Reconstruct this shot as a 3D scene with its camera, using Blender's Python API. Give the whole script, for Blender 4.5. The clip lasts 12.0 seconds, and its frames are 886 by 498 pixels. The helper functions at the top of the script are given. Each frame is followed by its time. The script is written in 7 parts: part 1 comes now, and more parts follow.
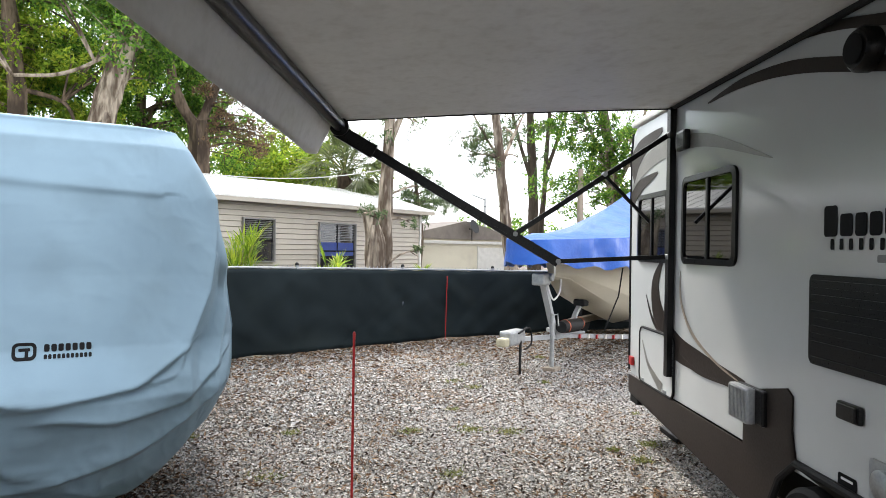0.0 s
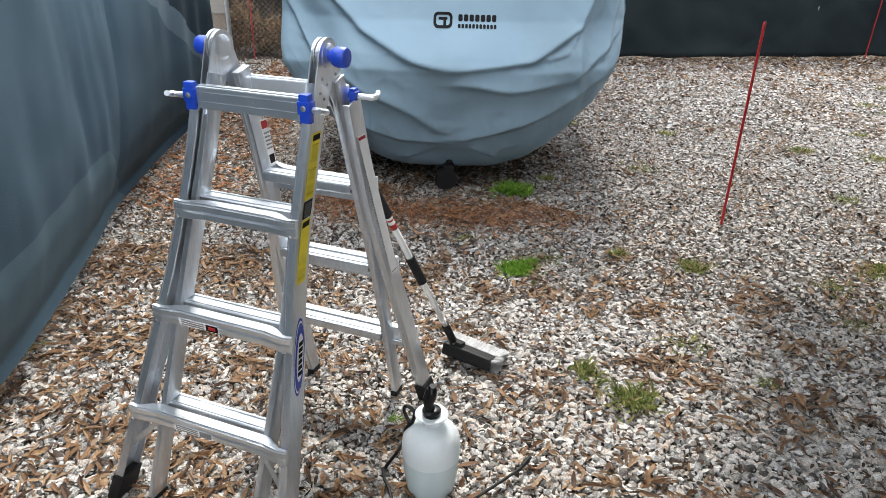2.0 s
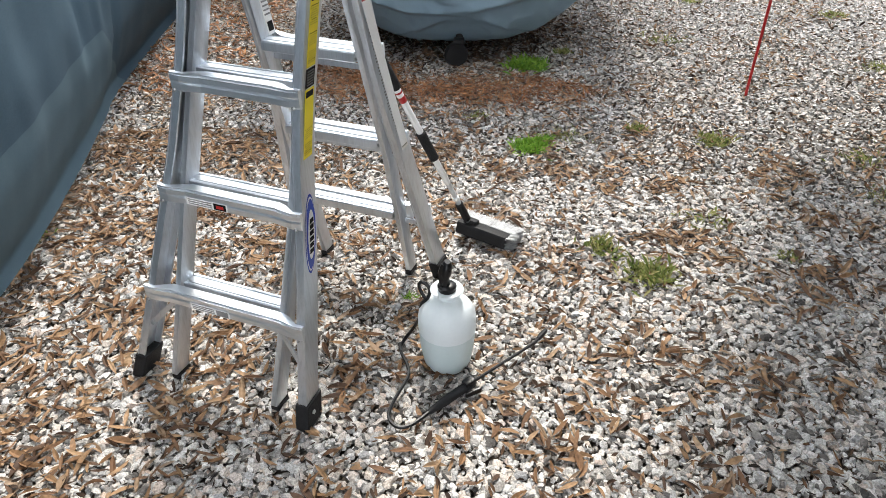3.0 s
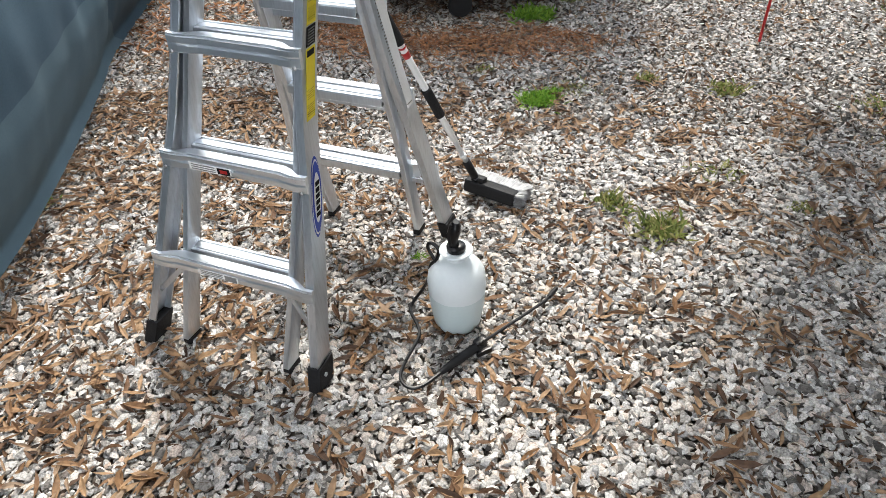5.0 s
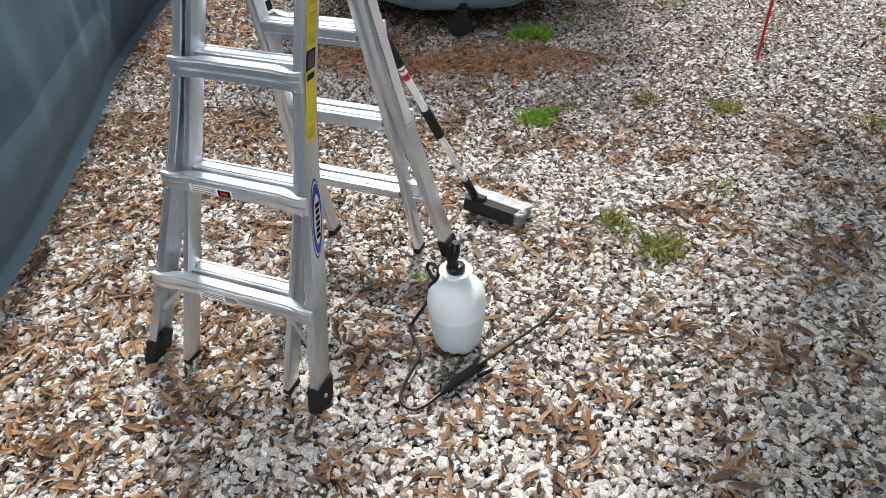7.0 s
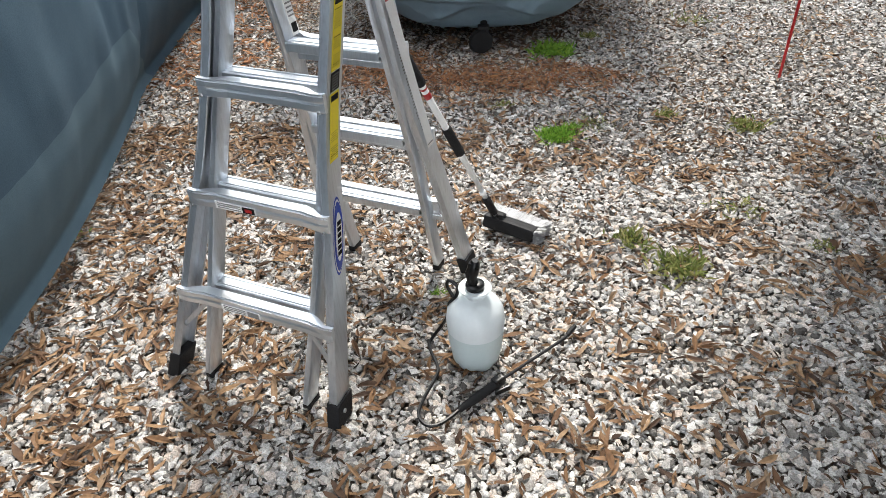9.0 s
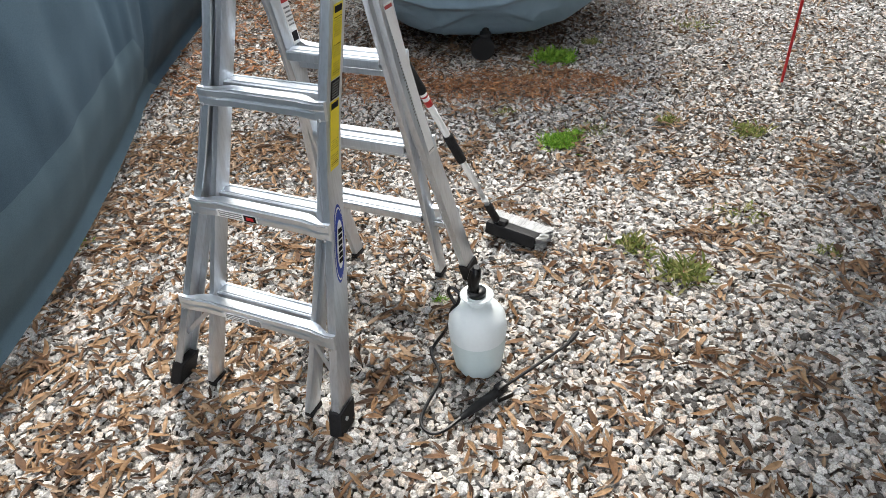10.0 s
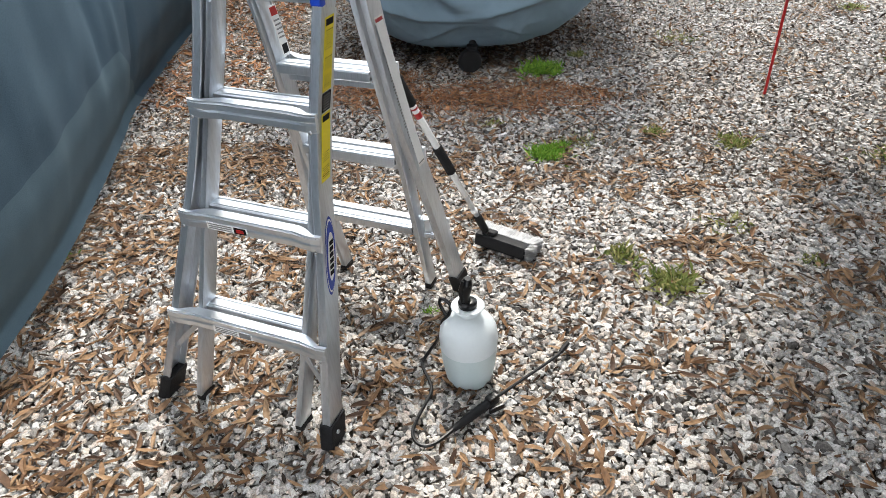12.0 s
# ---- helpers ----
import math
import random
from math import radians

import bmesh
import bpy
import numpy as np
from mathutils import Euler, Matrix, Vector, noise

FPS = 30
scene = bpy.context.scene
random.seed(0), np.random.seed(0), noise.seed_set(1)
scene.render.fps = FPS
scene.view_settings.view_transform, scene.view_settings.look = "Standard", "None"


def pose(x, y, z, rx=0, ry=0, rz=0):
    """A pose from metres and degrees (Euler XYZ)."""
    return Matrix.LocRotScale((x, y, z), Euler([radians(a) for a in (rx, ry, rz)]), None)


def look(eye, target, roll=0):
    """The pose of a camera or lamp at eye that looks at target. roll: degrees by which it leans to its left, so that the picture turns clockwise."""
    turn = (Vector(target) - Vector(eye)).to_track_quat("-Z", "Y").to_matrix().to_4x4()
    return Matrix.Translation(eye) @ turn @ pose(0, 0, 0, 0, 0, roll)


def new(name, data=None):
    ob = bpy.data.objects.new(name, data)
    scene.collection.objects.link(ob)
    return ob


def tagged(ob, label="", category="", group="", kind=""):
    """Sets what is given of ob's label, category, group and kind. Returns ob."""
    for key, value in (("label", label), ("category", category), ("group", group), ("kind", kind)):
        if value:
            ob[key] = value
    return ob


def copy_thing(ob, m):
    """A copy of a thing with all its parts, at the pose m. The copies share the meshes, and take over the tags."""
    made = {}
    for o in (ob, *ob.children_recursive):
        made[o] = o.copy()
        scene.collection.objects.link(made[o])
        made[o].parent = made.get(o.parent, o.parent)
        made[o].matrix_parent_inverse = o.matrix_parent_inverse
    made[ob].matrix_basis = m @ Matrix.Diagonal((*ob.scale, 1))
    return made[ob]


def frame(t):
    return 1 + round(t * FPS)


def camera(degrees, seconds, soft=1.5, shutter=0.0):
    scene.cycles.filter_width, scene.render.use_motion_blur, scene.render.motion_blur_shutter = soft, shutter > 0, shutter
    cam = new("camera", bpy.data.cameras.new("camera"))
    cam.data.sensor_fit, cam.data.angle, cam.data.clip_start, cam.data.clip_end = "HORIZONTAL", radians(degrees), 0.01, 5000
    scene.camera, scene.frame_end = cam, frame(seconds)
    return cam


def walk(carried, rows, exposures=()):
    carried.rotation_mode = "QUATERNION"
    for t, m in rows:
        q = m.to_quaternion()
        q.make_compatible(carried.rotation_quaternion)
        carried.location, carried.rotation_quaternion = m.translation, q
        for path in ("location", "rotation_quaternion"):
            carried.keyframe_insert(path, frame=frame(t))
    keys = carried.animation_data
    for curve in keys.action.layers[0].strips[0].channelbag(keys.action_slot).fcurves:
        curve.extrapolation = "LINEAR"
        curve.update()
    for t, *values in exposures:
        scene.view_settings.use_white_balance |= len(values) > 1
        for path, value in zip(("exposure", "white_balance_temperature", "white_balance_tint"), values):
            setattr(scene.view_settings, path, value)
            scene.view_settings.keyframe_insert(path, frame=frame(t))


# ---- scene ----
cam = camera(67.6, 12.0, soft=0.4)
PATH = [
    (0, (0.303, -0.396, 1.813), (1.304, 1.336, 1.81), 0.9),
    (0.2, (0.301, -0.397, 1.774), (1.128, 1.423, 1.722), 1.8),
    (0.4, (0.288, -0.392, 1.758), (0.942, 1.494, 1.638), 3.1),
    (0.5, (0.293, -0.408, 1.763), (0.888, 1.495, 1.607), 3.2),
    (0.6, (0.272, -0.403, 1.75), (0.784, 1.519, 1.549), 3.0),
    (0.7, (0.261, -0.388, 1.747), (0.676, 1.553, 1.508), 3.5),
    (0.8, (0.246, -0.377, 1.741), (0.55, 1.579, 1.453), 3.9),
    (1, (0.232, -0.366, 1.734), (0.409, 1.591, 1.362), 3.0),
    (1.3, (0.221, -0.378, 1.706), (0.331, 1.555, 1.208), 3.0),
    (1.5, (0.225, -0.386, 1.702), (0.277, 1.515, 1.084), 2.5),
    (1.7, (0.206, -0.369, 1.678), (0.225, 1.499, 0.963), 1.6),
    (2, (0.21, -0.367, 1.656), (0.19, 1.442, 0.803), 1.3),
    (2.2, (0.203, -0.356, 1.630), (0.164, 1.419, 0.709), 1.3),
    (2.5, (0.207, -0.354, 1.599), (0.144, 1.351, 0.555), -0.4),
    (3, (0.207, -0.33, 1.585), (0.156, 1.31, 0.441), -0.5),
    (3.2, (0.227, -0.326, 1.571), (0.143, 1.296, 0.404), -2.4),
    (5, (0.202, -0.298, 1.583), (0.129, 1.259, 0.33), -2.2),
    (5.5, (0.2, -0.3, 1.597), (0.131, 1.246, 0.331), -1.9),
    (6, (0.202, -0.302, 1.605), (0.109, 1.256, 0.353), -2.8),
    (6.5, (0.196, -0.296, 1.606), (0.094, 1.276, 0.374), -2.3),
    (7, (0.207, -0.291, 1.6), (0.131, 1.293, 0.382), -2.4),
    (9, (0.205, -0.296, 1.623), (0.073, 1.31, 0.437), -3.0),
    (9.5, (0.208, -0.298, 1.624), (0.071, 1.321, 0.458), -3.3),
    (10, (0.215, -0.295, 1.622), (0.069, 1.322, 0.454), -3.6),
    (10.5, (0.21, -0.294, 1.622), (0.054, 1.31, 0.439), -3.6),
    (11, (0.207, -0.294, 1.616), (0.062, 1.31, 0.43), -3.8),
    (11.5, (0.197, -0.295, 1.624), (0.068, 1.313, 0.442), -3.1),
    (12, (0.201, -0.296, 1.625), (0.097, 1.342, 0.482), -3.0),
]
walk(cam, [(t, look(eye, target, roll)) for t, eye, target, roll in PATH], [(0, 0.86), (0.5, 0.57), (0.8, 0.39), (1.0, 0.35), (1.5, 0.65), (2.0, 0.97), (2.5, 1.18), (3.2, 1.17), (5.0, 1.12), (12, 1.09)])

# ---------------------------------------------------------------- light
SUN_EL, SUN_AZ = 54.0, 4.0          # degrees; azimuth from +y towards +x
world = bpy.data.worlds.new("sky")
scene.world = world
world.use_nodes = True
wn, wl = world.node_tree.nodes, world.node_tree.links
wn.clear()
w_sky = wn.new("ShaderNodeTexSky")
w_sky.sky_type = "NISHITA"
w_sky.sun_disc = False
w_sky.sun_elevation, w_sky.sun_rotation = radians(SUN_EL), radians(SUN_AZ)
w_sky.air_density, w_sky.dust_density = 1.0, 2.0
w_co = wn.new("ShaderNodeTexCoord")
w_cl = wn.new("ShaderNodeTexNoise")
w_cl.inputs["Scale"].default_value = 2.2
w_cl.inputs["Detail"].default_value = 6.0
w_rp = wn.new("ShaderNodeValToRGB")
w_rp.color_ramp.elements[0].position, w_rp.color_ramp.elements[1].position = 0.30, 0.52
w_mx = wn.new("ShaderNodeMix")
w_mx.data_type = "RGBA"
w_mx.inputs["B"].default_value = (12.6, 13.0, 13.7, 1)      # bright thin cloud
w_bg = wn.new("ShaderNodeBackground")
w_bg.inputs["Strength"].default_value = 0.15
w_out = wn.new("ShaderNodeOutputWorld")
wl.new(w_co.outputs["Generated"], w_cl.inputs["Vector"])
wl.new(w_cl.outputs["Fac"], w_rp.inputs["Fac"])
wl.new(w_rp.outputs["Color"], w_mx.inputs["Factor"])
wl.new(w_sky.outputs["Color"], w_mx.inputs["A"])
wl.new(w_mx.outputs["Result"], w_bg.inputs["Color"])
wl.new(w_bg.outputs["Background"], w_out.inputs["Surface"])

sun = new("sun", bpy.data.lights.new("sun", "SUN"))
sun.data.energy, sun.data.angle, sun.data.color = 3.0, radians(8.0), (1.0, 0.95, 0.86)
_sd = Vector((math.sin(radians(SUN_AZ)) * math.cos(radians(SUN_EL)), math.cos(radians(SUN_AZ)) * math.cos(radians(SUN_EL)), math.sin(radians(SUN_EL))))
sun.matrix_world = look(_sd * 60, (0, 0, 0))


# ---------------------------------------------------------------- materials
def mat(name, c1, c2=None, rough=0.6, metal=0.0, scale=6.0, fine=60.0, fine_amt=0.25, bump=0.15, bump_scale=None, coat=0.0, stretch=None,
        island=0.0, obj_random=0.0, trans=0.0, spec=0.5, stain=None, stain_scale=1.2, stain_amt=0.0, rough_var=0.1, lohi=(0.3, 0.7)):
    """Two-scale colour, roughness and bump on a Principled surface."""
    m = bpy.data.materials.new(name)
    m.use_nodes = True
    n, l = m.node_tree.nodes, m.node_tree.links
    b = n["Principled BSDF"]
    b.inputs["Metallic"].default_value = metal
    b.inputs["Specular IOR Level"].default_value = spec
    b.inputs["Coat Weight"].default_value = coat
    co = n.new("ShaderNodeTexCoord")
    src = co.outputs["Object"]
    if stretch:
        mp = n.new("ShaderNodeMapping")
        mp.inputs["Scale"].default_value = stretch
        l.new(src, mp.inputs["Vector"])
        src = mp.outputs["Vector"]

    def noise_tex(s, detail=4.0):
        t = n.new("ShaderNodeTexNoise")
        t.inputs["Scale"].default_value, t.inputs["Detail"].default_value = s, detail
        l.new(src, t.inputs["Vector"])
        return t.outputs["Fac"]

    def mix(a, bb, fac, kind="MIX"):
        x = n.new("ShaderNodeMix")
        x.data_type, x.blend_type = "RGBA", kind
        for sock, val in (("A", a), ("B", bb), ("Factor", fac)):
            if isinstance(val, (tuple, float, int)):
                x.inputs[sock].default_value = (*val, 1) if isinstance(val, tuple) else val
            else:
                l.new(val, x.inputs[sock])
        return x.outputs["Result"]

    def ramp(fac, lo, hi):
        r = n.new("ShaderNodeMapRange")
        r.inputs["From Min"].default_value, r.inputs["From Max"].default_value = lo, hi
        l.new(fac, r.inputs["Value"])
        return r.outputs["Result"]

    big, small = noise_tex(scale), noise_tex(fine, 6.0)
    c2 = c2 or tuple(v * 0.8 for v in c1)
    col = mix(c1, c2, ramp(big, *lohi))
    col = mix(col, tuple(v * 0.45 for v in c1), mix((0.0, 0.0, 0.0), (fine_amt,) * 3, ramp(small, 0.45, 0.75)))
    if stain:
        col = mix(col, stain, mix((0.0, 0.0, 0.0), (stain_amt,) * 3, ramp(noise_tex(stain_scale, 8.0), 0.5, 0.68)))
    if island or obj_random:
        g = n.new("ShaderNodeNewGeometry") if island else n.new("ShaderNodeObjectInfo")
        rnd = g.outputs["Random Per Island" if island else "Random"]
        amt = island or obj_random
        h = n.new("ShaderNodeHueSaturation")
        mr = n.new("ShaderNodeMapRange")
        mr.inputs["To Min"].default_value, mr.inputs["To Max"].default_value = 1 - amt, 1 + amt
        l.new(rnd, mr.inputs["Value"])
        l.new(mr.outputs["Result"], h.inputs["Value"])
        l.new(col, h.inputs["Color"])
        col = h.outputs["Color"]
    l.new(col, b.inputs["Base Color"])
    rr = n.new("ShaderNodeMapRange")
    rr.inputs["To Min"].default_value, rr.inputs["To Max"].default_value = max(0.02, rough - rough_var), min(1, rough + rough_var)
    l.new(small, rr.inputs["Value"])
    l.new(rr.outputs["Result"], b.inputs["Roughness"])
    if bump:
        bp = n.new("ShaderNodeBump")
        bp.inputs["Strength"].default_value, bp.inputs["Distance"].default_value = bump, 0.02
        l.new(noise_tex(bump_scale or fine, 6.0), bp.inputs["Height"])
        l.new(bp.outputs["Normal"], b.inputs["Normal"])
    if trans:
        tr = n.new("ShaderNodeBsdfTranslucent")
        l.new(col, tr.inputs["Color"])
        ms = n.new("ShaderNodeMixShader")
        ms.inputs["Fac"].default_value = trans
        l.new(b.outputs["BSDF"], ms.inputs[1])
        l.new(tr.outputs["BSDF"], ms.inputs[2])
        l.new(ms.outputs["Shader"], n["Material Output"].inputs["Surface"])
    return m


def ramp_by_island(name, stops, rough=0.8, trans=0.0, fine=80.0, bump=0.2, dark=0.3, spec=0.35):
    """A material whose colour is picked piece by piece from stops."""
    m = bpy.data.materials.new(name)
    m.use_nodes = True
    n, l = m.node_tree.nodes, m.node_tree.links
    b = n["Principled BSDF"]
    b.inputs["Roughness"].default_value = rough
    b.inputs["Specular IOR Level"].default_value = spec
    g = n.new("ShaderNodeNewGeometry")
    r = n.new("ShaderNodeValToRGB")
    while len(r.color_ramp.elements) < len(stops):
        r.color_ramp.elements.new(0.5)
    for e, (p, c) in zip(r.color_ramp.elements, stops):
        e.position, e.color = p, (*c, 1)
    l.new(g.outputs["Random Per Island"], r.inputs["Fac"])
    co = n.new("ShaderNodeTexCoord")
    t = n.new("ShaderNodeTexNoise")
    t.inputs["Scale"].default_value, t.inputs["Detail"].default_value = fine, 5.0
    l.new(co.outputs["Object"], t.inputs["Vector"])
    mr = n.new("ShaderNodeMapRange")
    mr.inputs["From Min"].default_value, mr.inputs["From Max"].default_value = 0.35, 0.7
    mr.inputs["To Min"].default_value, mr.inputs["To Max"].default_value = 1.0, 1.0 - dark
    l.new(t.outputs["Fac"], mr.inputs["Value"])
    h = n.new("ShaderNodeHueSaturation")
    l.new(mr.outputs["Result"], h.inputs["Value"])
    l.new(r.outputs["Color"], h.inputs["Color"])
    l.new(h.outputs["Color"], b.inputs["Base Color"])
    bp = n.new("ShaderNodeBump")
    bp.inputs["Strength"].default_value, bp.inputs["Distance"].default_value = bump, 0.01
    l.new(t.outputs["Fac"], bp.inputs["Height"])
    l.new(bp.outputs["Normal"], b.inputs["Normal"])
    if trans:
        tr = n.new("ShaderNodeBsdfTranslucent")
        l.new(h.outputs["Color"], tr.inputs["Color"])
        ms = n.new("ShaderNodeMixShader")
        ms.inputs["Fac"].default_value = trans
        l.new(b.outputs["BSDF"], ms.inputs[1])
        l.new(tr.outputs["BSDF"], ms.inputs[2])
        l.new(ms.outputs["Shader"], n["Material Output"].inputs["Surface"])
    return m


M_ALU = mat("brushed_aluminium", (0.68, 0.72, 0.765), (0.58, 0.615, 0.66), rough=0.34, metal=0.90, scale=9, fine=140, fine_amt=0.3, bump=0.05, stretch=(1, 1, 0.12))
M_ALU_BRIGHT = mat("polished_aluminium", (0.82, 0.86, 0.90), (0.72, 0.76, 0.80), rough=0.32, metal=0.90, scale=8, fine=40, fine_amt=0.06, bump=0.0)
M_STEEL = mat("galvanised_steel", (0.42, 0.43, 0.43), (0.3, 0.31, 0.32), rough=0.45, metal=0.75, scale=14, fine=70, fine_amt=0.3, bump=0.08)
M_BLUE = mat("blue_plastic", (0.01, 0.055, 0.48), (0.012, 0.07, 0.55), rough=0.35, fine=200, fine_amt=0.15, bump=0.04)
M_BLACK = mat("black_rubber", (0.007, 0.007, 0.0075), (0.011, 0.011, 0.012), rough=0.65, fine=150, bump=0.1, spec=0.25)
M_BLACK_GLOSS = mat("black_plastic", (0.004, 0.004, 0.0045), (0.006, 0.006, 0.0065), rough=0.3, fine=120, fine_amt=0.1, bump=0.03, spec=0.25)
M_FOAM = mat("black_foam", (0.014, 0.014, 0.015), (0.02, 0.02, 0.02), rough=0.95, fine=300, bump=0.4, spec=0.2)
M_YELLOW = mat("yellow_label", (0.80, 0.66, 0.02), (0.75, 0.6, 0.02), rough=0.4, fine=200, fine_amt=0.1, bump=0.02)
M_WHITE_LABEL = mat("white_label", (0.80, 0.80, 0.79), (0.74, 0.74, 0.73), rough=0.45, fine=200, fine_amt=0.15, bump=0.02)
M_INK = mat("black_ink", (0.008, 0.008, 0.009), rough=0.7, fine=200, bump=0.0, spec=0.12)
M_GREY_INK = mat("grey_ink", (0.2, 0.2, 0.2), rough=0.5, fine=200, bump=0.0)
M_RED = mat("red_paint", (0.42, 0.012, 0.012), (0.33, 0.012, 0.012), rough=0.45, fine=90, fine_amt=0.3, bump=0.06)
M_LABEL_BLUE = mat("blue_label", (0.012, 0.05, 0.36), rough=0.35, fine=200, fine_amt=0.1, bump=0.0)
M_RV_WHITE = mat("white_gelcoat", (0.53, 0.54, 0.535), (0.50, 0.51, 0.505), rough=0.13, scale=0.8, fine=6, fine_amt=0.03, bump=0.0, rough_var=0.05, stain=(0.42, 0.42, 0.4), stain_amt=0.12)
M_RV_BROWN = mat("brown_vinyl", (0.030, 0.023, 0.0195), (0.024, 0.018, 0.0155), spec=0.18, rough=0.4, scale=4, fine=60, fine_amt=0.2, bump=0.03)
M_RV_GREY = mat("grey_vinyl", (0.20, 0.19, 0.175), (0.15, 0.145, 0.135), rough=0.38, scale=4, fine=60, fine_amt=0.15, bump=0.02)
M_RV_TAN = mat("tan_vinyl", (0.30, 0.25, 0.2), rough=0.4, fine=60, bump=0.02)
M_GLASS_DARK = mat("tinted_glass", (0.003, 0.0035, 0.004), (0.004, 0.0045, 0.005), rough=0.03, fine=20, fine_amt=0.0, bump=0.0, spec=0.5, rough_var=0.01)
M_AWN = mat("awning_vinyl", (0.51, 0.505, 0.49), (0.465, 0.46, 0.445), rough=0.55, scale=2.2, fine=24, fine_amt=0.12, bump=0.05, stain=(0.2, 0.17, 0.14), stain_scale=9.0, stain_amt=0.18, trans=0.22)
M_COVER = mat("light_blue_cover_cloth", (0.220, 0.318, 0.388), (0.185, 0.271, 0.337), spec=0.3, rough=0.72, scale=1.6, fine=220, fine_amt=0.14, bump=0.12, bump_scale=260, stain=(0.145, 0.205, 0.24), stain_scale=2.5, stain_amt=0.35)
M_SCREEN = mat("dark_green_screen_cloth", (0.0075, 0.0125, 0.0145), (0.012, 0.0185, 0.021), rough=0.9, spec=0.2, scale=1.2, fine=180, fine_amt=0.35, bump=0.2, stain=(0.025, 0.032, 0.03), stain_scale=1.4, stain_amt=0.3)
M_SIDING = mat("beige_vinyl_siding", (0.41, 0.365, 0.30), (0.37, 0.33, 0.27), rough=0.5, scale=2.0, fine=40, fine_amt=0.12, bump=0.05, stain=(0.25, 0.22, 0.18), stain_scale=1.5, stain_amt=0.3, obj_random=0.05)
M_TRIM_WHITE = mat("white_trim", (0.64, 0.62, 0.58), (0.54, 0.52, 0.48), rough=0.5, scale=5, fine=50, fine_amt=0.15, bump=0.05)
M_ROOF_METAL = mat("white_metal_roof", (0.78, 0.78, 0.77), (0.66, 0.66, 0.64), rough=0.45, scale=2, fine=30, fine_amt=0.12, bump=0.04, stain=(0.3, 0.24, 0.17), stain_scale=2.2, stain_amt=0.35)
M_HOUSE_GLASS = mat("window_glass", (0.02, 0.022, 0.025), (0.03, 0.03, 0.034), rough=0.07, fine=10, fine_amt=0.0, bump=0.0, spec=0.9, rough_var=0.02)
M_BLIND = mat("window_blind", (0.16, 0.16, 0.16), rough=0.6, fine=30, bump=0.02)
M_BLUE_CLOTH = mat("blue_window_cloth", (0.015, 0.035, 0.17), (0.02, 0.045, 0.21), rough=0.6, fine=40, bump=0.1)
M_CREAM = mat("cream_wall", (0.62, 0.57, 0.45), (0.57, 0.52, 0.41), rough=0.6, scale=1.5, fine=40, fine_amt=0.1, bump=0.05, stain=(0.35, 0.31, 0.24), stain_amt=0.3)
M_SHINGLE = mat("grey_shingle", (0.12, 0.10, 0.09), (0.16, 0.14, 0.12), rough=0.9, scale=3, fine=30, fine_amt=0.4, bump=0.3, obj_random=0.2)
M_WOOD_GREY = mat("weathered_wood", (0.30, 0.25, 0.2), (0.22, 0.18, 0.14), rough=0.85, scale=4, fine=40, fine_amt=0.4, bump=0.3, stretch=(1, 1, 0.1))
M_CONCRETE = mat("concrete", (0.34, 0.32, 0.29), (0.27, 0.25, 0.23), rough=0.9, scale=5, fine=50, fine_amt=0.35, bump=0.3)
M_BARK_PALE = mat("pale_peeling_bark", (0.37, 0.31, 0.24), (0.085, 0.06, 0.042), rough=0.95, lohi=(0.42, 0.56), scale=6, fine=18, fine_amt=0.85, bump=1.0, bump_scale=14, stretch=(1, 1, 0.22), spec=0.2)
M_BARK_BROWN = mat("brown_bark", (0.17, 0.125, 0.09), (0.055, 0.04, 0.03), rough=0.95, lohi=(0.42, 0.58), scale=5, fine=20, fine_amt=0.6, bump=1.0, bump_scale=12, stretch=(1, 1, 0.25), spec=0.2)
M_BARK_DARK = mat("dark_bark", (0.085, 0.065, 0.05), (0.05, 0.04, 0.03), rough=0.95, scale=5, fine=20, fine_amt=0.5, bump=0.9, bump_scale=12, stretch=(1, 1, 0.25), spec=0.2)
M_TARP = mat("blue_tarp", (0.014, 0.075, 0.36), (0.025, 0.11, 0.44), rough=0.34, scale=3, fine=50, fine_amt=0.12, bump=0.9, bump_scale=6)
M_HULL = mat("cream_boat_hull", (0.60, 0.55, 0.43), (0.54, 0.49, 0.38), rough=0.35, scale=2, fine=30, fine_amt=0.08, bump=0.02)
M_TRAILER = mat("trailer_grey", (0.42, 0.43, 0.44), (0.34, 0.35, 0.36), rough=0.5, metal=0.4, scale=6, fine=60, fine_amt=0.3, bump=0.08)
M_BRISTLE = ramp_by_island("grey_bristles", [(0, (0.32, 0.32, 0.33)), (0.5, (0.5, 0.5, 0.5)), (1, (0.62, 0.62, 0.6))], rough=0.7)
M_JUG = mat("milky_polyethylene", (0.74, 0.79, 0.81), (0.69, 0.74, 0.76), rough=0.38, scale=6, fine=90, fine_amt=0.05, bump=0.03, trans=0.35)
M_JUG_FULL = mat("milky_polyethylene_with_liquid", (0.57, 0.66, 0.67), (0.53, 0.62, 0.63), rough=0.36, scale=6, fine=90, fine_amt=0.05, bump=0.03, trans=0.2)
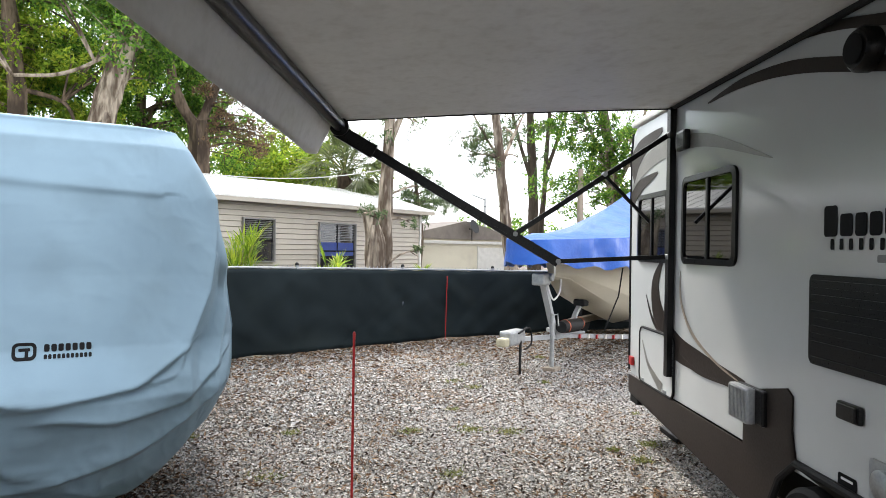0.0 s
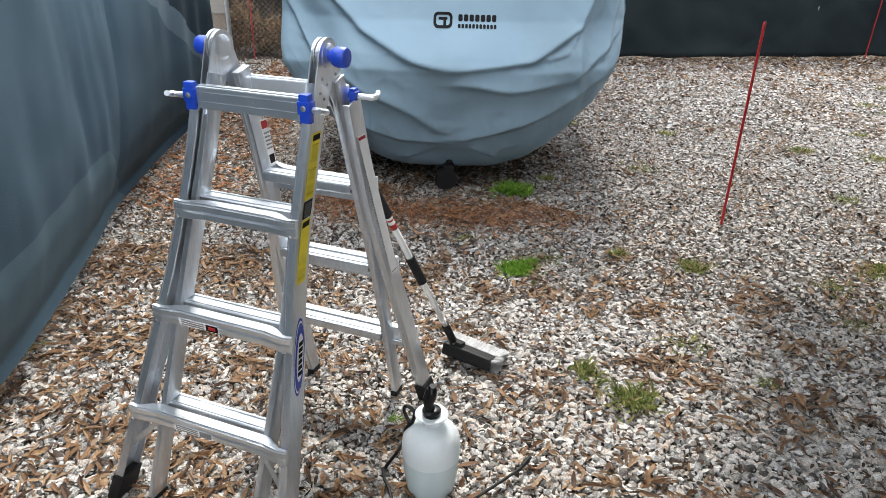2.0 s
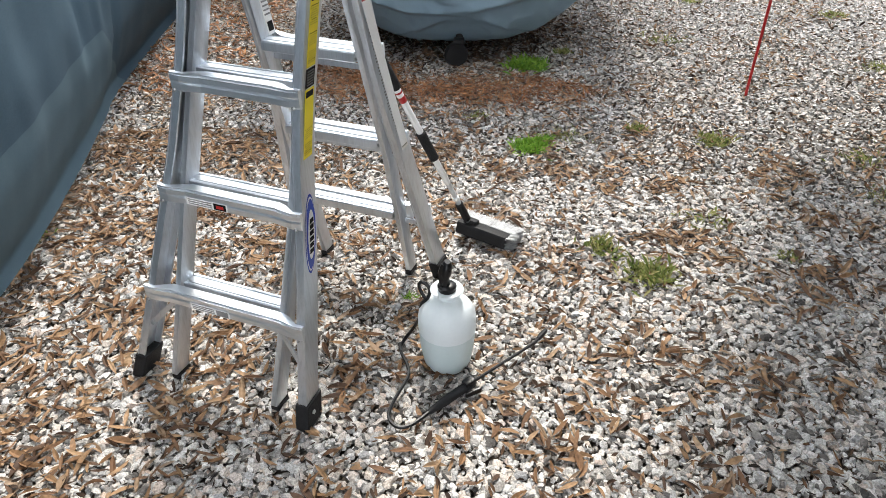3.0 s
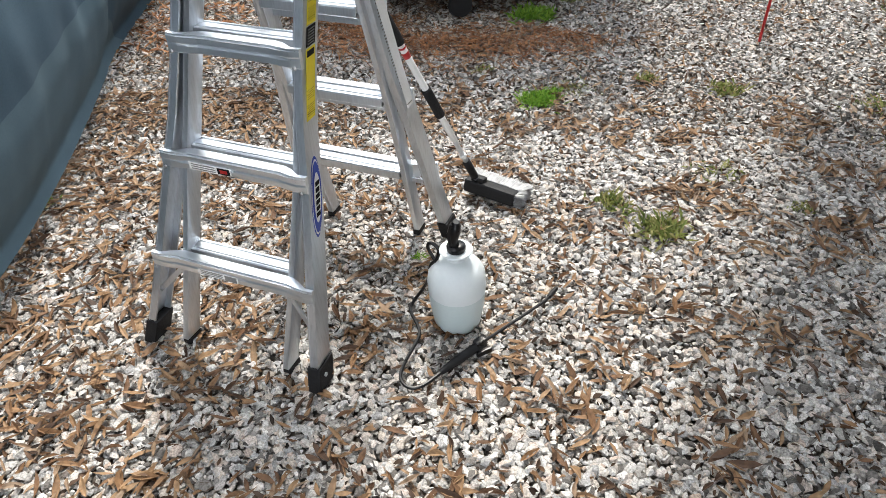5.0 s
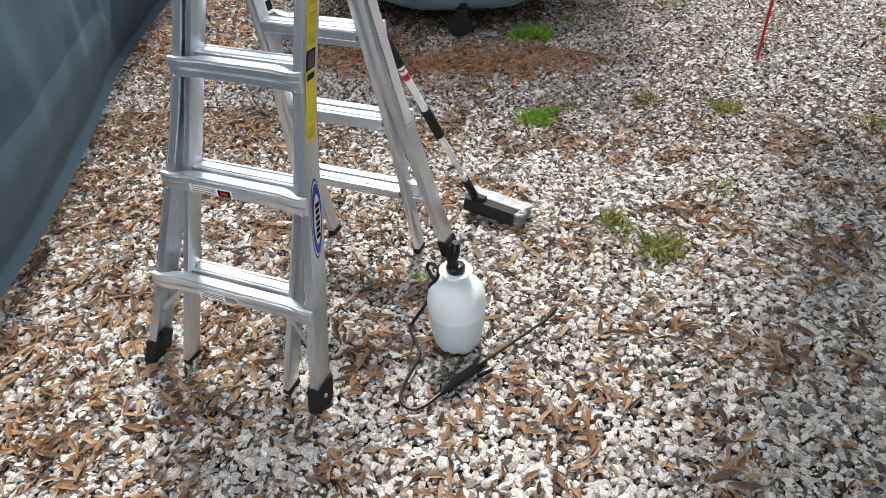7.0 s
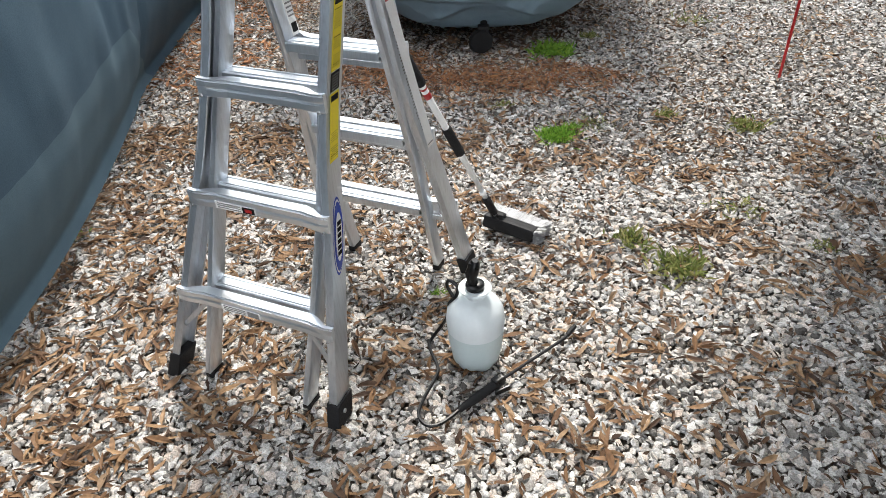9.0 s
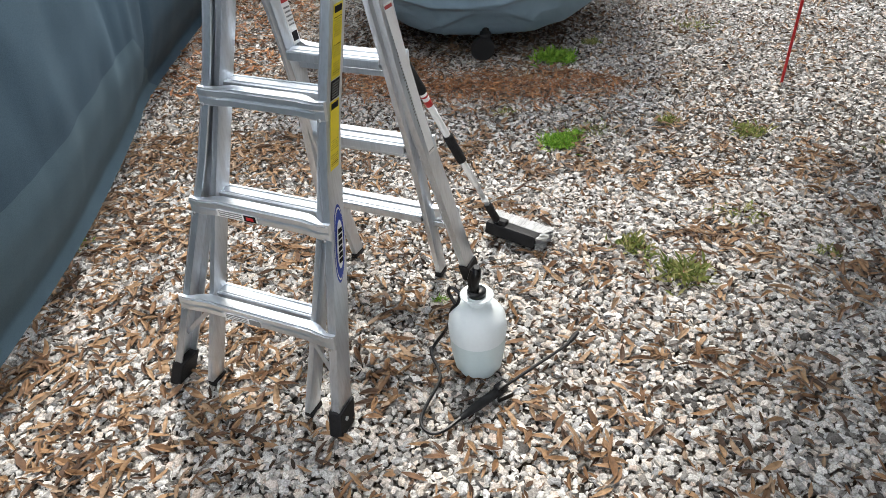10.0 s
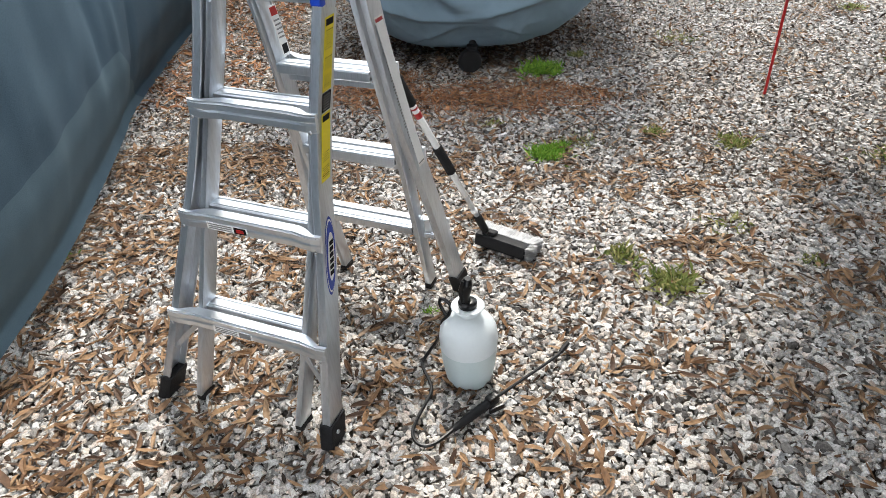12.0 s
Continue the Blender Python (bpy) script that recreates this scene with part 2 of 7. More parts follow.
M_STONE = ramp_by_island("marble_gravel", [(0.0, (0.05, 0.046, 0.043)), (0.12, (0.19, 0.175, 0.16)), (0.24, (0.37, 0.355, 0.335)), (0.40, (0.58, 0.57, 0.545)), (0.54, (0.54, 0.47, 0.40)), (0.68, (0.33, 0.33, 0.33)), (0.84, (0.67, 0.655, 0.625)), (0.93, (0.45, 0.35, 0.285)), (1.0, (0.75, 0.735, 0.71))], rough=0.85, fine=190, dark=0.55, bump=0.6)
M_LEAF_BROWN = ramp_by_island("dry_leaves", [(0.0, (0.045, 0.024, 0.014)), (0.25, (0.13, 0.066, 0.032)), (0.55, (0.24, 0.135, 0.066)), (0.8, (0.31, 0.195, 0.105)), (1.0, (0.25, 0.18, 0.125))], rough=0.7, fine=60, dark=0.45, trans=0.12)
# leaf crumbs in the gravel; also the painted shade under the blue cover
M_CRUMB_AND_SHADE = ramp_by_island("leaf_crumbs", [(0.0, (0.014, 0.009, 0.006)), (0.5, (0.05, 0.027, 0.015)), (1.0, (0.13, 0.07, 0.035))], rough=0.9, fine=60)
M_STRAW = ramp_by_island("pine_straw", [(0.0, (0.09, 0.036, 0.016)), (0.5, (0.24, 0.10, 0.04)), (1.0, (0.36, 0.18, 0.08))], rough=0.8, fine=60)
M_WEED = ramp_by_island("weed_green", [(0.0, (0.08, 0.19, 0.02)), (0.5, (0.18, 0.36, 0.035)), (1.0, (0.3, 0.46, 0.07))], rough=0.7, trans=0.3)
M_GRASS_DRY = ramp_by_island("dry_grass", [(0.0, (0.10, 0.14, 0.035)), (0.5, (0.25, 0.28, 0.08)), (1.0, (0.38, 0.34, 0.15))], rough=0.8, trans=0.2)
M_LEAF_GREEN = ramp_by_island("tree_leaves", [(0.00, (0.036, 0.087, 0.014)), (0.50, (0.109, 0.246, 0.029)), (0.85, (0.217, 0.392, 0.043)), (1.00, (0.406, 0.493, 0.065))], rough=0.6, trans=0.55, fine=4, dark=0.3)
M_LEAF_YELLOW = ramp_by_island("sunlit_yellow_green_leaves", [(0.00, (0.117, 0.221, 0.021)), (0.50, (0.286, 0.429, 0.036)), (1.00, (0.494, 0.559, 0.058))], rough=0.6, trans=0.55, fine=3, dark=0.35)
M_LEAF_GREYGREEN = ramp_by_island("grey_green_leaves", [(0.00, (0.046, 0.086, 0.034)), (0.50, (0.115, 0.178, 0.075)), (1.00, (0.218, 0.270, 0.115))], rough=0.6, trans=0.4, fine=4, dark=0.3)
M_PALM = ramp_by_island("palm_fronds", [(0.0, (0.10, 0.14, 0.05)), (0.5, (0.21, 0.26, 0.10)), (1.0, (0.34, 0.38, 0.17))], rough=0.5, trans=0.4, fine=4, dark=0.3)
M_LEAF_DEAD = ramp_by_island("brown_vines", [(0.0, (0.07, 0.045, 0.03)), (0.5, (0.20, 0.125, 0.075)), (0.85, (0.32, 0.20, 0.11)), (1.0, (0.14, 0.14, 0.06))], rough=0.8, trans=0.3, fine=4)


# ---------------------------------------------------------------- mesh helpers
def part(name, bm, material, parent=None, label="", smooth=False):
    """Links a bmesh as one mesh object under a thing or a part."""
    me = bpy.data.meshes.new(name)
    bmesh.ops.recalc_face_normals(bm, faces=bm.faces)
    bm.to_mesh(me)
    bm.free()
    me.materials.append(material)
    if smooth:
        me.shade_smooth()
        me.set_sharp_from_angle(angle=radians(42))
    ob = new(name, me)
    if parent:
        ob.parent = parent
    if label:
        ob["label"] = label
    return ob


def raw(name, verts, faces, material, parent=None, label="", smooth=False):
    me = bpy.data.meshes.new(name)
    me.from_pydata(verts, [], faces)
    me.materials.append(material)
    if smooth:
        me.shade_smooth()
    ob = new(name, me)
    if parent:
        ob.parent = parent
    if label:
        ob["label"] = label
    return ob


def quads(name, verts, n_per, faces_per, material, parent=None):
    """Many like pieces: verts (pieces, n_per, 3); faces_per lists the faces of one piece."""
    k = len(verts)
    fp = np.array(faces_per)
    faces = (np.arange(k)[:, None, None] * n_per + fp[None]).reshape(-1, fp.shape[1])
    me = bpy.data.meshes.new(name)
    me.vertices.add(k * n_per)
    me.vertices.foreach_set("co", np.asarray(verts, np.float32).reshape(-1))
    me.loops.add(faces.size)
    me.loops.foreach_set("vertex_index", faces.reshape(-1).astype(np.int32))
    me.polygons.add(len(faces))
    me.polygons.foreach_set("loop_start", (np.arange(len(faces)) * fp.shape[1]).astype(np.int32))
    me.update(calc_edges=True)
    me.validate()
    me.shade_flat()
    me.materials.append(material)
    ob = new(name, me)
    if parent:
        ob.parent = parent
    return ob


def thing(name, m, label, category, group="", kind=""):
    ob = new(name)
    ob.empty_display_size = 0.1
    ob.matrix_world = m
    return tagged(ob, label, category, group, kind)


def box(bm, x0, x1, y0, y1, z0, z1, bev=0.0, m=None):
    g = bmesh.ops.create_cube(bm, size=1.0)
    vs = g["verts"]
    for v in vs:
        v.co = Vector((x0 + (v.co.x + 0.5) * (x1 - x0), y0 + (v.co.y + 0.5) * (y1 - y0), z0 + (v.co.z + 0.5) * (z1 - z0)))
        if m:
            v.co = m @ v.co
    if bev:
        es = list({e for v in vs for e in v.link_edges})
        bmesh.ops.bevel(bm, geom=es, offset=bev, segments=2, affect="EDGES", profile=0.6)
    return bm


def boxed(*a, **k):
    return box(bmesh.new(), *a, **k)


def tube(bm, pts, radii, n=8, caps=True, wob=0.0, flat=(1.0, 1.0), up=None):
    """A tube along pts; radii a number or one for each point. flat squeezes its two cross axes."""
    pts = [Vector(p) for p in pts]
    if not hasattr(radii, "__len__"):
        radii = [radii] * len(pts)
    rings, prev = [], None
    for i, p in enumerate(pts):
        d = (pts[min(i + 1, len(pts) - 1)] - pts[max(i - 1, 0)]).normalized()
        ref = Vector(up) if up else (prev or (Vector((0, 0, 1)) if abs(d.z) < 0.9 else Vector((1, 0, 0))))
        a = ref - d * ref.dot(d)
        a = a.normalized() if a.length > 1e-6 else d.orthogonal().normalized()
        prev = a
        b = d.cross(a)
        ring = []
        for k in range(n):
            th = 2 * math.pi * (k + 0.5) / n
            r = radii[i] * (1 + (wob * noise.noise((p.x * 3 + k * 5.1, p.y * 3, p.z * 1.3)) if wob else 0))
            ring.append(bm.verts.new(p + a * (r * flat[0] * math.cos(th)) + b * (r * flat[1] * math.sin(th))))
        rings.append(ring)
    for r0, r1 in zip(rings, rings[1:]):
        for k in range(n):
            bm.faces.new((r0[k], r0[(k + 1) % n], r1[(k + 1) % n], r1[k]))
    if caps:
        bm.faces.new(rings[0][::-1])
        bm.faces.new(rings[-1])
    return bm


def lathe(bm, profile, n=32, centre=(0, 0, 0), squash=(1, 1)):
    rings = [[bm.verts.new((centre[0] + r * squash[0] * math.cos(2 * math.pi * k / n), centre[1] + r * squash[1] * math.sin(2 * math.pi * k / n), centre[2] + z)) for k in range(n)] for r, z in profile]
    for r0, r1 in zip(rings, rings[1:]):
        for k in range(n):
            bm.faces.new((r0[k], r0[(k + 1) % n], r1[(k + 1) % n], r1[k]))
    bm.faces.new(rings[0][::-1])
    bm.faces.new(rings[-1])
    return bm


def plate(bm, outline, thick, m):
    """A flat plate from a 2D outline (x, y), thick along +z, placed by m."""
    lo = [bm.verts.new(m @ Vector((x, y, 0))) for x, y in outline]
    hi = [bm.verts.new(m @ Vector((x, y, thick))) for x, y in outline]
    bm.faces.new(lo[::-1])
    bm.faces.new(hi)
    for i in range(len(lo)):
        j = (i + 1) % len(lo)
        bm.faces.new((lo[i], lo[j], hi[j], hi[i]))
    return bm


def rounded(w, h, r, n=5, cx=0.0, cy=0.0):
    pts = []
    for sx, sy, a0 in ((1, 1, 0), (-1, 1, 90), (-1, -1, 180), (1, -1, 270)):
        for k in range(n + 1):
            a = radians(a0 + 90 * k / n)
            pts.append((cx + sx * (w / 2 - r) + r * math.cos(a), cy + sy * (h / 2 - r) + r * math.sin(a)))
    return pts


def smoothpath(pts, n=6):
    """Catmull-Rom points through pts."""
    P = [Vector(p) for p in pts]
    out = []
    for i in range(len(P) - 1):
        a, b, c, d = P[max(i - 1, 0)], P[i], P[i + 1], P[min(i + 2, len(P) - 1)]
        for k in range(n):
            t = k / n
            out.append(0.5 * ((2 * b) + (c - a) * t + (2 * a - 5 * b + 4 * c - d) * t * t + (3 * b - a - 3 * c + d) * t ** 3))
    out.append(P[-1])
    return out


def interp(x, table):
    return float(np.interp(x, [a for a, _ in table], [b for _, b in table]))


# ---------------------------------------------------------------- ground
def ground_material():
    m = bpy.data.materials.new("gravel_ground")
    m.use_nodes = True
    n, l = m.node_tree.nodes, m.node_tree.links
    b = n["Principled BSDF"]
    b.inputs["Roughness"].default_value = 0.92
    b.inputs["Specular IOR Level"].default_value = 0.25
    co = n.new("ShaderNodeTexCoord")

    def vor(s, feature="F1"):
        v = n.new("ShaderNodeTexVoronoi")
        v.feature = feature
        v.inputs["Scale"].default_value = s
        l.new(co.outputs["Object"], v.inputs["Vector"])
        return v

    def nz(s, d=5.0):
        t = n.new("ShaderNodeTexNoise")
        t.inputs["Scale"].default_value, t.inputs["Detail"].default_value = s, d
        l.new(co.outputs["Object"], t.inputs["Vector"])
        return t.outputs["Fac"]

    def ramp(fac, stops):
        r = n.new("ShaderNodeValToRGB")
        while len(r.color_ramp.elements) < len(stops):
            r.color_ramp.elements.new(0.5)
        for e, (p, c) in zip(r.color_ramp.elements, stops):
            e.position, e.color = p, (*c, 1)
        l.new(fac, r.inputs["Fac"])
        return r.outputs["Color"]

    def mix(a, bb, fac):
        x = n.new("ShaderNodeMix")
        x.data_type = "RGBA"
        l.new(a, x.inputs["A"])
        l.new(bb, x.inputs["B"])
        l.new(fac, x.inputs["Factor"])
        return x.outputs["Result"]

    cells = vor(34.0)
    sep = n.new("ShaderNodeSeparateColor")
    l.new(cells.outputs["Color"], sep.inputs["Color"])
    stone = ramp(sep.outputs["Red"], [(0, (0.05, 0.045, 0.04)), (0.3, (0.12, 0.11, 0.10)), (0.6, (0.20, 0.185, 0.165)), (0.85, (0.16, 0.125, 0.095)), (1, (0.26, 0.245, 0.225))])
    leaf = ramp(sep.outputs["Green"], [(0, (0.05, 0.028, 0.017)), (0.5, (0.11, 0.062, 0.03)), (1, (0.17, 0.105, 0.055))])
    litter = ramp(nz(0.9, 8.0), [(0.47, (0, 0, 0)), (0.62, (1, 1, 1))])
    pick = n.new("ShaderNodeMath")
    pick.operation = "MULTIPLY"
    sepb = ramp(sep.outputs["Blue"], [(0.25, (1, 1, 1)), (0.45, (0.15, 0.15, 0.15))])
    l.new(litter, pick.inputs[0])
    l.new(sepb, pick.inputs[1])
    col = mix(stone, leaf, pick.outputs["Value"])
    edge = ramp(cells.outputs["Distance"], [(0.0, (0, 0, 0)), (0.55, (0.12, 0.12, 0.12)), (0.8, (0.75, 0.75, 0.75))])
    soil = ramp(nz(30.0), [(0.3, (0.03, 0.024, 0.02)), (0.7, (0.075, 0.058, 0.045))])
    col = mix(col, soil, edge)
    l.new(col, b.inputs["Base Color"])
    bp = n.new("ShaderNodeBump")
    bp.invert = True
    bp.inputs["Strength"].default_value, bp.inputs["Distance"].default_value = 0.9, 0.02
    l.new(cells.outputs["Distance"], bp.inputs["Height"])
    l.new(bp.outputs["Normal"], b.inputs["Normal"])
    return m


def build_ground():
    bm = bmesh.new()
    xs = [-900, -200, -60, -20] + [x * 0.5 for x in range(-20, 41)] + [30, 60, 200, 900]
    ys = [-900, -200, -40, -10] + [y * 0.5 for y in range(-8, 51)] + [35, 60, 200, 900]
    grid = [[bm.verts.new((x, y, 0.010 * noise.noise((x * 0.7, y * 0.7, 0)) - 0.026)) for x in xs] for y in ys]
    for r0, r1 in zip(grid, grid[1:]):
        for k in range(len(xs) - 1):
            bm.faces.new((r0[k], r0[k + 1], r1[k + 1], r1[k]))
    tagged(part("ground", bm, ground_material(), smooth=True), "pale marble chip gravel yard strewn with dry leaves", "ground", kind="structure")


build_ground()


# ---------------------------------------------------------------- privacy fence
FENCE = [(-0.6, 9.62), (2.69, 10.22), (7.0, 10.98), (9.2, 11.0), (12.6, 10.6)]
FENCE_H = [1.47, 1.47, 1.39, 1.35, 1.33]


def fence_at(s):
    """Point and top height of the fence at the run s, in metres from its first post."""
    for (a, b, h0, h1) in zip(FENCE, FENCE[1:], FENCE_H, FENCE_H[1:]):
        d = math.dist(a, b)
        if s <= d or b == FENCE[-1]:
            f = s / d
            return Vector((a[0] + (b[0] - a[0]) * f, a[1] + (b[1] - a[1]) * f, 0)), h0 + (h1 - h0) * f
        s -= d


def build_fence():
    total = sum(math.dist(a, b) for a, b in zip(FENCE, FENCE[1:]))
    th = thing("privacy_fence", Matrix(), "chain-link fence hung with dark green privacy screen cloth", "fence")
    # the cloth, sagging a little between its ties
    n, rows = 240, 18
    grid = []
    bm = bmesh.new()
    for i in range(n + 1):
        s = total * i / n
        p, h = fence_at(s)
        col = []
        for k in range(rows + 1):
            z = 0.03 + (h - 0.05) * k / rows
            f = z / h
            off = 0.06 * noise.noise((s * 0.9, z * 1.3, 3)) * (1 - f * 0.6) + 0.035 * noise.noise((s * 2.7 + z * 2.2, z * 2.4, 9)) + 0.022 * (1 - 2 * abs(noise.noise((s * 1.6 - z * 1.9, z * 0.8 + s * 0.3, 15))))
            off += 0.03 * math.exp(-((s - 5.2 - z * 1.3) / 0.09) ** 2) * (1 - f)
            sag = -0.012 * abs(math.sin(s * math.pi / 0.6)) * f
            col.append(bm.verts.new((p.x, p.y - 0.06 + off, z + sag + (0.035 * noise.noise((s * 1.5, 0, 1)) if k == 0 else 0))))
        grid.append(col)
    for a, b in zip(grid, grid[1:]):
        for k in range(rows):
            bm.faces.new((a[k], b[k], b[k + 1], a[k + 1]))
    cloth = part("screen_cloth", bm, M_SCREEN, th, "dark green woven screen cloth with creases", smooth=True)
    so = cloth.modifiers.new("thick", "SOLIDIFY")
    so.thickness = 0.004
    # hem and top rail
    bm = bmesh.new()
    tube(bm, [(fence_at(total * i / 60)[0].x, fence_at(total * i / 60)[0].y, fence_at(total * i / 60)[1] - 0.01) for i in range(61)], 0.021, 8)
    part("top_rail", bm, M_STEEL, th, smooth=True)
    s = 0.0
    while s <= total + 0.01:
        p, h = fence_at(min(s, total))
        bm = bmesh.new()
        tube(bm, [(p.x, p.y, 0), (p.x, p.y, h + 0.04)], 0.028, 10)
        part("post", bm, M_STEEL, th, smooth=True)
        bm = bmesh.new()
        lathe(bm, [(0.034, 0), (0.034, 0.02), (0.02, 0.045), (0.004, 0.05)], 10, (p.x, p.y, h + 0.035))
        part("post_cap", bm, M_BLACK, th, smooth=True)
        s += 2.2
    # wire tips above the rail
    k = int(total / 0.085)
    v = np.zeros((k, 4, 3))
    for i in range(k):
        p, h = fence_at(total * (i + 0.5) / k)
        for j, (dx, dz) in enumerate(((-0.012, 0.0), (0.0, 0.0), (0.016, 0.04), (0.006, 0.042))):
            v[i, j] = (p.x + dx, p.y + 0.025, h + dz)
    tagged(quads("wire_tips", v, 4, [[0, 1, 2, 3]], M_STEEL, th), kind="stuff")


build_fence()


# ---------------------------------------------------------------- bare chain-link run beside the house
def build_chainlink():
    th = thing("chain_link_fence", Matrix(), "bare galvanised chain-link fence with pipe rails", "fence")
    a, b, h = Vector((-4.9, 8.9, 0)), Vector((-0.75, 9.62, 0)), 1.75
    d = (b - a).normalized()
    L = (b - a).length
    for s in (0.0, 1.98, L):
        p = a + d * s
        bm = bmesh.new()
        tube(bm, [p, p + Vector((0, 0, h))], 0.03, 10)
        part("post", bm, M_STEEL, th, smooth=True)
        bm = bmesh.new()
        lathe(bm, [(0.036, 0), (0.036, 0.03), (0.02, 0.05), (0.004, 0.055)], 10, (p.x, p.y, h))
        part("post_cap", bm, M_STEEL, th, smooth=True)
    for z, r in ((h - 0.03, 0.021),):
        bm = bmesh.new()
        tube(bm, [a + Vector((0, 0, z)), b + Vector((0, 0, z))], r, 8)
        part("rail", bm, M_STEEL, th, smooth=True)
    # diamond wire: thin flat strips slanting both ways
    v = []
    step, w = 0.075, 0.0016
    for sgn in (1, -1):
        s = -h
        while s < L + h:
            lo, hi = (s, s + h) if sgn > 0 else (s + h, s)
            z0, z1 = 0.03, h - 0.03
            f0 = max(0.0, min(1.0, (0 - min(lo, hi)) / h)) if min(lo, hi) < 0 else 0.0
            f1 = min(1.0, (L - min(lo, hi)) / h) if max(lo, hi) > L else 1.0
            if f1 > f0:
                if sgn > 0:
                    q = [(s + h * f0, z0 + (z1 - z0) * f0), (s + h * f1, z0 + (z1 - z0) * f1)]
                else:
                    q = [(s + h * f0, z1 - (z1 - z0) * f0), (s + h * f1, z1 - (z1 - z0) * f1)]
                (s0, q0), (s1, q1) = q
                p0, p1 = a + d * s0, a + d * s1
                v.append([(p0.x, p0.y + 0.03 * sgn * 0.1, q0 - w), (p0.x, p0.y + 0.003 * sgn, q0 + w), (p1.x, p1.y + 0.003 * sgn, q1 + w), (p1.x, p1.y + 0.003 * sgn, q1 - w)])
            s += step
    tagged(quads("wire_mesh", np.array(v), 4, [[0, 1, 2, 3]], M_STEEL, th), kind="stuff")


build_chainlink()


# ---------------------------------------------------------------- travel trailer with awning
# local frame: x along the side wall towards the rear, y out of the wall, z up
RV = pose(2.2025, -1.1825, 0, 0, 0, 61.77)
REAR, FRONT, WALL_TOP, WALL_LOW = 6.2, -1.6, 3.0, 0.62
ON_WALL = Matrix(((1, 0, 0, 0), (0, 0, 1, 0), (0, 1, 0, 0), (0, 0, 0, 1)))     # (x, y, thick) to (x, z up, out of the wall)


def on_wall(x, z, out=0.0):
    return Matrix.Translation((x, out, z)) @ ON_WALL


def decal(name, pts, material, parent, out=0.003, label="", thick=0.002):
    """A thin vinyl shape stuck on the wall; pts in (x, z)."""
    bm = bmesh.new()
    plate(bm, pts, thick, on_wall(0, 0, out))
    bmesh.ops.triangulate(bm, faces=[f for f in bm.faces if len(f.verts) > 4])
    return part(name, bm, material, parent, label)


def swoosh(name, path, widths, material, parent, out=0.003, label=""):
    """A tapering curved stripe along path, as a thin strip."""
    P = [Vector((p.x, p.y)) for p in smoothpath([(x, z, 0) for x, z in path], 8)]
    n = len(P)
    bm = bmesh.new()
    lo, hi = [], []
    for i, p in enumerate(P):
        d = (P[min(i + 1, n - 1)] - P[max(i - 1, 0)]).normalized()
        nn = Vector((-d.y, d.x))
        w = float(np.interp(i / (n - 1), np.linspace(0, 1, len(widths)), widths)) / 2
        a, b = p + nn * w, p - nn * w
        lo.append((bm.verts.new((a.x, out, a.y)), bm.verts.new((a.x, out + 0.002, a.y))))
        hi.append((bm.verts.new((b.x, out, b.y)), bm.verts.new((b.x, out + 0.002, b.y))))
    for i in range(n - 1):
        bm.faces.new((lo[i][1], hi[i][1], hi[i + 1][1], lo[i + 1][1]))
        bm.faces.new((lo[i][0], lo[i][1], lo[i + 1][1], lo[i + 1][0]))
        bm.faces.new((hi[i][0], hi[i + 1][0], hi[i + 1][1], hi[i][1]))
    return part(name, bm, material, parent, label)


def rv_window(th, x0, x1, z0, z1, slider):
    w, h, cx, cz = x1 - x0, z1 - z0, (x0 + x1) / 2, (z0 + z1) / 2
    win = part("window", plate(bmesh.new(), rounded(w - 0.05, h - 0.05, 0.05), 0.008, on_wall(cx, cz, 0.004)), M_GLASS_DARK, th, "dark tinted glass window with black frame")
    bm = bmesh.new()
    P = rounded(w, h, 0.075, 8)
    Q = rounded(w - 0.085, h - 0.085, 0.05, 8)
    rings = []
    for pts, o in ((P, 0.002), (P, 0.022), (Q, 0.026), (Q, 0.01)):
        rings.append([bm.verts.new((cx + x, o, cz + z)) for x, z in pts])
    for r0, r1 in zip(rings, rings[1:]):
        for k in range(len(P)):
            bm.faces.new((r0[k], r0[(k + 1) % len(P)], r1[(k + 1) % len(P)], r1[k]))
    part("frame", bm, M_BLACK_GLOSS, win, smooth=True)
    part("mullion", boxed(slider - 0.016, slider + 0.016, 0.012, 0.024, z0 + 0.045, z1 - 0.045, 0.003), M_BLACK_GLOSS, win)
    return win


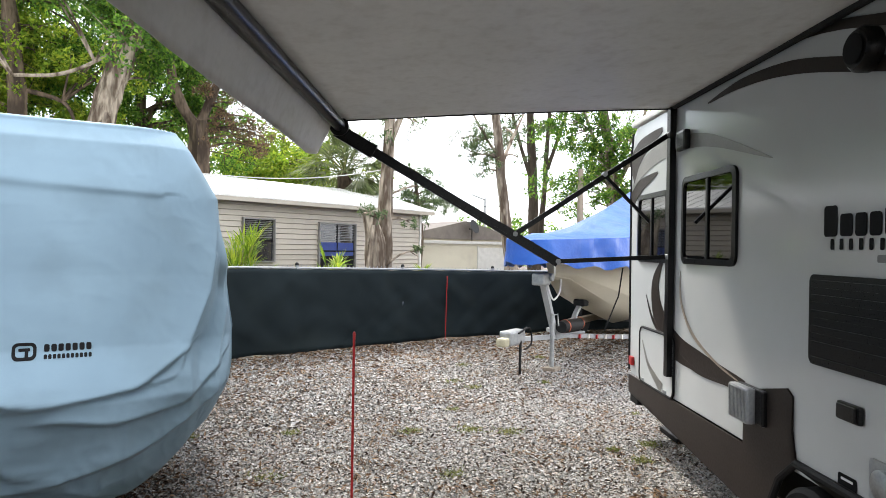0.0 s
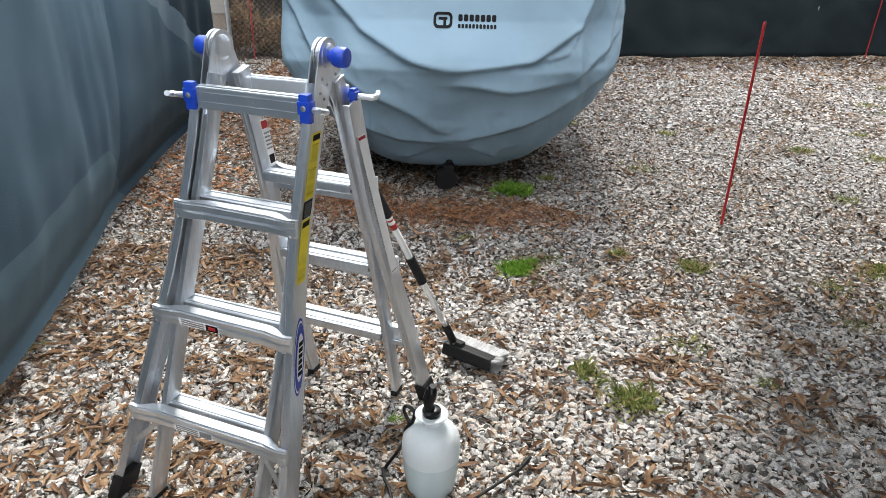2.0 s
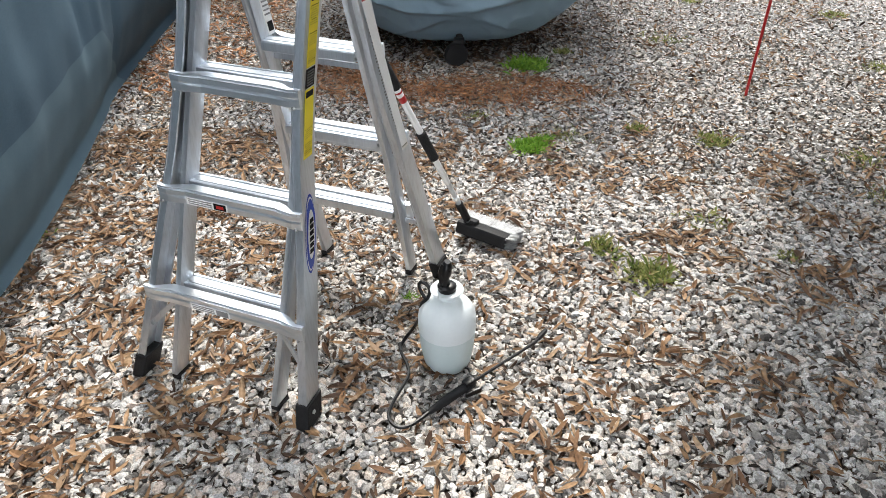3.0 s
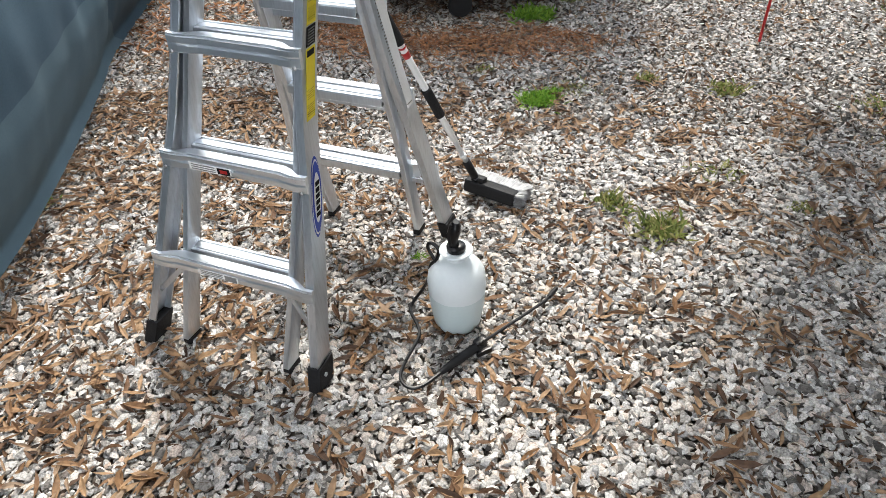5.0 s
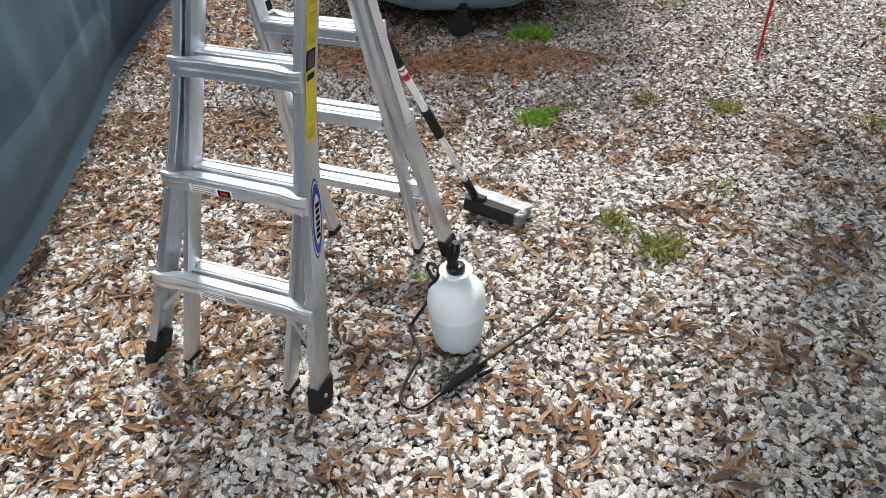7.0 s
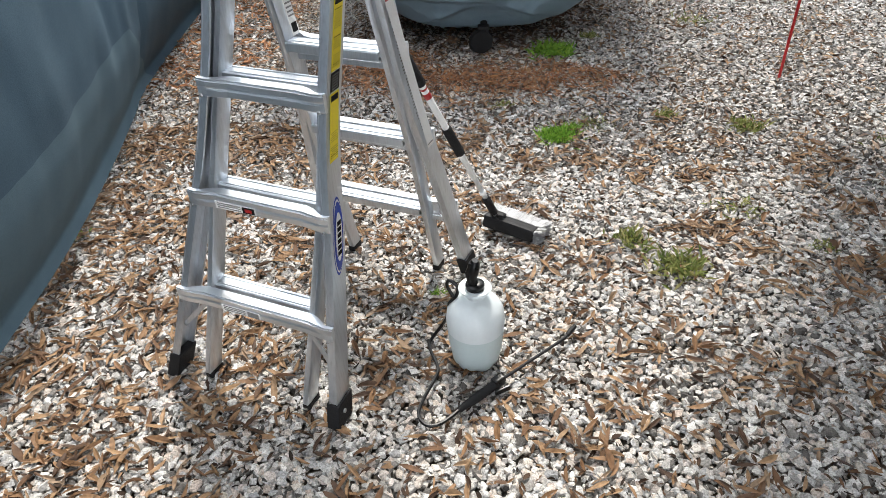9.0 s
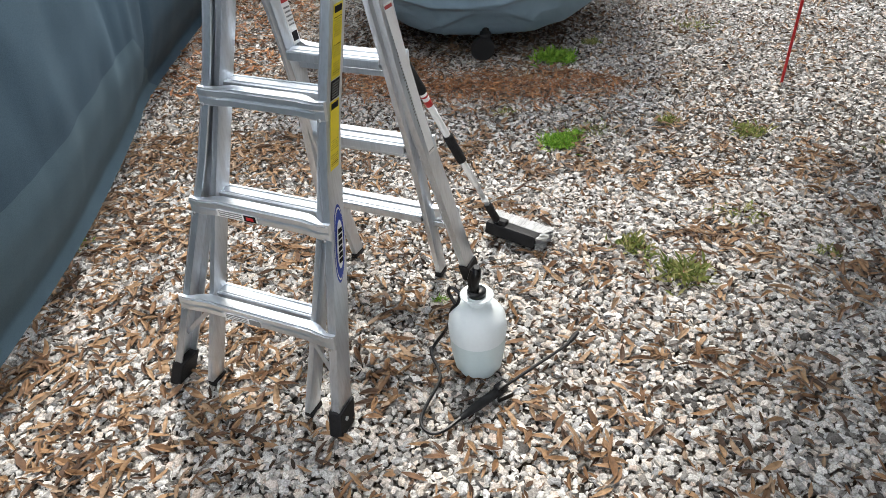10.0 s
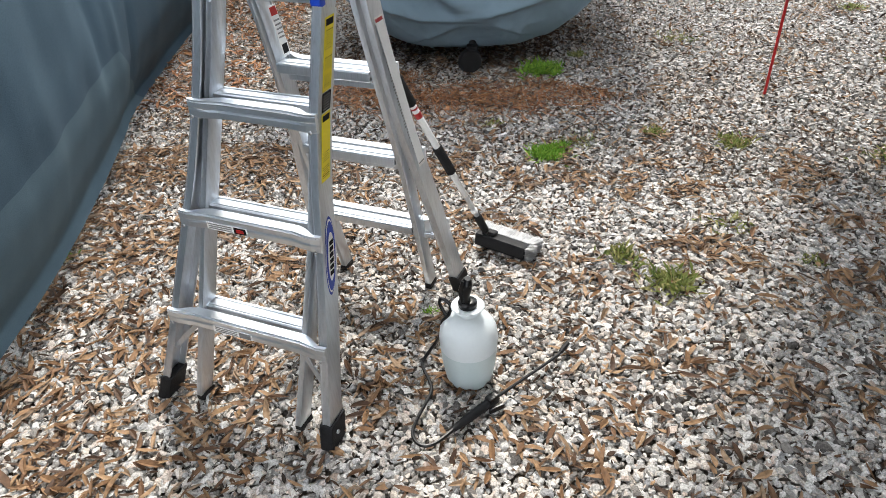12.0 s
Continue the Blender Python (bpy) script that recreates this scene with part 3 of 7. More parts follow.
def build_rv():
    th = thing("travel_trailer", RV, "white fibreglass travel trailer with brown swoosh graphics parked on gravel", "trailer")
    # body: side profile with rounded upper corners, extruded through the width
    prof = [(FRONT, 0.62), (REAR - 0.03, 0.62), (REAR, 0.68), (REAR + 0.03, 2.7), (REAR - 0.02, 2.94), (REAR - 0.12, 3.0), (FRONT, 3.0)]
    bm = bmesh.new()
    plate(bm, prof, 2.42, Matrix.Translation((0, -2.42, 0)) @ ON_WALL)
    bmesh.ops.bevel(bm, geom=[e for e in bm.edges if all(abs(v.co.y) < 1e-4 for v in e.verts) or all(abs(v.co.y + 2.42) < 1e-4 for v in e.verts)], offset=0.012, segments=2, affect="EDGES")
    part("body", bm, M_RV_WHITE, th, "glossy white fibreglass side wall")
    # underbody and brown skirt, sweeping up to the rear
    skirt = [(FRONT, 0.27), (1.65, 0.27), (1.75, 0.50), (1.95, 0.66), (3.30, 0.66), (3.46, 0.54), (3.56, 0.25), (4.02, 0.267), (4.75, 0.341), (5.7, 0.438), (REAR - 0.02, 0.45), (REAR - 0.01, 0.617), (3.89, 0.617), (3.885, 0.96), (3.40, 1.065), (3.345, 1.03), (3.345, 0.70), (FRONT, 0.70)]
    decal("skirt", skirt, M_RV_BROWN, th, 0.004, "dark brown lower skirt panel", 0.012)
    part("chassis", boxed(FRONT + 0.1, REAR - 0.2, -2.3, -0.12, 0.34, 0.618, 0.02), M_BLACK, th)
    part("roof", boxed(FRONT, REAR - 0.03, -2.45, 0.035, 3.002, 3.06, 0.02), M_TRIM_WHITE, th, "white rubber roof edge")
    bm = bmesh.new()
    tube(bm, [(REAR + 0.005, 0.0, 0.66), (REAR + 0.035, 0.0, 2.7), (REAR - 0.02, 0.0, 2.95)], 0.014, 6)
    part("corner_moulding", bm, M_BLACK, th)
    part("bumper", boxed(REAR - 0.12, REAR + 0.10, -2.3, -0.04, 0.33, 0.44, 0.01), M_BLACK, th)
    jack = part("stabiliser_jack", tube(bmesh.new(), [(5.5, -0.5, 0.40), (6.1, -0.5, 0.05)], 0.03, 6), M_BLACK, th, "black folding stabiliser jack")
    part("foot", boxed(5.95, 6.4, -0.62, -0.38, 0.0, 0.05, 0.01), M_BLACK, jack)
    # windows and hatch
    rv_window(th, 4.02, 4.92, 1.72, 2.39, 4.46)
    rv_window(th, 5.21, 5.98, 1.715, 2.33, 5.6)
    hatch = decal("storage_hatch", rounded(0.82, 0.50, 0.06, 6, 5.46, 0.87), M_RV_WHITE, th, 0.003, "white storage hatch with black gasket", 0.012)
    bm = bmesh.new()
    ring = [Vector((x, 0.012, z)) for x, z in rounded(0.82, 0.50, 0.07, 6, 5.46, 0.87)]
    tube(bm, ring + [ring[0]], 0.012, 6)
    part("gasket", bm, M_BLACK, hatch)
    for x in (5.2, 5.75):
        part("hinge", boxed(x, x + 0.06, 0.014, 0.024, 0.632, 0.66, 0.003), M_STEEL, hatch)
    part("tail_light", boxed(6.06, 6.15, 0.002, 0.03, 0.72, 0.80, 0.006), M_RED, th, "red marker lamp")
    # fridge vent
    vent = decal("vent", rounded(2.0, 0.465, 0.04, 5, 2.2, 1.475), M_BLACK_GLOSS, th, 0.004, "black louvred appliance vent", 0.012)
    for z in (1.28, 1.36, 1.44, 1.52, 1.60, 1.675):
        bm = boxed(1.23, 3.17, 0.014, 0.024, z - 0.034, z + 0.004, 0.002, Matrix.Translation((0, 0, 0)))
        part("louvre", bm, M_BLACK_GLOSS, vent)
    # porch lamp
    lamp = part("porch_lamp", boxed(3.60, 3.93, 0.004, 0.045, 0.79, 1.0, 0.012), M_BLACK_GLOSS, th, "porch lamp with ribbed clear lens")
    part("lens", boxed(3.68, 3.925, 0.04, 0.10, 0.785, 1.0, 0.016), M_TRAILER, lamp, "ribbed clear plastic lens")
    for i in range(12):
        part("rib", boxed(3.695 + i * 0.018, 3.703 + i * 0.018, 0.10, 0.104, 0.80, 0.985), M_STEEL, lamp)
    outlet = part("outlet_cover", boxed(2.77, 2.94, 0.003, 0.03, 1.02, 1.11, 0.012), M_BLACK_GLOSS, th, "black outlet cover")
    part("flap", boxed(2.785, 2.925, 0.03, 0.042, 1.03, 1.1, 0.006), M_BLACK_GLOSS, outlet)
    port = decal("service_port", rounded(0.2, 0.2, 0.02, 4, 2.62, 0.80), M_TRAILER, th, 0.003, "grey square service port with round cap", 0.01)
    bm = bmesh.new()
    lathe(bm, [(0.07, 0), (0.07, 0.02), (0.055, 0.03)], 20)
    bm.transform(Matrix.Translation((2.62, 0.012, 0.80)) @ Matrix.Rotation(radians(-90), 4, "X"))
    part("cap", bm, M_STEEL, port, smooth=True)
    st = decal("sticker", rounded(0.14, 0.085, 0.012, 3, 2.885, 0.715), M_INK, th, 0.003, "small dark dealer sticker")
    part("stripe", plate(bmesh.new(), rounded(0.09, 0.012, 0.004, 2, 2.885, 0.735), 0.001, on_wall(0, 0, 0.0055)), M_WHITE_LABEL, st)
    # speaker under the awning
    sp = part("speaker", boxed(4.79, 4.97, 0.004, 0.06, 2.60, 2.76, 0.025), M_BLACK_GLOSS, th, "black outdoor speaker")
    part("speaker_bracket", boxed(4.97, 5.0, 0.004, 0.05, 2.63, 2.73, 0.01), M_BLACK, sp)
    bm = bmesh.new()
    lathe(bm, [(0.085, 0.0), (0.105, 0.012), (0.105, 0.06), (0.085, 0.085), (0.05, 0.09)], 28)
    bm.transform(Matrix.Translation((2.755, 0.004, 2.75)) @ Matrix.Rotation(radians(-90), 4, "X"))
    rs = part("round_speaker", bm, M_BLACK_GLOSS, th, "round black outdoor speaker", smooth=True)
    bm = bmesh.new()
    lathe(bm, [(0.06, 0.0), (0.07, 0.008), (0.06, 0.012)], 24)
    bm.transform(Matrix.Translation((2.755, 0.092, 2.75)) @ Matrix.Rotation(radians(-90), 4, "X"))
    part("grille", bm, M_FOAM, rs, smooth=True)
    # graphics
    swoosh("swoosh_top_a", [(6.2, 2.42), (5.9, 2.58), (5.4, 2.68), (4.9, 2.67), (4.4, 2.60), (3.6, 2.37)], [0.02, 0.15, 0.17, 0.12, 0.09, 0.004], M_RV_GREY, th, 0.0032)
    swoosh("swoosh_top_b", [(6.22, 2.58), (5.95, 2.76), (5.4, 2.86)], [0.3, 0.2, 0.04], M_RV_BROWN, th, 0.0034)
    swoosh("swoosh_top_c", [(6.2, 2.3), (5.95, 2.42), (5.5, 2.5)], [0.16, 0.13, 0.02], M_RV_BROWN, th, 0.0036)
    swoosh("swoosh_crown", [(4.5, 2.885), (4.0, 2.905), (3.43, 2.85), (2.86, 2.715), (2.3, 2.56), (1.6, 2.33)], [0.01, 0.06, 0.08, 0.075, 0.07, 0.06], M_RV_BROWN, th, 0.0038)
    swoosh("swoosh_crest", [(3.38, 2.985), (3.05, 2.955), (2.68, 2.865), (2.0, 2.69)], [0.004, 0.05, 0.055, 0.06], M_RV_BROWN, th, 0.004)
    swoosh("swoosh_low_a", [(5.35, 1.74), (5.52, 1.52), (5.42, 1.25), (5.05, 1.06), (4.5, 1.0), (3.89, 0.965)], [0.02, 0.17, 0.24, 0.22, 0.15, 0.08], M_RV_BROWN, th, 0.0032)
    swoosh("swoosh_low_b", [(4.96, 1.66), (4.94, 1.42), (4.72, 1.2), (4.35, 1.06), (3.95, 0.98)], [0.004, 0.03, 0.035, 0.02, 0.008], M_RV_TAN, th, 0.0042)
    swoosh("swoosh_low_c", [(5.75, 1.42), (5.55, 1.2), (5.15, 1.04), (4.6, 0.93), (4.02, 0.935)], [0.004, 0.04, 0.05, 0.03, 0.004], M_RV_BROWN, th, 0.0044)
    swoosh("swoosh_hatch", [(5.80, 1.0), (5.62, 0.8), (5.3, 0.66)], [0.004, 0.05, 0.1], M_RV_GREY, th, 0.0165)
    # maker's lettering as plain shapes
    x = 3.11
    for w, h in ((0.13, 0.155), (0.115, 0.11), (0.1, 0.11), (0.1, 0.11), (0.11, 0.13), (0.1, 0.11)):
        decal("letter_shape", rounded(w * 0.82, h, 0.018, 3, x - w / 2, 1.9 + h / 2), M_INK, th, 0.003)
        x -= w
    x = 3.05
    for i in range(9):
        decal("letter_shape", rounded(0.026, 0.055, 0.006, 2, x - 0.02, 1.862), M_INK, th, 0.003)
        x -= 0.072
    decal("letter_bar", rounded(0.5, 0.035, 0.008, 2, 2.45, 1.795), M_GREY_INK, th, 0.003)
    # wheels
    for x in (3.12, 2.2):
        bm = bmesh.new()
        lathe(bm, [(0.17, -0.1), (0.27, -0.105), (0.298, -0.08), (0.302, 0.0), (0.298, 0.08), (0.27, 0.105), (0.17, 0.1)], 40)
        bm.transform(Matrix.Translation((x, -0.05, 0.302)) @ Matrix.Rotation(radians(90), 4, "X"))
        wheel = part("wheel", bm, M_BLACK, th, "black tyre", smooth=True)
        bm = bmesh.new()
        lathe(bm, [(0.175, 0), (0.175, 0.02), (0.15, 0.02), (0.13, -0.03), (0.07, -0.02), (0.06, 0.02), (0.0, 0.02)][:-1], 30)
        bm.transform(Matrix.Translation((x, 0.04, 0.302)) @ Matrix.Rotation(radians(-90), 4, "X"))
        part("rim", bm, M_STEEL, wheel, smooth=True)
    for x0, x1 in ((1.66, 3.55),):
        bm = bmesh.new()
        tube(bm, [(x0, 0.02, 0.36), (x0 + 0.1, 0.02, 0.54), (x0 + 0.3, 0.02, 0.68), (x1 - 0.26, 0.02, 0.68), (x1 - 0.1, 0.02, 0.55), (x1, 0.02, 0.36)], 0.022, 8)
        part("wheel_arch_trim", bm, M_BLACK, th, smooth=True)
    return th


build_rv()


def build_awning():
    th = thing("awning", RV, "open grey vinyl patio awning on black folding arms", "awning")
    u1, u0 = 5.14, -1.2
    y_in, z_in, y_out, z_out = 0.03, 2.985, 2.72, 2.73
    z_fab = z_out + 0.10
    nu, nv = 50, 24
    bm = bmesh.new()
    grid = []
    for i in range(nu + 1):
        u = u0 + (u1 - u0) * i / nu
        row = []
        for k in range(nv + 1):
            f = k / nv
            sag = 0.012 * math.sin(math.pi * f) - 0.012 * noise.noise((u * 0.8, f * 3, 4))
            row.append(bm.verts.new((u, y_in + (y_out + 0.05 * (5.14 - u) - y_in) * f, z_in + (z_fab - z_in) * f + sag)))
        grid.append(row)
    for a, b in zip(grid, grid[1:]):
        for k in range(nv):
            bm.faces.new((a[k], b[k], b[k + 1], a[k + 1]))
    f = part("fabric", bm, M_AWN, th, "grey-white vinyl awning fabric with small stains", smooth=True)
    sd = f.modifiers.new("thick", "SOLIDIFY")
    sd.thickness = 0.003
    bm = bmesh.new()
    tube(bm, [(u1, y_in + (y_out - y_in) * k / 24, z_in + (z_fab - z_in) * k / 24 + 0.012 * math.sin(math.pi * k / 24) - 0.006) for k in range(25)], 0.009, 6)
    part("hem", bm, M_BLACK, f, "dark hem rope")
    bm = bmesh.new()
    tube(bm, [(u0, y_out + 0.0 + 0.05 * (5.14 - u0), z_out + 0.05), (u1 - 0.02, y_out + 0.0, z_out + 0.05)], 0.052, 16)
    part("roller_tube", bm, M_BLACK_GLOSS, th, "dark roller tube", smooth=True)
    bm = bmesh.new()
    tube(bm, [(u0, 0.03, 2.985), (u1 + 0.02, 0.03, 2.985)], 0.026, 6)
    part("wall_rail", bm, M_BLACK, th)
    # hanging valance
    bm = bmesh.new()
    grid = []
    for i in range(61):
        u = u0 + (u1 - 0.05 - u0) * i / 60
        drop = 0.27 if i < 57 else 0.27 - 0.045 * (i - 56) / 4
        row = []
        for k in range(7):
            f = k / 6
            row.append(bm.verts.new((u + 0.0 * f, y_out + 0.055 + 0.036 * (5.14 - u) * (1 - f * 0.5) + 0.12 * f + 0.006 * math.sin(u * 3) * f, z_out + 0.06 - (drop + 0.02) * f + 0.01 * noise.noise((u * 2, f, 0)))))
        grid.append(row)
    for a, b in zip(grid, grid[1:]):
        for k in range(6):
            bm.faces.new((a[k], b[k], b[k + 1], a[k + 1]))
    va = part("valance", bm, M_AWN, th, "hanging vinyl valance flap", smooth=True)
    va.modifiers.new("thick", "SOLIDIFY").thickness = 0.004
    # end casting and arms
    u = 5.11
    bm = bmesh.new()
    lathe(bm, [(0.03, -0.05), (0.075, -0.05), (0.08, 0.0), (0.075, 0.045), (0.05, 0.06)], 20)
    bm.transform(Matrix.Translation((u, y_out + 0.0, z_out + 0.035)) @ Matrix.Rotation(radians(90), 4, "Y"))
    part("roller_head", bm, M_BLACK_GLOSS, th, smooth=True)

    def bar(name, a, b, w, t, parent=th):
        bm = bmesh.new()
        tube(bm, [a, b], 1.0, 4, flat=(w * 0.707, t * 0.707), up=(1, 0, 0))
        return part(name, bm, M_BLACK_GLOSS, parent)

    bar("wall_bracket", (u, 0.035, 0.80), (u, 0.035, 3.0), 0.07, 0.05)
    arm = bar("main_arm", (u, y_out - 0.02, z_out - 0.01), (u, 0.95, 1.71), 0.04, 0.075)
    bar("arm_head", (u, y_out + 0.02, z_out + 0.01), (u, y_out - 0.28, z_out - 0.16), 0.06, 0.11, arm)
    bar("arm_inner_tube", (u, y_out - 0.25, z_out - 0.15), (u, 1.3, 1.93), 0.046, 0.055, arm)
    bar("lower_arm", (u, 0.95, 1.72), (u, 0.06, 1.77), 0.03, 0.035)
    bar("upper_strut", (u, 1.30, 1.935), (u, 0.06, 2.76), 0.03, 0.04)
    bar("gas_strut", (u + 0.02, 0.58, 2.43), (u + 0.02, 0.2, 2.05), 0.024, 0.026)
    for y, z in ((0.95, 1.72), (1.30, 1.935), (0.06, 1.77), (0.06, 2.76), (0.58, 2.43)):
        bm = bmesh.new()
        lathe(bm, [(0.02, -0.03), (0.022, 0.0), (0.02, 0.03)], 12)
        bm.transform(Matrix.Translation((u, y, z)) @ Matrix.Rotation(radians(90), 4, "Y"))
        part("pivot", bm, M_STEEL, th, smooth=True)


build_awning()


# ---------------------------------------------------------------- trailer under a light blue cover
def seg_dist(px, pz, a, b):
    ax, az, bx, bz = *a, *b
    t = max(0.0, min(1.0, ((px - ax) * (bx - ax) + (pz - az) * (bz - az)) / ((bx - ax) ** 2 + (bz - az) ** 2)))
    return math.hypot(px - ax - t * (bx - ax), pz - az - t * (bz - az)), t, (bx - ax) * (pz - az) - (bz - az) * (px - ax)


CREASES = [  # polyline in (x, z) on the front, width, depth; the cloth hangs over in a fold below each line
    ([(-1.06, 1.97), (-0.92, 1.66), (-0.69, 1.37), (-0.40, 1.11), (-0.07, 0.94), (0.19, 0.88)], 0.05, 0.060),
    ([(-1.09, 1.74), (-0.97, 1.27), (-0.72, 0.95), (-0.40, 0.74), (-0.05, 0.58), (0.20, 0.38)], 0.06, 0.055),
    ([(-1.08, 1.05), (-0.89, 0.74), (-0.56, 0.52), (-0.14, 0.39), (0.20, 0.38)], 0.06, 0.050),
    ([(-1.0, 1.5), (-0.84, 1.16), (-0.55, 0.88)], 0.035, 0.025),
    ([(0.19, 0.86), (0.17, 0.62), (0.20, 0.40)], 0.05, 0.030),
    ([(1.26, 1.74), (1.21, 1.50), (1.04, 1.14), (0.71, 0.95), (0.19, 0.88)], 0.05, 0.050),
    ([(1.36, 1.36), (1.24, 1.01), (0.98, 0.82), (0.58, 0.76), (0.25, 0.80)], 0.06, 0.045),
    ([(1.22, 0.84), (0.84, 0.60), (0.48, 0.46), (0.20, 0.38)], 0.06, 0.045),
    ([(0.71, 0.99), (0.80, 0.95), (0.93, 0.98)], 0.03, 0.025),
    ([(0.20, 0.38), (-0.10, 0.24)], 0.04, 0.025),
    ([(0.20, 0.38), (0.52, 0.26)], 0.04, 0.025),
    ([(1.36, 1.62), (1.33, 1.25)], 0.04, 0.03),
    ([(-0.95, 2.32), (-1.06, 2.05)], 0.04, 0.03),
    ([(-0.52, 2.27), (0.1, 2.2), (0.9, 2.16)], 0.06, 0.012),
]


def build_cover():
    th = thing("covered_trailer", Matrix(), "travel trailer under a light blue cloth cover gathered in folds", "trailer cover")
    XL = [(0.06, -0.05), (0.1, -0.2), (0.2, -0.46), (0.35, -0.64), (0.6, -0.86), (0.85, -0.985), (1.2, -1.045), (1.7, -1.05), (2.0, -1.03), (2.3, -1.01), (2.64, -0.97)]
    XR = [(0.06, 0.38), (0.1, 0.55), (0.2, 0.80), (0.35, 1.0), (0.6, 1.22), (0.85, 1.34), (1.2, 1.42), (1.66, 1.40), (1.95, 1.34), (2.15, 1.33), (2.3, 1.25), (2.45, 1.17), (2.58, 1.10), (2.64, 1.06)]
    YF = [(0.06, 4.5), (0.15, 4.27), (0.2, 4.22), (0.32, 4.14), (0.5, 4.05), (0.7, 3.98), (0.88, 3.955), (0.97, 4.02), (1.16, 4.24), (1.6, 4.42), (2.1, 4.56), (2.5, 4.68), (2.62, 4.78)]
    SWAG = [(-1.05, 1.75), (-0.97, 1.6), (-0.72, 1.32), (-0.42, 1.06), (0.0, 0.92), (0.19, 0.9), (0.7, 0.93), (1.04, 1.12), (1.2, 1.45), (1.3, 1.75)]
    zs = list(np.linspace(0.105, 0.5, 40)) + list(np.linspace(0.512, 2.5, 150)) + list(np.linspace(2.515, 2.64, 12))
    nx, back = 210, 14
    bm = bmesh.new()
    rows = []
    for z in zs:
        yf = interp(z, YF)
        wl, wr_ = 0.17 - interp(z, XL), interp(z, XR) - 0.17
        cx = 0.17
        depth = 0.30 + 0.25 * max(0, 1 - z / 1.0) + 0.1
        ex = 2.0 / (3.4 + 2.2 * max(0, min(1, (z - 1.5) / 1.0)))
        row = []
        for k in range(-back, nx + back + 1):
            if k < 0 or k > nx:
                s = -1 if k < 0 else 1
                run = (-k if k < 0 else k - nx) / back
                w = wl if s < 0 else wr_
                x, y = cx + s * w, yf + depth + run ** 1.5 * 5.2
                x += s * 0.02 * noise.noise((y * 1.6, z * 0.8, s * 7)) + 0.04 * (y - yf)
            else:
                a = math.pi * (k / nx - 0.5)
                sx, cy = math.sin(a), math.cos(a)
                w = wl if sx < 0 else wr_
                x = cx + w * math.copysign(abs(sx) ** ex, sx)
                y = yf + depth * (1 - abs(cy) ** ex)
                d = 0.0
                d_best = 0.0
                for line, wd, dp in CREASES:
                    for p0, p1 in zip(line, line[1:]):
                        if min(p0[0], p1[0]) - 0.4 < x < max(p0[0], p1[0]) + 0.4 and min(p0[1], p1[1]) - 0.5 < z < max(p0[1], p1[1]) + 0.5:
                            dist, t, side = seg_dist(x, z, p0, p1)
                            above = (side > 0) == (p1[0] > p0[0])
                            e = max(d_best, 1.75 * dp * (math.exp(-dist / 0.15) if above else math.exp(-(dist / (wd * 0.48)) ** 2)))
                            d_best = e
                y -= d + d_best
                # the cloth falls back below the swag
                zb = interp(x, SWAG)
                q = max(0.0, min(1.0, (zb - z) / 0.28))
                y += 0.15 * min(1.0, (zb - 0.9) / 0.35) * q * q * (3 - 2 * q) * min(1.0, z / 0.5)
                wr = 0.030 * noise.noise((x * 1.3, z * 1.1, 2)) + 0.020 * noise.noise((x * 3.2 + z, z * 2.6, 5)) + 0.008 * (1 - 2 * abs(noise.noise((x * 4 + z * 2, z * 3.4 - x * 2, 8)))) ** 3 + 0.004 * (1 - 2 * abs(noise.noise((x * 9, z * 7 + x * 4, 12)))) ** 3
                y -= wr * (0.5 + 1.1 * max(0, 1.3 - z))
            row.append(bm.verts.new((x, y, z + (0.03 * noise.noise((k * 0.07, 0, 3)) if z < 0.115 else 0) - (0.02 * max(0, z - 2.5)))))
        rows.append(row)
    for a, b in zip(rows, rows[1:]):
        for k in range(len(a) - 1):
            bm.faces.new((a[k], a[k + 1], b[k + 1], b[k]))
    # roof: rows closing over to the middle
    top = rows[-1]
    n = len(top)
    for lift, q in ((0.03, 0.9), (0.05, 0.7), (0.06, 0.4), (0.065, 0.05)):
        r = [bm.verts.new((0.14 + (v.co.x - 0.14) * q, v.co.y + (0.5 - 0.5 * q if abs(v.co.x - 0.14) < 2 else 0), 2.64 + lift * 0.5)) for v in rows[-1]]
        for k in range(n - 1):
            bm.faces.new((top[k], top[k + 1], r[k + 1], r[k]))
        top = r
    cl = part("cover_cloth", bm, M_COVER, th, "light blue woven cover cloth with deep folds", smooth=False)
    cl.data.shade_smooth()
    # unseen back sheet and black block added to darken the underside; tongue jack
    part("cover_back", boxed(-1.1, 1.75, 9.6, 9.75, 0.03, 2.66, 0.03), M_COVER, th)
    part("underframe", boxed(-0.55, 0.85, 4.75, 9.5, 0.16, 0.42, 0.05), M_BLACK, th)
    for sx in (-1, 1):
        bm = bmesh.new()
        tube(bm, [(0.19 + sx * 0.05, 4.42, 0.27), (0.19 + sx * 0.5, 5.4, 0.27)], 1.0, 4, flat=(0.035, 0.06), up=(1, 0, 0))
        part("tongue_beam", bm, M_BLACK, th, "black trailer tongue beam in shade")
    j = part("tongue_jack", tube(bmesh.new(), [(0.19, 4.22, 0.08), (0.19, 4.32, 0.3)], 0.026, 8), M_BLACK, th, "black tongue jack with small wheel")
    bm = bmesh.new()
    lathe(bm, [(0.03, -0.03), (0.075, -0.03), (0.085, 0), (0.075, 0.03), (0.03, 0.03)], 18)
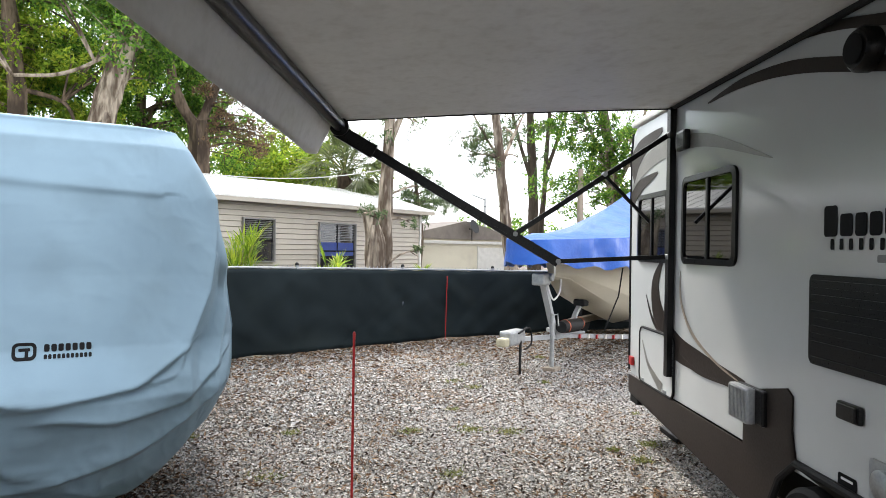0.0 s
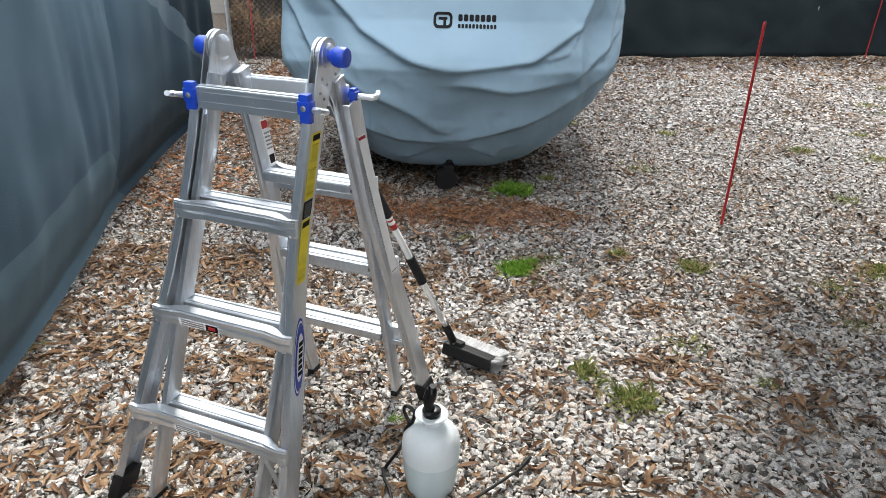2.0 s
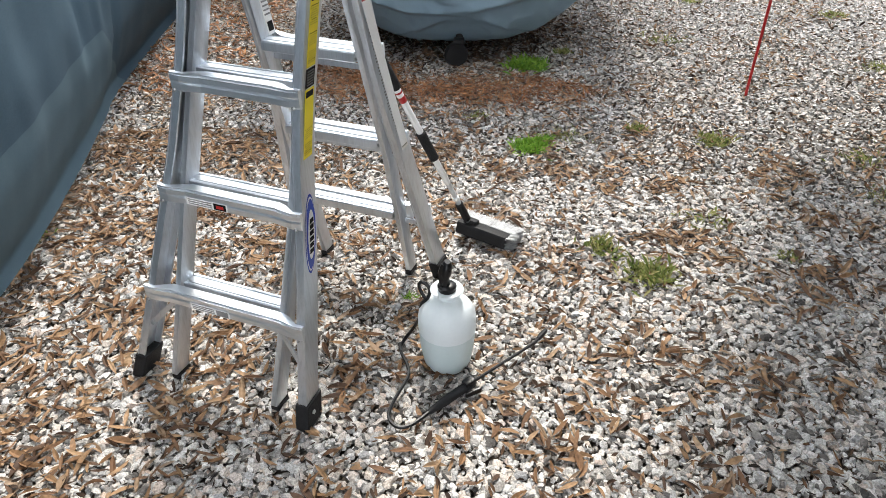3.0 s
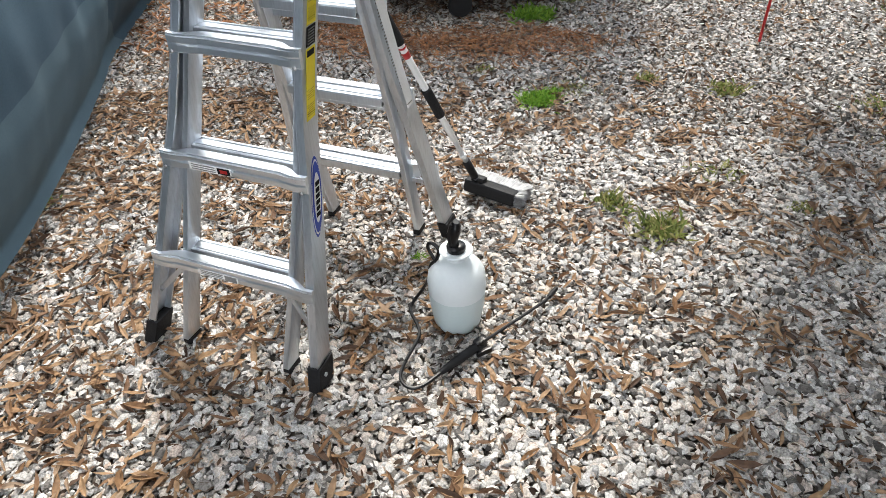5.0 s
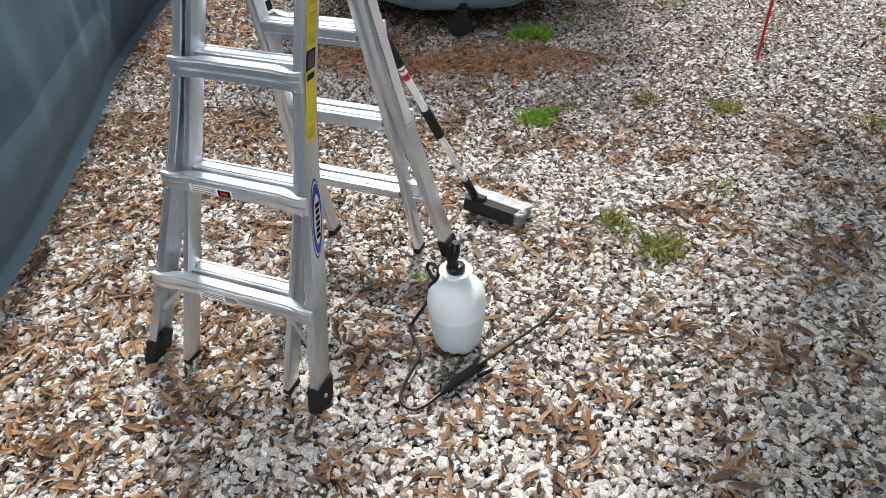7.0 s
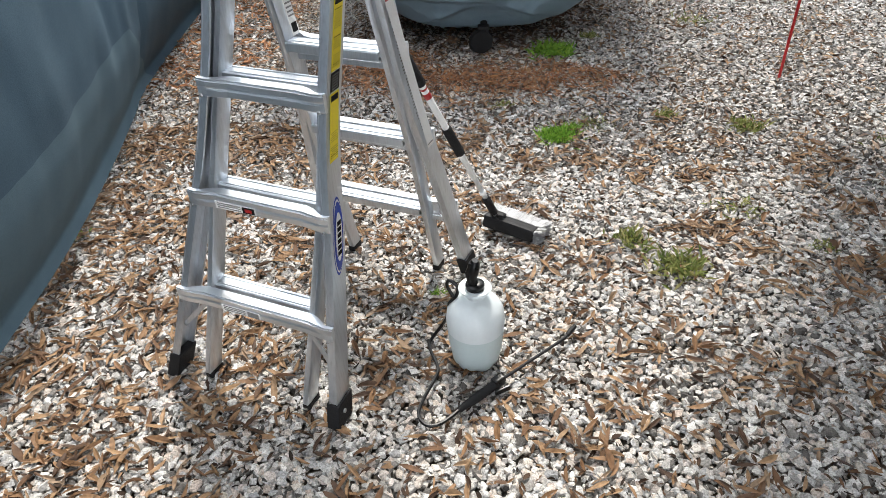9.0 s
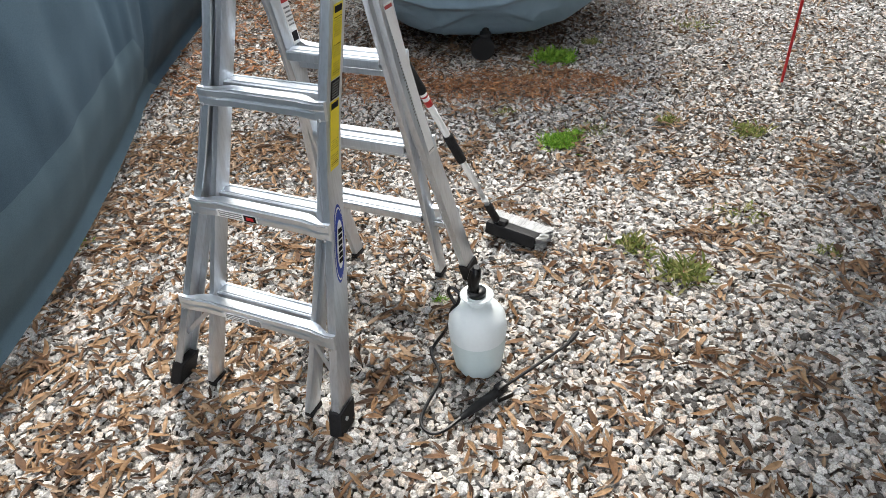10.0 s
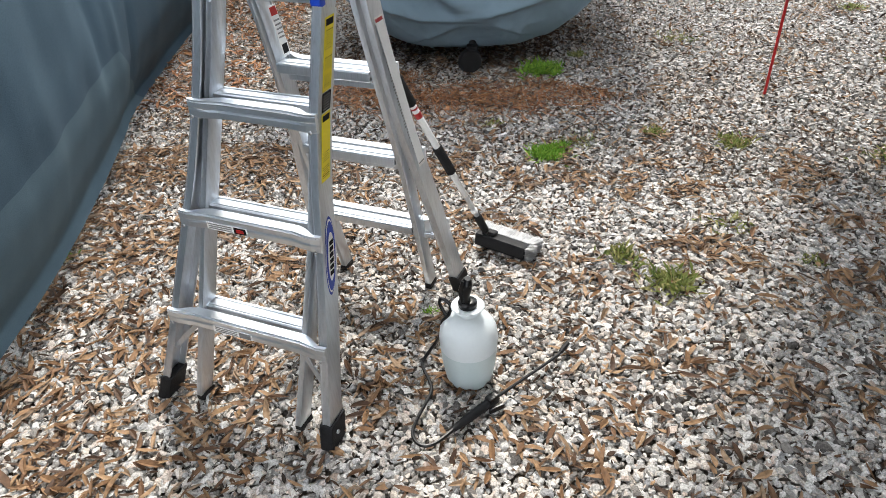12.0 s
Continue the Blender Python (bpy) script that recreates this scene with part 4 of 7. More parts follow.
    bm.transform(Matrix.Translation((0.17, 4.17, 0.08)) @ Matrix.Rotation(radians(90), 4, "X") @ Matrix.Rotation(radians(14), 4, "Y"))
    part("jack_bracket", boxed(0.15, 0.225, 4.16, 4.24, 0.10, 0.18, 0.012), M_BLACK, j)
    part("jack_wheel", bm, M_BLACK, j, smooth=True)
    for x in (-0.85, 1.2):
        bm = bmesh.new()
        lathe(bm, [(0.2, -0.1), (0.32, -0.1), (0.34, 0), (0.32, 0.1), (0.2, 0.1)], 24)
        bm.transform(Matrix.Translation((x, 7.2, 0.34)) @ Matrix.Rotation(radians(90), 4, "Y"))
        part("wheel", bm, M_BLACK, th, smooth=True)
    # maker's mark as plain shapes, on a patch that follows the cloth
    from mathutils.bvhtree import BVHTree
    dg_tree = BVHTree.FromPolygons([v.co.copy() for v in cl.data.vertices], [tuple(p.vertices) for p in cl.data.polygons])

    def onto(x, z):
        hit = dg_tree.ray_cast(Vector((x, 2.0, z)), Vector((0, 1, 0)))[0]
        return Vector((x, (hit.y if hit else 4.3) - 0.004, z))

    def stuck(name, outline, holes=None):
        bm = bmesh.new()
        vs = [bm.verts.new(onto(x, z)) for x, z in outline]
        if holes:
            hs = [bm.verts.new(onto(x, z)) for x, z in holes]
            for i in range(len(vs)):
                j2 = (i + 1) % len(vs)
                bm.faces.new((vs[i], vs[j2], hs[j2], hs[i]))
        else:
            bm.faces.new(vs)
        part(name, bm, M_INK, cl)

    cx, cz = 0.125, 1.163
    stuck("mark_ring", rounded(0.125, 0.095, 0.03, 5, cx, cz), rounded(0.09, 0.06, 0.018, 5, cx, cz))
    stuck("mark_core", rounded(0.06, 0.018, 0.006, 3, cx, cz + 0.008))
    stuck("mark_core", rounded(0.018, 0.055, 0.006, 3, cx + 0.012, cz - 0.012))
    for i in range(7):
        stuck("mark_bar", rounded(0.028, 0.042, 0.008, 2, cx + 0.115 + i * 0.037, cz + 0.014))
    for i in range(11):
        stuck("mark_bar", rounded(0.017, 0.024, 0.005, 2, cx + 0.108 + i * 0.0235, cz - 0.033))


build_cover()


# ---------------------------------------------------------------- big trailer under a dark grey banded cover
def dark_cover_material():
    m = mat("banded_grey_cover_cloth", (0.10, 0.125, 0.14), (0.085, 0.108, 0.122), spec=0.15, rough=0.8, scale=2.5, fine=180, fine_amt=0.3, stain=(0.16, 0.19, 0.2), stain_scale=3.0, stain_amt=0.08, bump=0.12, bump_scale=240)
    n, l = m.node_tree.nodes, m.node_tree.links
    b = n["Principled BSDF"]
    col = b.inputs["Base Color"].links[0].from_socket
    co = n.new("ShaderNodeTexCoord")
    sep = n.new("ShaderNodeSeparateXYZ")
    l.new(co.outputs["UV"], sep.inputs["Vector"])

    def math_node(op, a, bb):
        x = n.new("ShaderNodeMath")
        x.operation = op
        for i, v in enumerate((a, bb)):
            if isinstance(v, float):
                x.inputs[i].default_value = v
            else:
                l.new(v, x.inputs[i])
        return x.outputs["Value"]

    # printed bands: height of the cloth (v) against its length (u), with a stepped edge
    steps = sep.outputs["X"]
    scallop = math_node("MULTIPLY", math_node("POWER", math_node("FRACT", math_node("DIVIDE", sep.outputs["X"], 0.41), 0.0), 1.6), 0.02)
    ragged = n.new("ShaderNodeTexNoise")
    ragged.inputs["Scale"].default_value, ragged.inputs["Detail"].default_value = 2.6, 4.0
    l.new(co.outputs["UV"], ragged.inputs["Vector"])
    scallop = math_node("ADD", scallop, math_node("MULTIPLY", ragged.outputs["Fac"], 0.16))
    curve = math_node("MULTIPLY", math_node("POWER", math_node("MAXIMUM", math_node("SUBTRACT", steps, 1.9), 0.0), 1.9), 0.10)
    h = math_node("ADD", math_node("SUBTRACT", sep.outputs["Y"], scallop), math_node("ADD", curve, 0.09))
    hem = math_node("SUBTRACT", 0.56, math_node("MULTIPLY", math_node("MAXIMUM", math_node("SUBTRACT", sep.outputs["X"], 2.6), 0.0), 0.7))
    is_hem = math_node("LESS_THAN", sep.outputs["Y"], hem)
    r = n.new("ShaderNodeValToRGB")
    r.color_ramp.interpolation = "CONSTANT"
    stops = [(0.0, 0.090), (0.3, 0.090), (0.527, 0.155), (0.592, 0.040), (0.74, 0.070), (0.84, 0.112)]
    while len(r.color_ramp.elements) < len(stops):
        r.color_ramp.elements.new(0.5)
    for e, (p, g) in zip(r.color_ramp.elements, stops):
        e.position, e.color = p, (g * 0.82, g * 1.12, g * 1.36, 1) if g > 0.1 else (g * 0.70, g * 1.13, g * 1.48, 1)
    l.new(math_node("DIVIDE", h, 3.0), r.inputs["Fac"])
    mx = n.new("ShaderNodeMix")
    mx.data_type, mx.blend_type = "RGBA", "MULTIPLY"
    mx.inputs["Factor"].default_value = 1.0
    sc = n.new("ShaderNodeMix")
    sc.data_type, sc.blend_type = "RGBA", "DIVIDE"
    sc.inputs["Factor"].default_value = 1.0
    l.new(col, sc.inputs["A"])
    sc.inputs["B"].default_value = (0.1, 0.125, 0.14, 1)
    l.new(sc.outputs["Result"], mx.inputs["A"])
    hm = n.new("ShaderNodeMix")
    hm.data_type = "RGBA"
    l.new(is_hem, hm.inputs["Factor"])
    l.new(r.outputs["Color"], hm.inputs["A"])
    hm.inputs["B"].default_value = (0.096, 0.146, 0.176, 1)
    l.new(hm.outputs["Result"], mx.inputs["B"])
    l.new(mx.outputs["Result"], b.inputs["Base Color"])
    return m


def build_dark_cover():
    th = thing("covered_motorhome", Matrix(), "large trailer under a dark grey banded cloth cover", "trailer cover")
    line = [(-1.47, -2.5), (-1.48, 0.5), (-1.54, 1.5), (-1.63, 2.12), (-1.75, 2.68), (-1.88, 3.2), (-2.0, 3.7), (-2.17, 4.98), (-2.26, 5.9), (-2.4, 6.35), (-2.8, 6.6), (-3.6, 6.7), (-4.6, 6.6)]
    pts = smoothpath([(x, y, 0) for x, y in line], 14)
    bm = bmesh.new()
    uv = bm.loops.layers.uv.new("cloth")
    prof = [(0.02, 0.02), (0.08, -0.0), (0.25, 0.10), (0.45, 0.17), (0.7, 0.2), (1.1, 0.215), (1.6, 0.21), (2.05, 0.18), (2.35, 0.12), (2.6, 0.0), (2.8, -0.25), (2.92, -0.8), (2.95, -2.6)]
    zs = np.linspace(0, len(prof) - 1, 66)
    rows, run = [], 0.0
    coords = {}
    for i, p in enumerate(pts):
        d = (pts[min(i + 1, len(pts) - 1)] - pts[max(i - 1, 0)]).normalized()
        out = Vector((d.y, -d.x, 0))
        if i:
            run += (pts[i] - pts[i - 1]).length
        end = max(0.0, min(1.0, (p.y - 4.9) / 1.8))
        row = []
        for q in zs:
            z = float(np.interp(q, range(len(prof)), [a for a, _ in prof])) * (1 - 0.09 * end ** 1.2)
            o = float(np.interp(q, range(len(prof)), [b for _, b in prof]))
            fold = 0.05 * noise.noise((run * 1.3, z * 0.4, 1)) + 0.02 * noise.noise((run * 3.2 + z * 0.8, z * 0.9, 4)) + 0.008 * noise.noise((run * 8, z * 3, 6)) + (0.03 + 0.05 * end) * math.exp(-((run - 5.95 - 0.1 * z) / 0.07) ** 2) * -(1 if z < 1.7 else 0.3)
            fold -= 0.016 * max(0.0, 1 - 3.2 * abs(noise.noise((run * 1.9, z * 0.22, 21)))) * min(1, z) + 0.008 * max(0.0, 1 - 4 * abs(noise.noise((run * 3.7 + z * 0.3, z * 0.3, 25))))
            fold += 0.04 * end * math.sin(run * 14 + z) * (0.4 + 0.6 * noise.noise((run * 3, z, 2)))
            o += fold * (0.3 if z > 2.7 else 1.0) * min(1, z * 2.5)
            v = bm.verts.new((p.x + out.x * o, p.y + out.y * o, z))
            coords[v] = (run, z)
            row.append(v)
        rows.append(row)
    for a, b in zip(rows, rows[1:]):
        for k in range(len(a) - 1):
            f = bm.faces.new((a[k], b[k], b[k + 1], a[k + 1]))
            for lp in f.loops:
                u, v = coords[lp.vert]
                lp[uv].uv = (u - 3.0, v)
    ob = part("cover_cloth", bm, dark_cover_material(), th, "dark grey cover cloth with stepped light bands")
    ob.data.shade_smooth()
    # sewn vent flap
    bm = bmesh.new()
    box(bm, -0.12, 0.12, -0.01, 0.01, -0.09, 0.09, 0.006)
    bm.transform(pose(-1.86, 4.15, 2.17, -22, 0, 100) )
    part("vent_flap", bm, mat("vent_flap_cloth", (0.06, 0.075, 0.085), rough=0.8, fine=200), ob, "dark sewn vent flap")


build_dark_cover()


# ---------------------------------------------------------------- mobile home behind the fence
# local frame: x along the long wall to the right, y away from the yard, z up
HOUSE = pose(3.83, 14.7, 0, 0, 0, 21.4)
H_LEFT, H_RIGHT, H_EAVE, H_BASE = -11.5, 6.15, 2.80, 0.84


def house_window(th, x0, x1, z0, z1, cloth):
    win = part("window", boxed(x0, x1, 0.03, 0.05, z0, z1), M_HOUSE_GLASS, th, "dark sash window with thin brown trim")
    for a, b, c, d in ((x0 - 0.035, x1 + 0.035, z1, z1 + 0.035), (x0 - 0.035, x1 + 0.035, z0 - 0.035, z0), (x0 - 0.035, x0, z0, z1), (x1, x1 + 0.035, z0, z1)):
        part("frame", boxed(a, b, -0.04, 0.04, c, d, 0.006), M_RV_GREY, win)
    zm = (z0 + z1) / 2
    part("sash_bar", boxed(x0, x1, 0.005, 0.03, zm - 0.018, zm + 0.018, 0.003), M_INK, win)
    part("sash_bar", boxed((x0 + x1) / 2 - 0.012, (x0 + x1) / 2 + 0.012, 0.008, 0.03, zm, z1, 0.003), M_INK, win)
    n = 10
    for i in range(n):
        z = z1 - 0.02 - i * (z1 - zm) * (0.62 if cloth else 0.9) / n
        part("blind_slat", boxed(x0 + 0.03, x1 - 0.03, 0.018, 0.028, z - 0.016, z, 0.0), M_BLIND, win)
    if cloth:
        part("hung_cloth", boxed(x0 + 0.03, x1 - 0.03, 0.018, 0.028, zm - 0.12, zm + 0.22), M_BLUE_CLOTH, win, "blue cloth hung inside the window")
        part("hung_cloth", boxed(x0 + 0.03, x1 - 0.03, 0.022, 0.028, z0 + 0.02, zm - 0.13), M_INK, win)


def build_house():
    th = thing("mobile_home", HOUSE, "beige lap-sided mobile home with a white ribbed metal roof", "house")
    part("wall", boxed(H_LEFT, H_RIGHT, 0.05, 4.2, H_BASE, H_EAVE), M_SIDING, th, "beige vinyl side wall")
    part("corner_board", boxed(H_RIGHT - 0.05, H_RIGHT + 0.02, -0.01, 0.09, H_BASE, H_EAVE, 0.008), M_TRIM_WHITE, th)
    # floor frame, piers, and a dark panel standing for the crawl space's shade
    part("floor_frame", boxed(H_LEFT, H_RIGHT, 0.1, 4.1, 0.6, H_BASE - 0.002), M_BARK_DARK, th)
    for x in np.arange(H_LEFT + 1, H_RIGHT, 2.4):
        part("pier", boxed(x, x + 0.4, 0.5, 0.9, 0, 0.6, 0.01), M_CONCRETE, th)
    part("skirt_panel", boxed(H_LEFT, H_RIGHT, 0.35, 0.4, 0.0, 0.6), M_BARK_DARK, th, "dark panel standing for shade under the home")
    # roof: two slopes with ribs, fascia and soffit
    ridge_y, ridge_z, over = 2.1, 3.55, 0.28
    bm = bmesh.new()
    plate(bm, [(-over, H_EAVE + 0.10), (ridge_y, ridge_z), (4.5, H_EAVE + 0.1), (4.5, H_EAVE + 0.06), (ridge_y, ridge_z - 0.05), (-over, H_EAVE + 0.06)], H_RIGHT - H_LEFT + 0.55,
          Matrix(((0, 0, 1, H_LEFT - 0.25), (1, 0, 0, 0), (0, 1, 0, 0), (0, 0, 0, 1))))
    roof = part("roof", bm, M_ROOF_METAL, th, "white ribbed metal roof with fallen leaves")
    sl = math.atan2(ridge_z - H_EAVE - 0.1, ridge_y + over)
    for x in np.arange(H_LEFT - 0.2, H_RIGHT + 0.3, 0.30):
        part("roof_rib", boxed(-0.012, 0.012, 0.0, (ridge_y + over) / math.cos(sl), 0.0, 0.016, 0, Matrix.Translation((x, -over, H_EAVE + 0.101)) @ Matrix.Rotation(sl, 4, "X")), M_ROOF_METAL, roof)
    # fascia takes the siding beige: stain and shade below the roof in its colour
    part("fascia", boxed(H_LEFT - 0.25, H_RIGHT + 0.3, -over, -over + 0.02, H_EAVE - 0.03, H_EAVE + 0.075, 0.004), M_SIDING, th, "beige fascia board toned down for stain and eave shade")
    part("soffit", boxed(H_LEFT - 0.2, H_RIGHT + 0.25, -over + 0.022, 0.04, H_EAVE - 0.01, H_EAVE + 0.0), M_SIDING, th)
    part("gable_trim", boxed(H_RIGHT + 0.28, H_RIGHT + 0.3, -over, 4.4, H_EAVE - 0.02, H_EAVE + 0.055), M_TRIM_WHITE, th)
    house_window(th, 0.03, 0.85, 1.45, 2.40, False)
    house_window(th, 2.25, 3.46, 1.0, 2.38, True)
    # lap boards: each board tilts out towards its foot and stops at the windows
    lap = 0.125
    z, me_cache = H_BASE, {}
    while z < H_EAVE - 0.03:
        runs = [(H_LEFT, H_RIGHT - 0.05)]
        for wx0, wx1, wz0, wz1 in ((-0.005, 0.885, 1.415, 2.435), (2.215, 3.495, 0.965, 2.415)):
            if wz0 < z + lap * 0.6 and wz1 > z + lap * 0.4:
                runs = [s for a, b in runs for s in (((a, wx0), (wx1, b)) if a < wx0 < b else ((a, b),))]
        for a, b in runs:
            x = a
            while x < b - 0.01:
                e = min(b, x + 3.66)
                key = round(e - x, 3)
                if key not in me_cache:
                    bm = bmesh.new()
                    v = [bm.verts.new(c) for c in ((0, 0.0, lap), (key, 0.0, lap), (key, -0.028, 0.014), (0, -0.028, 0.014), (key, -0.004, 0.0), (0, -0.004, 0.0))]
                    bm.faces.new((v[0], v[1], v[2], v[3]))
                    bm.faces.new((v[3], v[2], v[4], v[5]))
                    o = part("lap_board", bm, M_SIDING, th)
                    me_cache[key] = o.data
                else:
                    o = new("lap_board", me_cache[key])
                    o.parent = th
                o.location = (x, 0.05, z)
                x = e
        z += lap


build_house()


def build_far_house():
    th = thing("cream_shed_house", pose(11.6, 21.6, 0, 0, 0, 4), "cream walled low outbuilding with white fascia", "house")
    part("wall", boxed(0, 5.2, 0, 4, 0, 1.98), M_CREAM, th)
    part("fascia", boxed(-0.1, 5.3, -0.08, 0.0, 1.98, 2.1, 0.01), M_TRIM_WHITE, th, "white roof edge")
    part("roof", boxed(-0.1, 5.3, 0.0, 4.1, 2.0, 2.09), M_ROOF_METAL, th)
    d = part("door", boxed(3.2, 5.0, -0.03, 0.0, 0.0, 1.85, 0.01), M_TRIM_WHITE, th, "white panel door")
    part("door_frame", boxed(3.12, 3.2, -0.05, 0.0, 0.0, 1.9, 0.006), M_TRIM_WHITE, d)
    th = thing("grey_roofed_house", pose(13.6, 27.0, 0, 0, 0, 6), "distant low house with a grey shingle gable roof", "house")
    part("wall", boxed(0, 7.5, 0, 7, 0, 2.3), M_CREAM, th)
    bm = bmesh.new()
    plate(bm, [(-0.4, 2.25), (3.9, 3.15), (8.0, 2.25)], 7.6, Matrix(((1, 0, 0, 0), (0, 0, -1, 7.3), (0, 1, 0, 0), (0, 0, 0, 1))))
    part("roof", bm, M_SHINGLE, th, "grey shingle roof")
    th = thing("satellite_dish", pose(17.7, 26.9, 2.62) @ Matrix.Scale(0.85, 4), "dark satellite dish on a roof mast", "satellite dish")
    part("mast", tube(bmesh.new(), [(0, 0, -0.5), (0, 0, 0.2)], 0.03, 8), M_BLACK, th)
    bm = bmesh.new()
    lathe(bm, [(0.42, 0.1), (0.3, 0.04), (0.13, 0.005), (0.02, 0.0)], 20)
    bm.transform(pose(0.05, -0.05, 0.28, 70, 0, 25))
    part("dish", bm, M_BLACK, th, smooth=True)
    part("feed_arm", tube(bmesh.new(), [(0, 0, 0.15), (-0.35, -0.3, 0.12), (-0.4, -0.35, 0.2)], 0.02, 6), M_BLACK, th)


build_far_house()


# ---------------------------------------------------------------- marker rods
def build_rods():
    rod = thing("marker_rod", pose(1.974, 3.639, 0), "thin red driveway marker rod stuck in the gravel", "marker rod", "red marker rods")
    bm = bmesh.new()
    tube(bm, [(0, 0, -0.02), (0, 0, 1.245)], 0.0085, 10)
    part("shaft", bm, M_RED, rod, smooth=True)
    bm = bmesh.new()
    lathe(bm, [(0.0095, 1.225), (0.0095, 1.25), (0.005, 1.256)], 10)
    part("end_cap", bm, M_RED, rod, smooth=True)
    copy_thing(rod, pose(6.889, 10.859, 0, 0, 1.2, 0))
    copy_thing(rod, pose(-2.66, 9.35, 0, -0.6, 0, 0))


build_rods()


# ---------------------------------------------------------------- multi-position ladder
M_OLIVE_INK = mat("olive_ink", (0.38, 0.31, 0.02), rough=0.5, fine=200, bump=0.0)
LADDER = pose(-0.345, 1.498, 0, 0, 0, -19.9)
L_TOP = 1.33


def lad(side, x, z):
    """A point on the front (-1) or back (+1) frame: x across, z up; the two frames lean together and stand slightly askew."""
    y = side * (0.41 - (0.41 - 0.045) * z / L_TOP)
    if side < 0:
        mid = interp(z, [(0.0, -0.057), (0.28, -0.027), (0.62, 0.0075), (0.92, 0.032), (1.06, 0.046), (1.3, 0.062)])
    else:
        mid = interp(z, [(0.0, 0.048), (0.6, 0.064), (1.0, 0.072), (1.3, 0.074)])
    return Vector((mid + x, y, z))


def half_outer(z):
    return interp(z, [(0.0, 0.313), (0.08, 0.300), (0.28, 0.271), (0.456, 0.2475), (0.62, 0.2235), (0.773, 0.1985), (0.92, 0.186), (1.06, 0.179), (1.3, 0.176)])


def half_inner(z):
    return interp(z, [(0.0, 0.190), (0.6, 0.183), (0.9, 0.169), (1.1, 0.160), (1.3, 0.156)])


def extruded(bm, pts, prof):
    """An aluminium section: prof lists (across, depth) and is carried along pts."""
    rings = []
    for i, p in enumerate(pts):
        d = (pts[min(i + 1, len(pts) - 1)] - pts[max(i - 1, 0)]).normalized()
        v = Vector((1, 0, 0)).cross(d).normalized() * -1
        if v.y < 0:
            v = -v
        rings.append([bm.verts.new(p + Vector((u, 0, 0)) + v * w) for u, w in prof])
    n = len(prof)
    for r0, r1 in zip(rings, rings[1:]):
        for k in range(n):
            bm.faces.new((r0[k], r0[(k + 1) % n], r1[(k + 1) % n], r1[k]))
    bm.faces.new(rings[0])
    bm.faces.new(rings[-1][::-1])
    return bm


def outer_section(sx, side):
    """C-shaped rail section, open towards the middle, with raised lips along its face."""
    half = [(0.014, 0.031), (0.0132, 0.0352), (0.0102, 0.0355), (0.0092, 0.034), (-0.0088, 0.034), (-0.0098, 0.0358), (-0.0136, 0.0354), (-0.014, 0.0295), (0.0098, 0.0295)]
    prof = half + [(u, -w) for u, w in half[::-1]]
    return [(u * sx, w) for u, w in prof]


def inner_section(depth):
    d, w = depth / 2, 0.0115
    return [(-w, -d + 0.003), (-w + 0.003, -d - 0.001), (-w + 0.006, -d), (w - 0.006, -d), (w - 0.003, -d - 0.001), (w, -d + 0.003),
            (w, d - 0.003), (w - 0.003, d + 0.001), (w - 0.006, d), (-w + 0.006, d), (-w + 0.003, d + 0.001), (-w, d - 0.003)]


